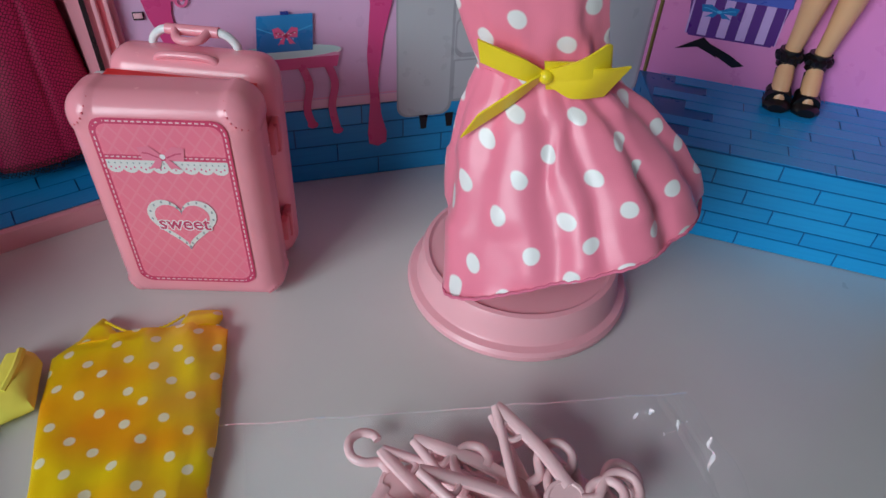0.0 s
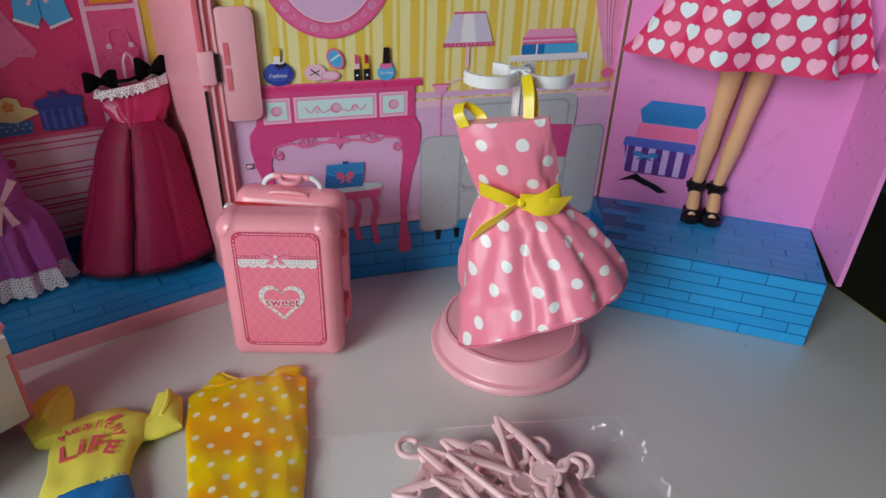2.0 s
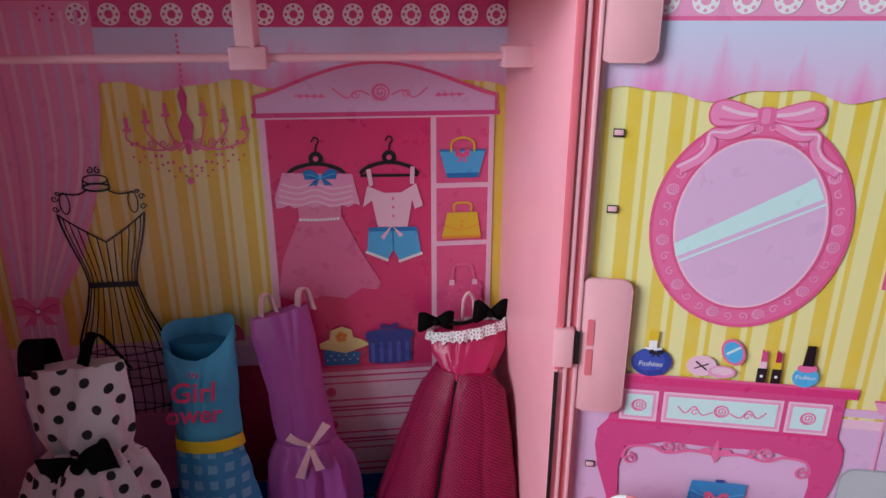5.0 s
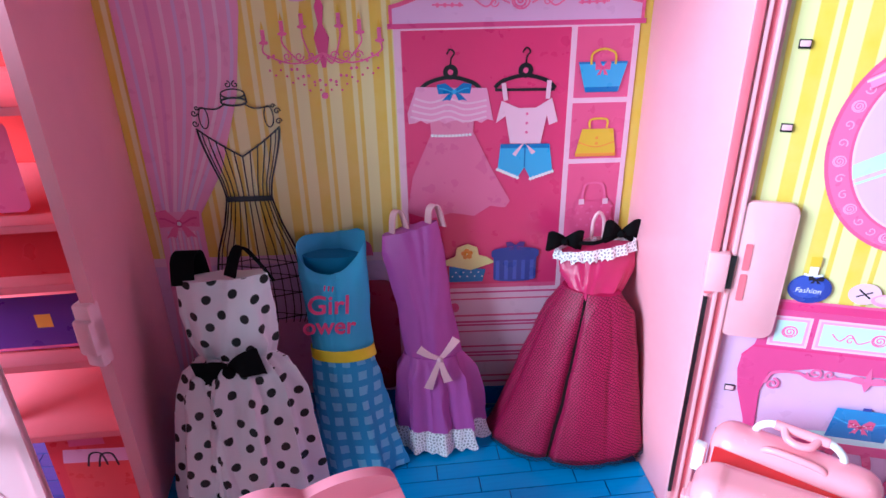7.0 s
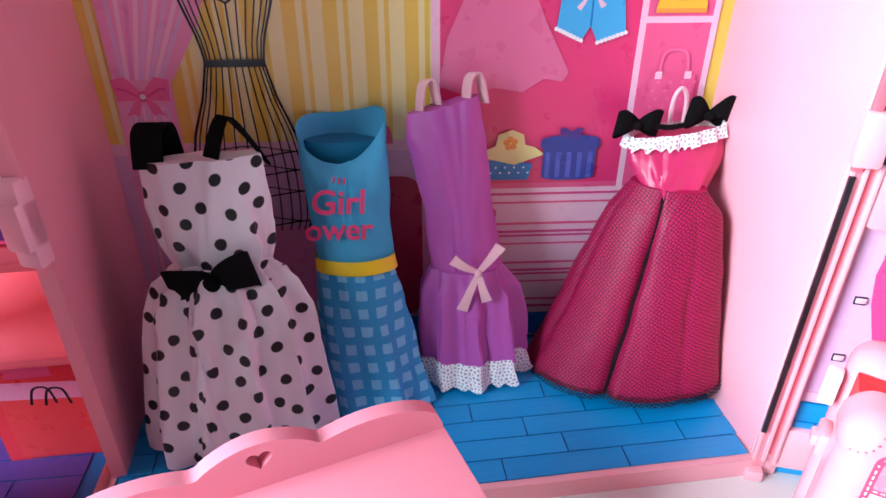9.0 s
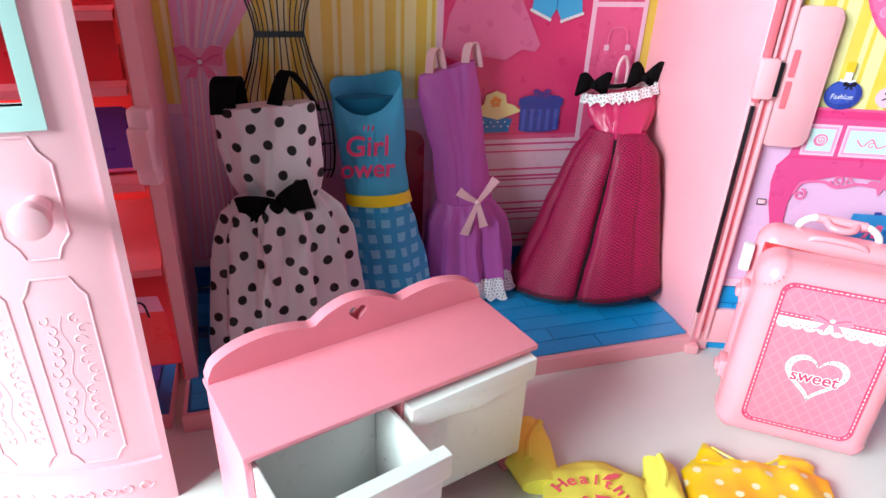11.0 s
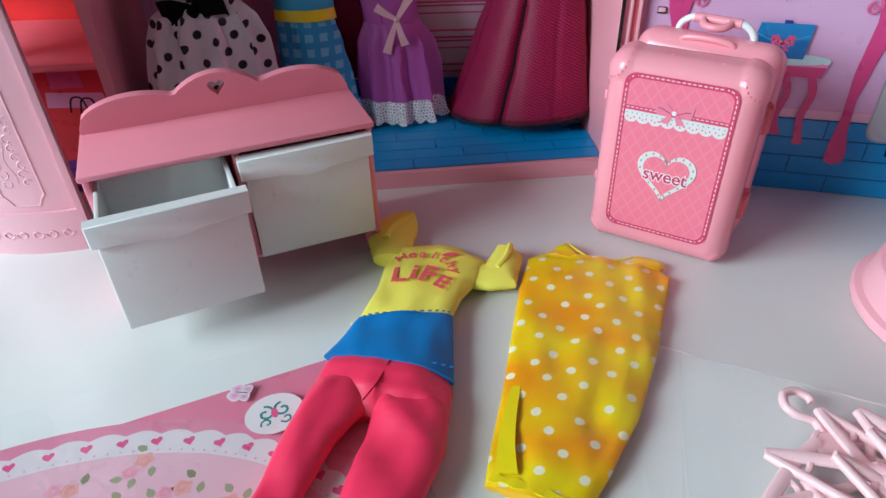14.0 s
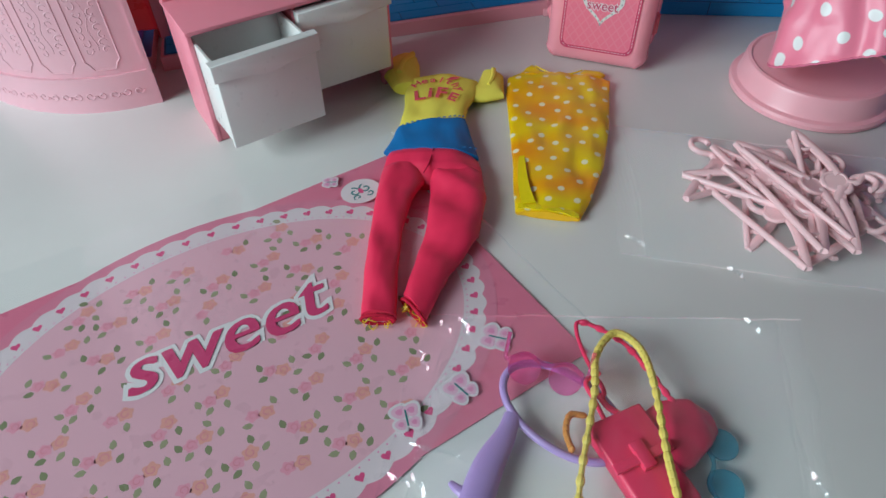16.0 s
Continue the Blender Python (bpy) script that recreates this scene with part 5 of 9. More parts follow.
def build_corner_box():
    """The pink printed corner with the blue step on which the doll stands."""
    t = thing("printed_corner_stage", pose(0, 0, 0), "pink carton corner stage with a blue plank step", "toy stage")
    P0, P1, Q1, Q0 = (0.1900, 0.2390), (0.3070, 0.1580), (0.3540, 0.2250), (0.2150, 0.3170)
    H = 0.053
    b = bmesh.new(); prism(b, [P0, P1, Q1, Q0], 0.0, H, bevel=0.0004)
    part("step", b, SEAM, t, "blue printed step")
    d = (Vector(P1) - Vector(P0)); L = d.length; d.normalize(); n = Vector((-d.y, d.x))
    lay_planks(t, 0.0, 0.0, L, H, 6, 0.050, PLANK, 0.0, frame_matrix((P0[0] - n.x * 0.0002, P0[1] - n.y * 0.0002, 0), (d.x, d.y, 0), (0, 0, 1), (-n.x, -n.y, 0)), 12)
    lay_planks(t, -0.02, 0.0, L, 0.088, 9, 0.050, PLANK, 0.0002, frame_matrix((P0[0], P0[1], H), (d.x, d.y, 0), (n.x, n.y, 0), (0, 0, 1)), 14, keep=lambda u, v: u > 0.004 + 0.0 * v)
    wallm = card("print_stage_pink", "#E58CCB")
    b = bmesh.new(); wall_between(b, Q0, Q1, 0.0, 0.33, 0.004)
    part("back_wall", b, wallm, t, "bright pink printed wall")
    b = bmesh.new(); wall_between(b, Q1, (P1[0] + 0.0045, P1[1] - 0.003), H, 0.33, 0.003)
    part("side_wall", b, wallm, t, "bright pink printed side")
    e = (Vector(Q1) - Vector(Q0)).normalized()
    m = frame_matrix((Q0[0], Q0[1], 0), (e.x, e.y, 0), (0, 0, 1), (e.y, -e.x, 0))
    p = Print(0.0006)
    p.poly([(0.021, 0.079), (0.066, 0.079), (0.070, 0.107), (0.016, 0.107)], VIOLET)
    p.rect(0.019, 0.080, 0.068, 0.103, card("print_pale_violet", "#C9A8E4"))
    for k in range(5):
        p.rect(0.020 + 0.0105 * k, 0.080, 0.0255 + 0.0105 * k, 0.103, VIOLET)
    p.poly([(0.0155, 0.101), (0.070, 0.101), (0.069, 0.1085), (0.017, 0.1085)], SLATE)
    bow_print(p, 0.034, 0.094, 0.020, 0.007, BLUE, SKY)
    p.poly([(0.024, 0.1095), (0.070, 0.1095), (0.069, 0.120), (0.025, 0.120)], MID)
    p.poly([(0.027, 0.121), (0.067, 0.121), (0.0715, 0.131), (0.069, 0.139), (0.031, 0.139), (0.024, 0.131)], BLUE).poly([(0.024, 0.131), (0.0715, 0.131), (0.069, 0.139), (0.031, 0.139)], card("print_box_blue", "#2B7CC8"))
    p.poly([(0.016, 0.070), (0.030, 0.079), (0.037, 0.074), (0.040, 0.068), (0.036, 0.070), (0.028, 0.073)], INK).poly([(0.034, 0.076), (0.047, 0.071), (0.056, 0.066), (0.050, 0.064), (0.038, 0.070)], INK)
    p.done("boxes_print", t, "stacked gift boxes and black shoes print", m=m)


build_corner_box()


# ---- things on the table ----
def quilt_material():
    """Pink printed quilting: crossed pale lines over a rose ground."""
    n = Nodes("print_quilted_pink")
    s = n.tree.nodes.new("ShaderNodeSeparateXYZ")
    t = n.tree.nodes.new("ShaderNodeTexCoord")
    n.put(s.inputs[0], t.outputs["Object"])
    d1 = n.math("ABSOLUTE", n.math("SUBTRACT", n.math("FRACT", n.math("MULTIPLY", n.math("ADD", s.outputs[0], n.math("MULTIPLY", s.outputs[1], 0.75)), 150)), 0.5))
    d2 = n.math("ABSOLUTE", n.math("SUBTRACT", n.math("FRACT", n.math("MULTIPLY", n.math("SUBTRACT", s.outputs[0], n.math("MULTIPLY", s.outputs[1], 0.75)), 150)), 0.5))
    f = n.math("MAXIMUM", n.ramp(d1, 0.36, 0.5), n.ramp(d2, 0.36, 0.5))
    col = n.mix(n.math("MULTIPLY", f, 0.32), lin("#F47E98"), lin("#F6A4B4"))
    return n.done(col, 0.3)


QUILT = quilt_material()
STITCH = card("print_stitch", "#F4D3DA")
LACE = card("print_lace", "#E9E6E6")
CASE = plastic("suitcase_plastic", "#FFA4B2", 0.24)


def stitches(bm, outline, w, length, gap, z, mat=0):
    """Dashes along a closed 2D outline."""
    run, n = 0.0, len(outline)
    for i in range(n):
        a, c = Vector(outline[i]), Vector(outline[(i + 1) % n])
        d = (c - a).length
        if d < 1e-6:
            continue
        e = (c - a) / d
        s = -run % (length + gap)
        while s < d:
            q = a + e * s
            r = a + e * min(s + length, d + 0.0002)
            stroke(bm, [tuple(q), tuple(r)], w, z, mat)
            s += length + gap
        run += d


def rounded_box(bm, lo, hi, r, n=30):
    """A dense box with round edges, from a gridded cube."""
    lo, hi = Vector(lo), Vector(hi)
    mid, half = (lo + hi) / 2, (hi - lo) / 2
    seen = {}

    def vert(p):
        key = tuple(round(x, 5) for x in p)
        if key not in seen:
            q = Vector([p[i] * half[i] for i in range(3)])
            core = Vector([max(-half[i] + r, min(half[i] - r, q[i])) for i in range(3)])
            d = q - core
            seen[key] = bm.verts.new(mid + core + (d.normalized() * r if d.length > 1e-9 else d))
        return seen[key]

    # a grid that is finer towards the edges
    g = [math.sin(math.pi / 2 * (-1 + 2 * i / n)) for i in range(n + 1)]
    for ax in range(3):
        for s in (-1, 1):
            for i in range(n):
                for j in range(n):
                    quad = []
                    for u, v in ((g[i], g[j]), (g[i + 1], g[j]), (g[i + 1], g[j + 1]), (g[i], g[j + 1])):
                        p = [0, 0, 0]
                        p[ax], p[(ax + 1) % 3], p[(ax + 2) % 3] = s, u, v
                        quad.append(vert(p))
                    if s < 0:
                        quad.reverse()
                    bm.faces.new(quad)


def shell(y0, y1, patches=False):
    b = bmesh.new()
    rounded_box(b, (-0.0365, y0, 0.0012), (0.0365, y1, 0.1058), 0.0100, 56 if patches else 30)
    if patches:
        b.normal_update()
        for v in b.verts:
            dx, dz = 0.0365 - abs(v.co.x), min(v.co.z - 0.0012, 0.1058 - v.co.z)
            lim = 0.0125 if v.co.z > 0.05 else 0.0085
            d = math.hypot(dx, dz * 0.85)
            if v.co.y < (y0 + y1) / 2 + 0.006:
                v.co += v.normal * 0.0008 * max(0.0, min(1.0, (lim - d) / 0.0012))
    return b


def build_suitcase():
    t = thing("toy_suitcase", pose(-0.0475, 0.2325, 0, 0, 0, -15.5), "glossy pink toy suitcase, slightly open, with quilted heart sticker", "suitcase")
    front = part("front_shell", shell(0.0, 0.0275, True), CASE, t)
    hinge = Matrix.Translation((0.036, 0.0265, 0)) @ Matrix.Rotation(radians(-6.5), 4, "Z") @ Matrix.Rotation(radians(-2.2), 4, "X") @ Matrix.Translation((-0.036, -0.0265, 0))
    rear = part("rear_shell", shell(0.0270, 0.0500), CASE, t, m=hinge)
    b = bmesh.new(); prism(b, [(-0.0320, 0.0150), (0.0320, 0.0150), (0.0320, 0.0300), (-0.0320, 0.0385)], 0.0840, 0.0990)
    part("lining", b, RED, t, "red lining in the gap")
    # stitch studs along the corner patches
    for sx in (-1, 1):
        for top in (0, 1):
            k = bmesh.new()
            lim = 0.0108 if top else 0.0070
            for j in range(8):
                a = radians(6 + 11.2 * j)
                x = sx * (0.0365 - lim * math.cos(a))
                z = 0.1058 - lim * math.sin(a) / 0.85 if top else 0.0012 + lim * math.sin(a) / 0.85
                y = 0.0100 - math.sqrt(max(0.0, 0.0100 ** 2 - max(0, abs(x) - 0.0265) ** 2 - max(0, abs(z - 0.0535) - 0.0423) ** 2))
                bmesh.ops.create_icosphere(k, subdivisions=1, radius=0.0006, matrix=Matrix.Translation((x, y - 0.0006, z)))
            part("corner_stitching", k, DEEP, front, "stitched corner patch")
    # sticker, in the plane of the front
    m = frame_matrix((0, -0.0005, 0.0050), (0.955, 0, 0), (0, 0, 1.018), (0, -1, 0))
    p = Print(0.0)
    p.poly(rrect(-0.0275, 0.0085, 0.0275, 0.0920, 0.006), card("print_sticker_edge", "#D9446E")).poly(rrect(-0.0250, 0.0110, 0.0250, 0.0895, 0.0045), QUILT)
    k = p.slot(STITCH)
    stitches(p.bm, rrect(-0.0262, 0.0098, 0.0262, 0.0907, 0.0052), 0.0006, 0.0016, 0.0009, p.z, k)
    p.rect(-0.0250, 0.0738, 0.0250, 0.0760, card("print_sticker_band", "#DB4F76"))
    k = p.slot(STITCH)
    for i in range(22):
        stroke(p.bm, [(-0.0246 + 0.00228 * i, 0.0750), (-0.0232 + 0.00228 * i, 0.0750)], 0.0005, p.z, k)
    p.rect(-0.0250, 0.0708, 0.0250, 0.0736, LACE)
    for i in range(8):
        p.oval(-0.0218 + 0.0062 * i, 0.0705, 0.0034, 0.0030, LACE, 16)
        for j in range(3):
            p.oval(-0.0235 + 0.0062 * i + 0.0017 * j, 0.0702 - 0.0008 * (j == 1), 0.0004, 0.0005, ROSEP, 6)
    for i in range(20):
        p.oval(-0.0238 + 0.0025 * i, 0.0723, 0.0004, 0.0004, GREYD, 6)
    bow_print(p, -0.0010, 0.0752, 0.0190, 0.0105, card("print_bow_rose", "#F287A2"), card("print_bow_shade", "#D65078"))
    p.oval(-0.001, 0.0757, 0.0012, 0.0012, PAPER, 12)
    p.poly(heart2(0.0005, 0.0418, 0.0300, 48), LACE)
    for i in range(26):
        q = heart2(0.0005, 0.0419, 0.0272, 26)[i]
        p.oval(q[0], q[1], 0.0005, 0.0007, GREYD, 8)
    p.poly(heart2(0.0005, 0.0421, 0.0238, 40), QUILT)
    p.text("sweet", 0.0005, 0.0425, 0.0095, PAPER, bold=0.00055).text("sweet", 0.0005, 0.0425, 0.0095, card("print_letter_pink", "#CC3A6A"), bold=0.00012)
    p.done("sticker", front, "quilted sticker with bow, lace and heart", m=m)
    # hinges on one side, clasps on the other
    for z in (0.028, 0.076):
        b = bmesh.new(); box(b, (0.0350, 0.0200, z - 0.006), (0.0385, 0.0340, z + 0.006), 0.001)
        box(b, (0.0372, 0.0250, z - 0.0072), (0.0395, 0.0290, z + 0.0072), 0.0008)
        part("side_hinge", b, DEEP, front, "rose pink hinge")
        b = bmesh.new(); box(b, (-0.0395, 0.0190, z - 0.005), (-0.0350, 0.0300, z + 0.005), 0.001)
        box(b, (-0.0415, 0.0210, z - 0.0025), (-0.0385, 0.0270, z + 0.0025), 0.0008)
        part("side_clasp", b, CASE, front)
    b = bmesh.new(); box(b, (-0.0420, 0.0270, 0.0800), (-0.0365, 0.0330, 0.0950), 0.001)
    part("latch", b, WHITE, rear, "white latch tab")
    # handles on the rear shell
    b = bmesh.new()
    for sx in (-1, 1):
        box(b, (sx * 0.0135 - 0.0022, 0.0300, 0.0985), (sx * 0.0135 + 0.0022, 0.0340, 0.1030), 0.0008)
    tube(b, smooth_line([(-0.0135, 0.0320, 0.1010), (-0.011, 0.0315, 0.1047), (0, 0.0312, 0.1057), (0.011, 0.0315, 0.1047), (0.0135, 0.0320, 0.1010)], 5), 0.0017, 10)
    part("carry_handle", b, CASE, rear)
    b = bmesh.new()
    tube(b, smooth_line([(-0.018, 0.0425, 0.0975), (-0.0185, 0.0425, 0.1065), (-0.0140, 0.0425, 0.1113), (-0.009, 0.0425, 0.1121)], 6), 0.0018, 12)
    tube(b, smooth_line([(0.018, 0.0425, 0.0975), (0.0185, 0.0425, 0.1065), (0.0140, 0.0425, 0.1113), (0.009, 0.0425, 0.1121)], 6), 0.0018, 12)
    pull = part("pull_handle", b, WHITE, rear, "white pull handle")
    b = bmesh.new()
    tube(b, [(-0.0115, 0.0425, 0.1121), (0.0115, 0.0425, 0.1121)], 0.0023, 14)
    tube(b, smooth_line([(-0.007, 0.0415, 0.1121), (-0.005, 0.0370, 0.1105), (0, 0.0355, 0.1100), (0.005, 0.0370, 0.1105), (0.007, 0.0415, 0.1121)], 6), 0.0019, 10)
    part("grip", b, CASE, pull)


build_suitcase()


def heart_hole(cx, cz, s):
    return heart2(cx, cz, s, 24)


def build_dresser():
    """Pink drawer chest, its front along local x, depth along y; the first drawer is pulled out."""
    ang = 36.4
    t = thing("drawer_chest", pose(-0.2962, 0.1275, 0, 0, 0, ang), "rose pink toy chest with two cream drawers, one pulled open", "drawer chest")
    W, D, H = 0.1315, 0.0480, 0.0780
    for x in (0.0, W - 0.003):
        b = bmesh.new(); box(b, (x, 0.0005, 0.0), (x + 0.003, D, H - 0.003), 0.0006)
        part("side_panel", b, ROSE, t)
    b = bmesh.new(); box(b, (-0.001, -0.0030, H - 0.003), (W + 0.001, D, H), 0.0010)
    part("top", b, ROSE, t)
    b = bmesh.new(); box(b, (0.003, 0.0006, 0.0130), (W - 0.003, D, 0.0155), 0.0005)
    part("bottom_rail", b, ROSE, t)
    b = bmesh.new(); box(b, (W / 2 - 0.0016, 0.0008, 0.0155), (W / 2 + 0.0016, D, H - 0.003), 0.0004)
    part("divider", b, ROSE, t)
    b = bmesh.new(); box(b, (0.003, D - 0.002, 0.012), (W - 0.003, D, H - 0.003))
    part("back_panel", b, ROSE, t)
    # scalloped crown with a heart cut through it
    def crown_z(x):
        u = x / W
        if u > 0.5:
            u = 1 - u
        if u < 0.20:
            return 0.0805 + 0.0125 * math.sqrt(max(0.0, 1 - ((0.20 - u) / 0.20) ** 2))
        if u < 0.345:
            return 0.0895 + 0.0035 * math.cos(math.pi / 2 * (u - 0.20) / 0.145) ** 0.8
        return 0.0895 + 0.0085 * math.sin(math.pi / 2 * (u - 0.345) / 0.155) ** 0.75

    top = [(W * i / 60, crown_z(W * i / 60)) for i in range(61)]
    top[0], top[-1] = (0.0, 0.0805), (W, 0.0805)
    hole = heart_hole(W / 2, 0.0903, 0.0085)
    b = bmesh.new()
    # left and right halves, each a simple outline that skirts the hole
    mid_top, mid_low = max(q[1] for q in hole if abs(q[0] - W / 2) < 0.0006), min(q[1] for q in hole)
    lx = [q for q in hole if q[0] < W / 2 - 1e-5]
    lx.sort(key=lambda q: (math.atan2(q[1] - 0.0903, q[0] - W / 2) - math.pi / 2) % (2 * math.pi))
    left = [(0.0, H)] + [q for q in top if q[0] < W / 2 - 1e-6] + [(W / 2, crown_z(W / 2)), (W / 2, mid_top)] + lx + [(W / 2, mid_low), (W / 2, H)]
    right = [(W - q[0], q[1]) for q in left]
    for half in (left, right):
        k = bmesh.new()
        prism(k, half, 0.0, 0.0062)
        bmesh.ops.transform(k, matrix=frame_matrix((0, D, 0), (1, 0, 0), (0, 0, 1), (0, -1, 0)), verts=k.verts)
        me = bpy.data.meshes.new("h"); k.to_mesh(me); k.free(); b.from_mesh(me); bpy.data.meshes.remove(me)
    bmesh.ops.remove_doubles(b, verts=b.verts, dist=0.00002)
    inner = [f for f in b.faces if all(abs(v.co.x - W / 2) < 1e-5 for v in f.verts)]
    bmesh.ops.delete(b, geom=inner, context="FACES")
    bmesh.ops.recalc_face_normals(b, faces=b.faces)
    part("crown", b, ROSE, t, "scalloped back board with a heart hole")
    # drawers
    for k, (x0, x1, pull, turn) in enumerate(((0.0030, W / 2 - 0.0018, 0.0305, 2.0), (W / 2 + 0.0018, W - 0.0035, 0.0, 0.0))):
        w = x1 - x0
        m = Matrix.Translation((x0, -pull, 0)) @ Matrix.Rotation(radians(turn), 4, "Z")
        b = bmesh.new()
        z0, z1 = 0.0165, 0.0725
        box(b, (0.0, -0.0035, z0 - 0.001), (w, 0.0, z1 - 0.008), 0.0010)
        face = part("drawer", b, CREAM, t, "cream white drawer", m=m)
        for name, a, c in (("drawer_side", (0.0012, 0.0, z0), (0.0032, 0.0440, z1 - 0.004)), ("drawer_side", (w - 0.0032, 0.0, z0), (w - 0.0012, 0.0440, z1 - 0.004)), ("drawer_back", (0.0032, 0.0420, z0), (w - 0.0032, 0.0440, z1 - 0.004)), ("drawer_bottom", (0.0032, 0.0, z0), (w - 0.0032, 0.0420, z0 + 0.0015))):
            b = bmesh.new(); box(b, a, c, 0.0004)
            part(name, b, CREAM, face)
        # overhanging lip with a finger scoop
        lip = [(-0.0022, z1), (w + 0.0022, z1), (w + 0.0022, z1 - 0.0110), (w * 0.72, z1 - 0.0110)] + [(w * (0.72 - 0.44 * i / 12), z1 - 0.0110 - 0.0028 * math.sin(math.pi * i / 12)) for i in range(1, 12)] + [(w * 0.28, z1 - 0.0110), (-0.0022, z1 - 0.0110)]
        b = bmesh.new(); prism(b, lip, 0.0, 0.0062, bevel=0.0007)
        bmesh.ops.transform(b, matrix=frame_matrix((0, 0.0004, 0), (1, 0, 0), (0, 0, 1), (0, -1, 0)), verts=b.verts)
        part("drawer_lip", b, CREAM, face)
    # low plinth pieces at the feet
    for x in (0.003, W - 0.008):
        b = bmesh.new(); box(b, (x, 0.001, 0.0), (x + 0.005, 0.006, 0.013), 0.0006)
        part("foot", b, ROSE, t)


build_dresser()

# cloth materials
SATIN = dotted("pink_satin_dots", "#FF8AA6", "#F8F5F6", 0.0176, 0.0034, 0.34, 0.3, wobble=0.32, satin=0.0)
POLKA = dotted("white_cotton_black_dots", "#F3EFF5", "#141014", 0.0124, 0.00265, 0.5, 0.0, turn=0.6, wobble=0.35)
YDOTS = dotted("yellow_satin_dots", "#FFA400", "#FCF3CC", 0.0122, 0.0020, 0.3, 0.0, wobble=0.3, second="#FFE000", satin=0.1)
YRIB = cloth("yellow_ribbon", "#FFE224", 0.3, 0.0)
BLACK = cloth("black_velvet", "#050406", 0.9, 0.0)
BLUEC = cloth("sky_blue_cloth", "#58BCE8", 0.7)
PURP = cloth("purple_cloth", "#BC58B2", 0.5)
BLSH = cloth("blush_ribbon", "#F2BEC8", 0.35)
PSAT = cloth("hot_pink_satin", "#D22C68", 0.32, 0.0)
YCOT = cloth("yellow_cotton", "#FFF062", 0.75, dark=0.9)
BCOT = cloth("blue_cotton", "#0C80CC", 0.6)
REDC = cloth("coral_red_jersey", "#FF3460", 0.42)


def lace_material():
    n = Nodes("white_lace")
    v = n.coords(uv=True)
    d = n.voronoi(v, 470, "DISTANCE_TO_EDGE", random=0.75)
    hole = n.ramp(d, 0.20, 0.28)
    tr = n.tree.nodes.new("ShaderNodeBsdfTransparent")
    mx = n.tree.nodes.new("ShaderNodeMixShader")
    n.put(mx.inputs[0], n.math("MULTIPLY", hole, 0.6))
    n.done(lin("#F1EDF0"), 0.8)
    n.tree.links.new(n.bsdf.outputs[0], mx.inputs[1])
    n.tree.links.new(tr.outputs[0], mx.inputs[2])
    n.tree.links.new(mx.outputs[0], n.out.inputs[0])
    return n.mat


def net_material():
    """Crimson satin under a fine dark net of small cells."""
    n = Nodes("crimson_net")
    v = n.coords(uv=True, turn=0.5)
    d = n.voronoi(v, 600, "DISTANCE_TO_EDGE", random=0.5)
    f = n.ramp(d, 0.05, 0.15)
    col = n.mix(f, lin("#3A0518"), n.mix(n.noise(v, 60, 4), lin("#9C1248"), lin("#B41A54")))
    n.bump(f, 0.10, 0.0002)
    return n.done(col, 0.5, Specular_IOR_Level=0.28)


def bare_net_material():
    """Black net alone, its cells open."""
    n = Nodes("black_net")
    d = n.voronoi(n.coords(uv=True, turn=0.5), 600, "DISTANCE_TO_EDGE", random=0.45)
    tr = n.tree.nodes.new("ShaderNodeBsdfTransparent")
    mx = n.tree.nodes.new("ShaderNodeMixShader")
    n.put(mx.inputs[0], n.ramp(d, 0.08, 0.16))
    n.done(lin("#120309"), 0.7)
    n.tree.links.new(n.bsdf.outputs[0], mx.inputs[1])
    n.tree.links.new(tr.outputs[0], mx.inputs[2])
    n.tree.links.new(mx.outputs[0], n.out.inputs[0])
    return n.mat


def check_material():
    """Blue cloth with a pale printed gingham."""
    n = Nodes("blue_gingham")
    t = n.tree.nodes.new("ShaderNodeTexCoord")
    s = n.tree.nodes.new("ShaderNodeSeparateXYZ")
    n.put(s.inputs[0], t.outputs["UV"])
    a = n.math("GREATER_THAN", n.math("FRACT", n.math("MULTIPLY", s.outputs[0], 108)), 0.45)
    b = n.math("GREATER_THAN", n.math("FRACT", n.math("MULTIPLY", s.outputs[1], 108)), 0.45)
    f = n.math("MULTIPLY", a, b)
    return n.done(n.mix(f, lin("#3AA2DA"), lin("#80CCEE")), 0.7)


LACEM, NETM, GING, NETB = lace_material(), net_material(), check_material(), bare_net_material()


def folds(amp, count, phase, drift=0.35):
    """Uneven pleats round a cloth tube."""
    return lambda t: amp * (0.55 * math.sin(count * t + phase) + 0.6 * (1 - 2 * abs(math.sin((count * t + phase) / 2 - 0.7)) ** 0.75) + drift * math.sin((count * 0.6 // 1 + 2) * t + 2.1 * phase) + drift * math.sin((2 * count + 1) * t + phase * 0.7))


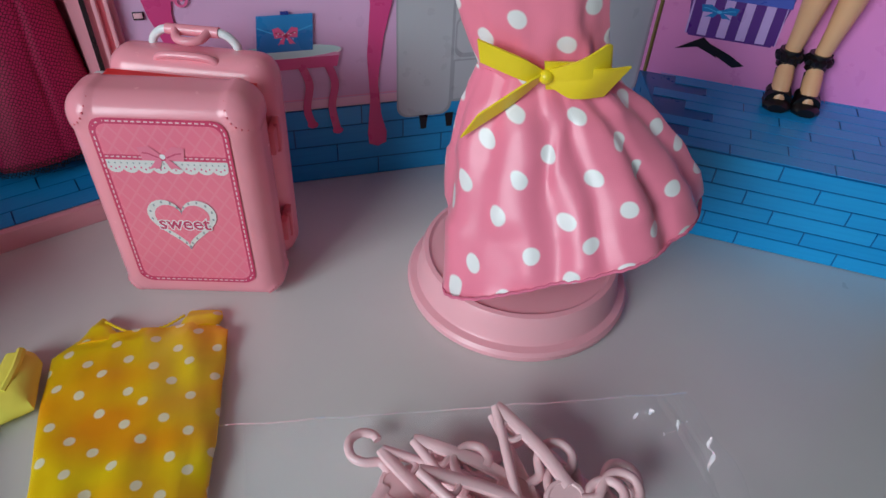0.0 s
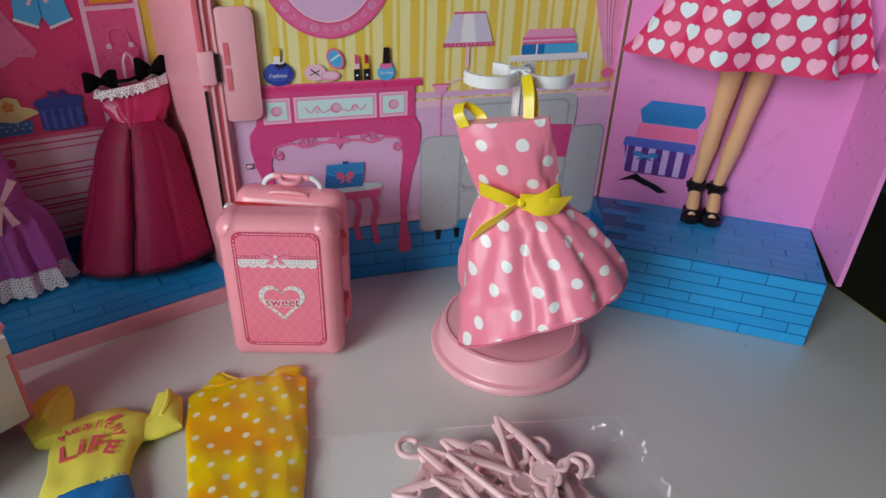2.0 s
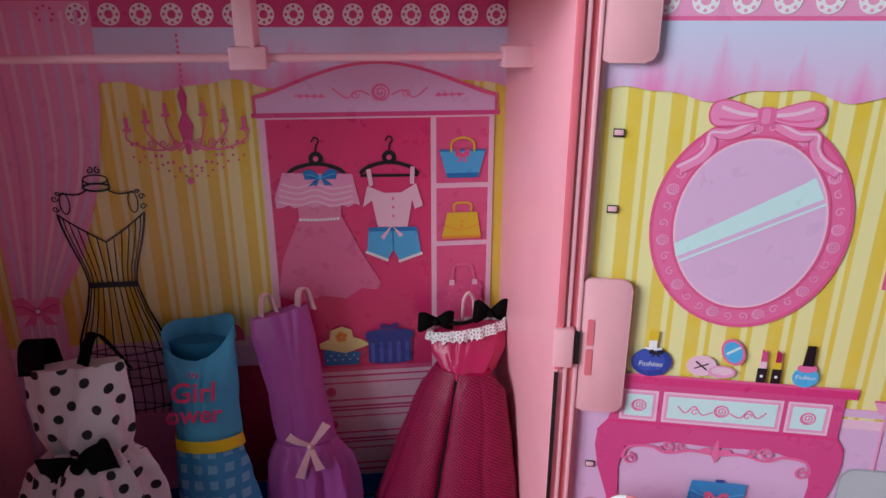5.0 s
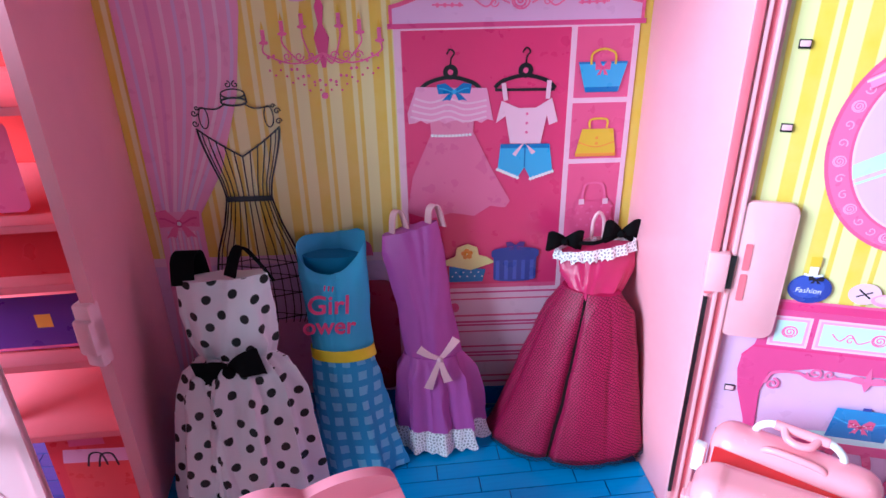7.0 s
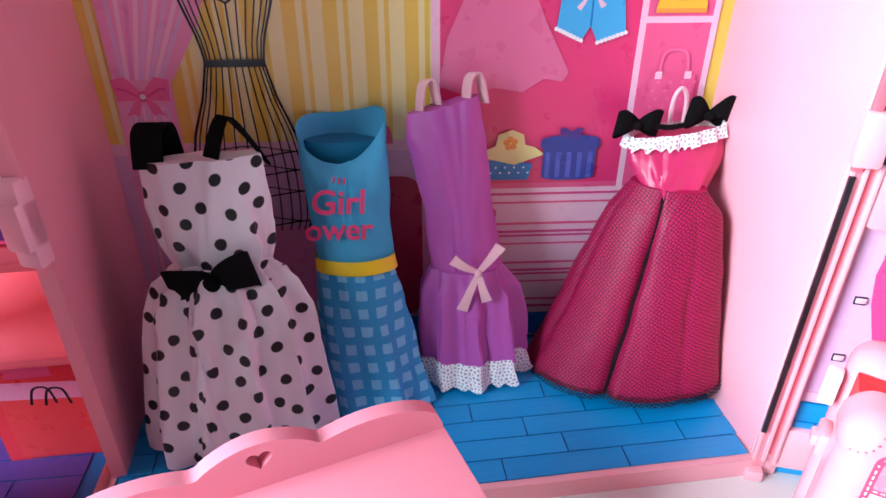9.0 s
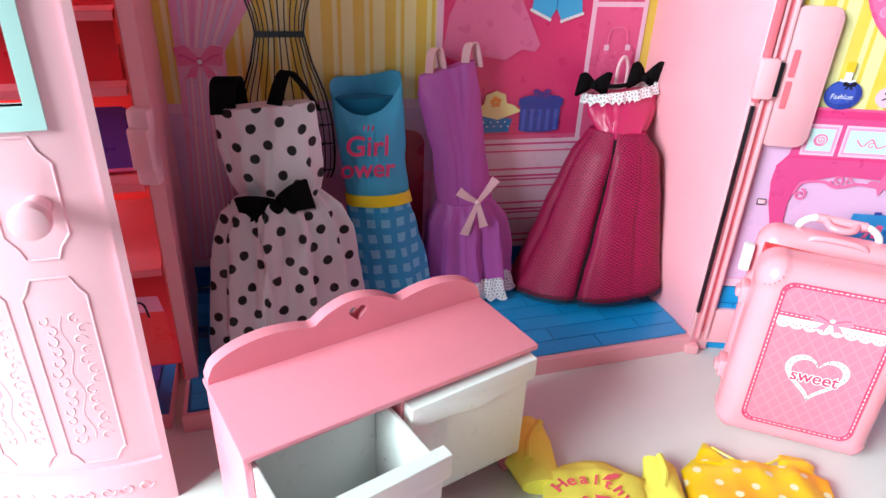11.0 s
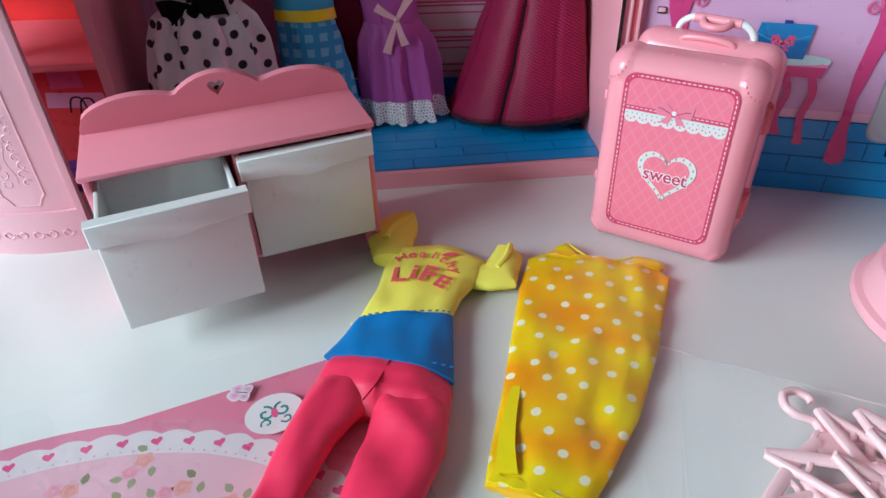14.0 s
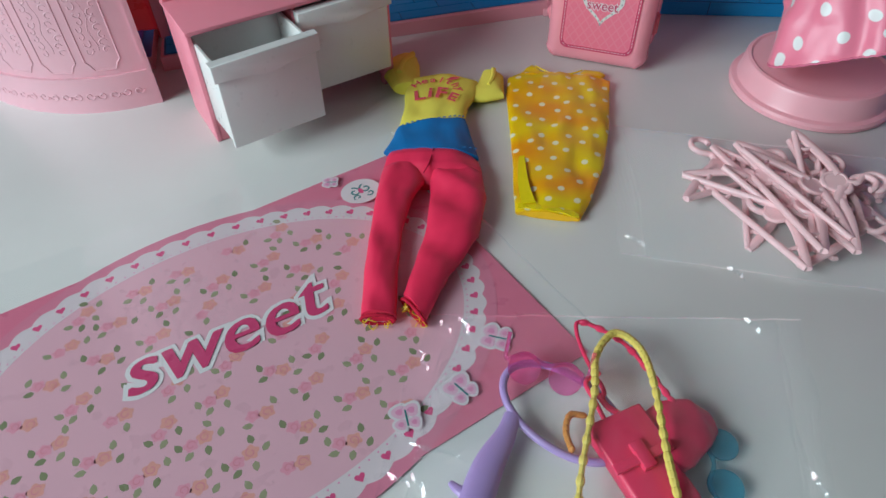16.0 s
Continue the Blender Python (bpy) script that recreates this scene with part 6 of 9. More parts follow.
def tube_cloth(rows, p, seg=96, flip=False):
    """Loft rows of (centre, half width, half depth, amp, count, phase) across direction p; UV runs down the cloth."""
    p = Vector(p).normalized()
    q = Vector((p.y, -p.x, 0))
    out = []
    fine = []
    for r0, r1 in zip(rows, rows[1:]):
        for i in range(5):
            f = i / 5
            fine.append([Vector(r0[0]).lerp(Vector(r1[0]), f)] + [r0[k] + (r1[k] - r0[k]) * f for k in (1, 2, 3)] + [r1[4], r0[5] + (r1[5] - r0[5]) * f] + [(r0[6] if len(r0) > 6 else 0) * (1 - f) + (r1[6] if len(r1) > 6 else 0) * f, (r0[7] if len(r0) > 7 else 0) * (1 - f) + (r1[7] if len(r1) > 7 else 0) * f])
    r = rows[-1]
    fine.append([Vector(r[0]), r[1], r[2], r[3], r[4], r[5], r[6] if len(r) > 6 else 0, r[7] if len(r) > 7 else 0])
    for c, w, d, amp, count, phase, tilt, drop in fine:
        out.append((c, p * w + Vector((0, 0, tilt)), q * d - Vector((0, 0, drop)), folds(amp, count, phase, 0.35 if count > 4 else 0.12)))
    return out


def crush(bm, amount, across=3.0, along=10.0, seed=0.0, top=None):
    """Long sharp creases that run down a standing garment."""
    for v in bm.verts:
        out = Vector((v.co.x, v.co.y + 0.012, 0))
        if out.length < 1e-5:
            continue
        a = math.atan2(out.y, out.x)
        q = Vector((math.cos(a) * across, math.sin(a) * across, v.co.z * along + seed))
        q = Euler((0.5, 0.8, 0.3)).to_matrix() @ q
        q += Vector((noise.noise(q * 0.9 + Vector((5.2, 1.3, 0.7))), noise.noise(q * 0.9 + Vector((2.7, 8.1, 3.3))), 0)) * 0.6
        k = 0.35 - math.sqrt(noise.noise(q) ** 2 + 0.004) * 1.6 + 0.2 * noise.noise(q * 2.1)
        if top is not None:
            k *= min(1.0, max(0.0, (top - v.co.z) / 0.02))
        v.co += out.normalized() * k * amount


def cloth_part(name, rows, p, mat, parent, label="", close=True, seg=96, crease=0.0):
    b = bmesh.new()
    loft(b, tube_cloth(rows, p), seg, close=close)
    if crease:
        crush(b, crease, seed=len(name) + rows[0][1] * 900)
    # small creases
    for v in b.verts:
        k = noise.noise(v.co * 160) * 0.0005 + noise.noise(v.co * 60) * 0.0008
        v.co += Vector((k, -abs(k) * 0.5, k * 0.4))
    return part(name, b, mat, parent, label)


def soft_bow(parent, at, u, up, w, h, mat, name="bow", tails=0.0, label=""):
    """A tied ribbon bow: two loops, a knot and two tails."""
    u, up = Vector(u).normalized(), Vector(up).normalized()
    n = u.cross(up).normalized()
    at = Vector(at)
    b = bmesh.new()
    for s in (-1, 1):
        loop = [at, at + u * s * w * 0.25 + n * h * 0.25 + up * h * 0.18, at + u * s * w * 0.5 + n * h * 0.12 + up * h * 0.15, at + u * s * w * 0.48 - n * h * 0.02, at + u * s * w * 0.22 + up * h * 0.02, at]
        pts = smooth_line(loop, 6)
        k = len(pts)
        ribbon(b, pts, up, [h * (0.35 + 0.65 * math.sin(math.pi * i / (k - 1)) ** 0.6) for i in range(k)])
        if tails:
            pts = smooth_line([at, at + u * s * w * 0.12 - up * tails * 0.4 + n * h * 0.15, at + u * s * w * 0.22 - up * tails * (1.0 if s < 0 else 0.8) + n * h * 0.05], 6)
            ribbon(b, pts, [u * 0.9 + up * 0.2 * s] * len(pts), h * 0.62)
    bm_k = bmesh.ops.create_uvsphere(b, u_segments=14, v_segments=10, radius=h * 0.24, matrix=Matrix.Translation(at + n * h * 0.1))
    return part(name, b, mat, parent, label)


BACKP = (0.9636, 0.2672, 0)


def build_closet_dresses():
    up = (0, 0, 1)
    # white dress with black dots
    t = thing("polka_dot_dress", pose(-0.330, 0.275, FLOOR_Z), "white doll dress with black dots and a black bow", "doll dress", "dresses in the closet")
    o = Vector((-0.330, 0.275, FLOOR_Z))
    c = lambda x, y, z: (x - o.x, y - o.y, z - o.z)
    cloth_part("bodice", [(c(-0.3345, 0.3010, 0.1500), 0.0255, 0.006, 0.03, 7, 0.0, 0.0015), (c(-0.3335, 0.2990, 0.131), 0.0270, 0.012, 0.03, 7, 0.4, 0.001), (c(-0.3300, 0.2950, 0.113), 0.0245, 0.012, 0.05, 9, 0.7), (c(-0.3280, 0.2925, 0.1035), 0.0205, 0.010, 0.06, 11, 1.0)], BACKP, POLKA, t, seg=140, crease=0.0024)
    cloth_part("skirt", [(c(-0.3275, 0.2920, 0.1055), 0.0195, 0.0100, 0.06, 11, 0.5), (c(-0.3275, 0.2890, 0.097), 0.0285, 0.0165, 0.11, 11, 0.6), (c(-0.3272, 0.2870, 0.085), 0.0335, 0.0195, 0.11, 11, 0.7), (c(-0.3262, 0.2830, 0.062), 0.0372, 0.0215, 0.10, 11, 0.8), (c(-0.3250, 0.2790, 0.038), 0.0402, 0.0235, 0.09, 11, 0.95), (c(-0.3235, 0.2765, 0.0135), 0.0425, 0.0255, 0.09, 11, 1.1)], BACKP, POLKA, t, seg=200, crease=0.0022)
    for x, y, top in ((-0.3540, 0.2960, 0.164), (-0.3215, 0.3045, 0.166)):
        b = bmesh.new()
        base = Vector(c(x, y, 0.146))
        e = Vector(BACKP)
        w = 0.0065
        if x < -0.34:
            ribbon(b, smooth_line([base + Vector((0, -0.004, 0)), base + Vector((0, 0, 0.0150)), base + Vector((0.002, 0.006, 0.0165)), base + Vector((0.003, 0.008, 0))], 5), e, w * 2)
        else:
            ribbon(b, smooth_line([base - e * 0.009 + Vector((0, -0.003, 0)), base - e * 0.004 + Vector((0, 0, 0.017)), base + Vector((0, 0.001, 0.021)), base + e * 0.008 + Vector((0, 0, 0.012)), base + e * 0.015], 5), [Vector((0.9, -0.3, 0.2 - 0.02 * i)) for i in range(30)], [0.0105 - 0.0004 * i for i in range(30)])
        part("strap", b, BLACK, t, "black shoulder strap")
    soft_bow(t, c(-0.3260, 0.2800, 0.1010), (0.93, 0.26, 0.24), (-0.24, 0, 0.97), 0.037, 0.0175, BLACK, label="black velvet bow")

    # blue dress
    o = Vector((-0.279, 0.325, FLOOR_Z))
    t = thing("blue_dress", pose(*o), "sky blue doll dress with checked skirt and yellow belt", "doll dress", "dresses in the closet")
    lo = cloth_part("bodice", [(c(-0.2890, 0.3500, 0.1470), 0.0215, 0.0115, 0.02, 3, 0.4, 0.002, 0.0090), (c(-0.2865, 0.3450, 0.1330), 0.0215, 0.0105, 0.02, 3, 0.3, 0.0, 0.002), (c(-0.2835, 0.3385, 0.110), 0.0195, 0.009, 0.02, 5, 0.5), (c(-0.2795, 0.3320, 0.0890), 0.0190, 0.0085, 0.02, 5, 0.5)], BACKP, BLUEC, t, close=False, crease=0.0015)
    for v in lo.data.vertices:
        side = (Vector((v.co.x + 0.010, v.co.y - 0.022, 0)).dot(Vector(BACKP)) / 0.0215)
        v.co.z += min(1.0, max(0.0, (v.co.z - 0.105) / 0.02)) * (0.0095 * min(1.0, side * side) - 0.0030)
    # plug in the neck, darker blue to paint the shade inside the dress
    b = bmesh.new()
    loft(b, tube_cloth([(c(-0.2890, 0.3525, 0.1430), 0.0195, 0.0075, 0.02, 3, 0.4), (c(-0.288, 0.350, 0.1300), 0.0180, 0.0060, 0.02, 3, 0.4)], BACKP), 60)
    part("neck_lining", b, cloth("shaded_blue", "#2C86B4", 0.9), t, "neck opening with its shade put in as darker blue")
    cloth_part("skirt", [(c(-0.2795, 0.3315, 0.0900), 0.0187, 0.0085, 0.02, 5, 0.5), (c(-0.2760, 0.3250, 0.0650), 0.0220, 0.0120, 0.03, 5, 0.8), (c(-0.2705, 0.3180, 0.0380), 0.0250, 0.0140, 0.05, 6, 1.0), (c(-0.2650, 0.3120, 0.0135), 0.0265, 0.0150, 0.09, 6, 1.3)], BACKP, GING, t, "printed check skirt", crease=0.0020)
    b = bmesh.new()
    loft(b, tube_cloth([(c(-0.2796, 0.3312, 0.0915), 0.0196, 0.0094, 0.01, 5, 0.5), (c(-0.2782, 0.3295, 0.0850), 0.0202, 0.0100, 0.01, 5, 0.5)], BACKP), 60, close=False)
    part("belt", b, YRIB, t, "yellow ribbon belt")
    RASP = cloth("raspberry_print", "#EA4A80", 0.8)
    for text, x, z, size in (("Girl", 0.0, 0.1195, 0.0165), ("ower", 0.0005, 0.1070, 0.0150)):
        b = moved(words(text, size, 0.0, 0.0003), frame_matrix(c(-0.2845 + x, 0.3282 + (z - 0.1195) * 0.28, z), Vector(BACKP), (0, 0.27, 0.963), (0.2672, -0.9636, 0.2)))
        part("lettering", b, RASP, t, "raspberry lettering")
    b = bmesh.new()
    for k in range(3):
        tube(b, [c(-0.2870 + 0.0026 * k, 0.3300, 0.1290), c(-0.2870 + 0.0026 * k + 0.0004, 0.3305, 0.1320)], 0.0005, 6)
    part("crown_mark", b, RASP, t)

    # purple dress
    o = Vector((-0.224, 0.348, FLOOR_Z))
    t = thing("purple_dress", pose(*o), "purple doll dress with blush bow and white lace hem", "doll dress", "dresses in the closet")
    cloth_part("bodice", [(c(-0.2420, 0.3620, 0.1600), 0.0165, 0.005, 0.02, 3, 0.1, 0.0045), (c(-0.2395, 0.3595, 0.145), 0.0190, 0.009, 0.03, 3, 0.2), (c(-0.2320, 0.3550, 0.110), 0.0172, 0.010, 0.03, 4, 0.5), (c(-0.2270, 0.3520, 0.0790), 0.0180, 0.0105, 0.03, 5, 0.7)], BACKP, PURP, t, crease=0.0022)
    cloth_part("flounce", [(c(-0.2268, 0.3515, 0.0800), 0.0184, 0.0110, 0.04, 9, 0.7), (c(-0.2255, 0.3495, 0.068), 0.0235, 0.0140, 0.11, 9, 0.75), (c(-0.2245, 0.3485, 0.050), 0.0258, 0.0150, 0.12, 9, 0.82), (c(-0.2230, 0.3465, 0.0280), 0.0272, 0.0160, 0.12, 9, 0.9)], BACKP, PURP, t, crease=0.0015)
    lace_edge = cloth_part("lace_hem", [(c(-0.2232, 0.3465, 0.0300), 0.0272, 0.0162, 0.09, 9, 0.9), (c(-0.2228, 0.3455, 0.0215), 0.0285, 0.0172, 0.10, 9, 0.95), (c(-0.2225, 0.3450, 0.0140), 0.0295, 0.0180, 0.12, 9, 1.0)], BACKP, LACEM, t, "white lace hem", close=False, seg=180)
    for v in lace_edge.data.vertices:
        if v.co.z < 0.006:
            v.co.z += 0.0042 * (1 - abs(math.sin(13 * math.atan2(v.co.y * 1.7, v.co.x)))) * (0.006 - v.co.z) / 0.006
    for x in (-0.2520, -0.2310):
        b = bmesh.new()
        base = Vector(c(x, 0.3585 + (x + 0.252) * 0.27, 0.1600 if x > -0.24 else 0.1570))
        ribbon(b, smooth_line([base, base + Vector((0.001, 0.001, 0.0120)), base + Vector((0.005, 0.003, 0.0135)), base + Vector((0.0085, 0.004, 0.0))], 6), (0.75, -0.6, 0.2), 0.0062)
        part("strap", b, BLSH, t, "blush ribbon strap")
    at = Vector(c(-0.2180, 0.3365, 0.0850))
    b = bmesh.new()
    e = Vector(BACKP)
    for s, dx, dz in ((-1, -0.0125, 0.0085), (1, 0.0105, 0.0155), (-1, -0.0075, -0.0215), (1, 0.0050, -0.0165)):
        pts = smooth_line([at, at + e * dx * 0.5 + Vector((0, -0.002, dz * 0.5)), at + e * dx + Vector((0, -0.0015, dz))], 5)
        ribbon(b, pts, [(e * (-dz) + Vector((0, 0, dx))).normalized()] * len(pts), [0.0022 + 0.0035 * i / (len(pts) - 1) for i in range(len(pts))])
    bmesh.ops.create_uvsphere(b, u_segments=10, v_segments=8, radius=0.0019, matrix=Matrix.Translation(at + Vector((0, -0.001, 0))))
    part("bow", b, BLSH, t, "blush ribbon bow")

    # crimson gown
    o = Vector((-0.136, 0.365, FLOOR_Z))
    t = thing("crimson_gown", pose(*o), "long crimson doll gown under dark net with lace and black bows", "doll dress", "dresses in the closet")
    e = Vector((0.985, -0.17, 0)).normalized()
    cloth_part("bodice", [(c(-0.1310, 0.3905, 0.1435), 0.0235, 0.008, 0.03, 5, 0.2, 0.0030), (c(-0.1300, 0.3860, 0.132), 0.0225, 0.012, 0.04, 5, 0.4, 0.001), (c(-0.1290, 0.3775, 0.1200), 0.0140, 0.0115, 0.07, 7, 0.6), (c(-0.1285, 0.3740, 0.1130), 0.0110, 0.0110, 0.07, 7, 0.6)], BACKP, PSAT, t, "hot pink satin bodice", crease=0.0026)

    def pleat(k):
        """One deep fold down the front, broad gathers beside it."""
        def bump_at(a, at, wide):
            return math.exp(-(((a - at + math.pi) % (2 * math.pi) - math.pi) / wide) ** 2)
        return lambda a: k * (-0.24 * bump_at(a, 1.62, 0.06) - 0.05 * bump_at(a, 1.62, 0.20) + 0.03 * bump_at(a, 1.30, 0.25) + 0.04 * bump_at(a, 1.95, 0.25) - 0.08 * bump_at(a, 2.62, 0.09) - 0.06 * bump_at(a, 0.85, 0.07) + 0.02 * math.sin(5 * a + 0.4))

    q = Vector((e.y, -e.x, 0))
    keys = ((Vector(c(-0.1315, 0.3765, 0.1235)), 0.0180, 0.0100, 0.0, 0.25), (Vector(c(-0.1320, 0.3740, 0.1110)), 0.0270, 0.0160, 0.001, 0.55), (Vector(c(-0.1350, 0.3705, 0.0820)), 0.0355, 0.0205, 0.003, 0.85),
            (Vector(c(-0.1385, 0.3675, 0.0500)), 0.0435, 0.0255, 0.004, 0.75), (Vector(c(-0.1425, 0.3640, 0.0190)), 0.0525, 0.0310, 0.006, 0.45))
    rows = []
    for a, d in zip(keys, keys[1:]):
        for i in range(6):
            f = i / 6
            rows.append((a[0].lerp(d[0], f), e * (a[1] + (d[1] - a[1]) * f) + Vector((0, 0, a[3] + (d[3] - a[3]) * f)), q * (a[2] + (d[2] - a[2]) * f), pleat(a[4] + (d[4] - a[4]) * f)))
    rows.append((keys[-1][0], e * keys[-1][1] + Vector((0, 0, keys[-1][3])), q * keys[-1][2], pleat(keys[-1][4])))
    b = bmesh.new()
    loft(b, rows, 200)
    crush(b, 0.0010, 1.6, 5.0, 3.0)
    for v in b.verts:
        k = noise.noise(v.co * 150) * 0.0004 + noise.noise(v.co * 55) * 0.0009
        v.co += Vector((k, -abs(k) * 0.5, k * 0.3))
    part("net_skirt", b, NETM, t, "crimson satin under dark net")
    b = bmesh.new()
    last = rows[-1]
    loft(b, [(last[0] + Vector((0, 0, 0.0035)), last[1] * 1.012, last[2] * 1.02, last[3]), (last[0] + Vector((0, 0, -0.0025)), last[1] * 1.03, last[2] * 1.05, last[3])], 200, close=False)
    for v in b.verts:
        v.co.z += 0.0012 * noise.noise(v.co * 300)
        v.co.z = max(v.co.z, 0.0006)
    part("net_hem", b, NETB, t, "loose black net edge")
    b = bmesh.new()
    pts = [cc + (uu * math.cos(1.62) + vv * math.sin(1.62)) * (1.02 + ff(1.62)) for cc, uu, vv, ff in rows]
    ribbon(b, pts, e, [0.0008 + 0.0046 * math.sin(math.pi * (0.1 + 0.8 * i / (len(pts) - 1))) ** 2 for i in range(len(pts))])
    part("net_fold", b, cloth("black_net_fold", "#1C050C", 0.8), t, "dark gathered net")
    collar = cloth_part("lace_collar", [(c(-0.1312, 0.3900, 0.1470), 0.0245, 0.0090, 0.04, 11, 0.3, 0.0034), (c(-0.1312, 0.3890, 0.1412), 0.0255, 0.0118, 0.06, 15, 0.5, 0.0034)], BACKP, LACEM, t, "white lace collar", close=False, seg=160)
    for v in collar.data.vertices:
        if v.co.z < 0.1300:
            v.co.z += 0.0012 * math.sin(22 * math.atan2(v.co.y - 0.024, v.co.x - 0.005))
    w = Vector(BACKP)
    for x, z, tip in ((-0.1500, 0.1490, 0.001), (-0.1170, 0.1530, 0.003)):
        b = bmesh.new()
        q = Vector(c(x, 0.3865 + (x + 0.149) * 0.277, z))
        for s in (-1, 1):
            pts = smooth_line([q, q + w * s * 0.006 + Vector((0, -0.005, 0.002 + tip)), q + w * s * 0.0105 + Vector((0, -0.003, tip)), q + w * s * 0.0085 + Vector((0, 0, -0.002)), q], 6)
            n = len(pts)
            ribbon(b, pts, (0.1, -0.2, 1), [0.0045 + 0.0095 * math.sin(math.pi * i / (n - 1)) for i in range(n)])
        bmesh.ops.create_uvsphere(b, u_segments=12, v_segments=8, radius=0.0026, matrix=Matrix.Translation(q + Vector((0, -0.002, 0))))
        part("shoulder_bow", b, BLACK, t, "black velvet shoulder bow")
    b = bmesh.new()
    ribbon(b, smooth_line([c(-0.150, 0.3860, 0.1490), c(-0.133, 0.3850, 0.1490), c(-0.1170, 0.3950, 0.1525)], 5), (0, 0, 1), 0.0024)
    part("strap", b, BLACK, t)
    b = bmesh.new()
    tube(b, smooth_line([c(-0.1345, 0.3935, 0.1480), c(-0.1340, 0.3945, 0.1600), c(-0.1310, 0.3955, 0.1650), c(-0.1280, 0.3965, 0.1600), c(-0.1275, 0.3960, 0.1480)], 6), 0.0011, 8)
    part("neck_loop", b, BLSH, t, "thin pink neck loop")


build_closet_dresses()


def build_dress_stand():
    o = Vector((0.1022, 0.2128, 0))
    t = thing("dress_stand", pose(*o), "round pink plastic stand with a white hook arm", "dress stand")
    b = bmesh.new()
    lathe(b, [(0.0520, 0.0), (0.0540, 0.0012), (0.0545, 0.0040), (0.0532, 0.0058), (0.0500, 0.0066), (0.0490, 0.0080), (0.0478, 0.0190), (0.0466, 0.0210), (0.0445, 0.0216), (0.0432, 0.0206), (0.0428, 0.0206), (0.0395, 0.0210), (0.0050, 0.0210)], 96)
    part("base", b, PINK, t)
    b = bmesh.new()
    post = Vector((0.0985, 0.2290, 0)) - o
    tube(b, [post + Vector((0, 0, 0.020)), post + Vector((0, 0, 0.184))], 0.0042, 14, flat=0.55)
    part("post", b, WHITE, t, "white upright")
    b = bmesh.new()
    e = Vector((0.985, -0.17, 0))
    f = Vector((0.17, 0.985, 0))
    top = post + Vector((0, 0, 0.1860))
    for s in (-1, 1):
        arc = []
        for k in range(22):
            a = radians(-75 + 250 * k / 21)
            q = top + e * s * 0.0165 + (e * s * -math.cos(a) * 0.0150 + f * -math.sin(a) * 0.0150)
            arc.append(q)
        k = bmesh.new()
        ribbon(k, arc, (0, 0, 1), 0.0068, thick=0.0011)
        part("hook_arm", k, WHITE, t, "curved white hook")
    ribbon(b, [top - e * 0.006, top, top + e * 0.006], (0, 0, 1), 0.0080, thick=0.0030)
    part("hook_hub", b, WHITE, t)

    d = thing("pink_satin_dress", pose(0.100, 0.200, 0.02), "pink satin doll dress with white dots and yellow bow", "doll dress")
    od = Vector((0.100, 0.200, 0.02))
    c = lambda x, y, z: (x - od.x, y - od.y, z - od.z)
    p = (0.930, -0.367, 0)
    cloth_part("bodice", [(c(0.0805, 0.2045, 0.1690), 0.0255, 0.0050, 0.03, 3, 0.2, 0.0035), (c(0.0835, 0.2030, 0.155), 0.0260, 0.0100, 0.03, 4, 0.4, 0.002), (c(0.0900, 0.2030, 0.1340), 0.0245, 0.0120, 0.04, 7, 0.6, 0.001), (c(0.0940, 0.2030, 0.1200), 0.0235, 0.0125, 0.06, 9, 0.9)], p, SATIN, d, crease=0.0008)
    def gathered(rows):
        """Skirt rows that end in one outward corner of the hem."""
        out = []
        lofted = tube_cloth(rows, p)
        for i, (cc, uu, vv, ff) in enumerate(lofted):
            f = i / (len(lofted) - 1)
            k = f ** 1.6
            depth = (0.40 + 0.45 * f) * (1 - 0.75 * f * f)

            def shape(a, ff=ff, k=k, f=f, depth=depth):
                near = lambda at, wide: math.exp(-(((a - at + math.pi) % (2 * math.pi) - math.pi) / wide) ** 2)
                r = 0.35 * ff(a) + 0.22 * k * near(2.4, 0.38)
                for at, wide, deep in ((0.30, 0.16, 0.13), (0.88, 0.11, 0.17), (1.38, 0.08, 0.12), (1.72, 0.12, 0.18), (2.30, 0.15, 0.13), (2.85, 0.14, 0.08)):
                    spread = at + (at - 1.7) * 0.22 * (f - 0.4)
                    r += depth * (0.4 * deep * near(spread + 0.17, wide * 1.5) - deep * near(spread, wide))
                return r

            out.append((cc, uu, vv, shape))
        return out

    skirt_rows = [(c(0.0940, 0.2030, 0.1210), 0.0240, 0.0130, 0.05, 9, 0.9), (c(0.0985, 0.1995, 0.1100), 0.0340, 0.0215, 0.08, 9, 1.0, 0.002), (c(0.1030, 0.1940, 0.0920), 0.0435, 0.0300, 0.08, 7, 1.15, 0.007, -0.002), (c(0.1060, 0.1890, 0.0740), 0.0490, 0.0370, 0.07, 6, 1.3, 0.013, -0.005), (c(0.1080, 0.1850, 0.0580), 0.0495, 0.0420, 0.06, 5, 1.5, 0.020, -0.009), (c(0.1080, 0.1840, 0.0540), 0.0485, 0.0420, 0.06, 5, 1.5, 0.022, -0.010)]
    b = bmesh.new()
    loft(b, gathered(skirt_rows), 220)
    crush(b, 0.0012, 1.8, 6.0, 4.0)
    for v in b.verts:
        k = noise.noise(v.co * 150) * 0.0005 + noise.noise(Vector((v.co.x * 70, v.co.y * 70, v.co.z * 25))) * 0.0016
        v.co += Vector((k, -abs(k) * 0.5, k * 0.3))
    part("skirt", b, SATIN, d, "gathered pink satin skirt")
    e = Vector(p).normalized()
    at = Vector(c(0.0885, 0.1875, 0.1255))
    b = bmesh.new()
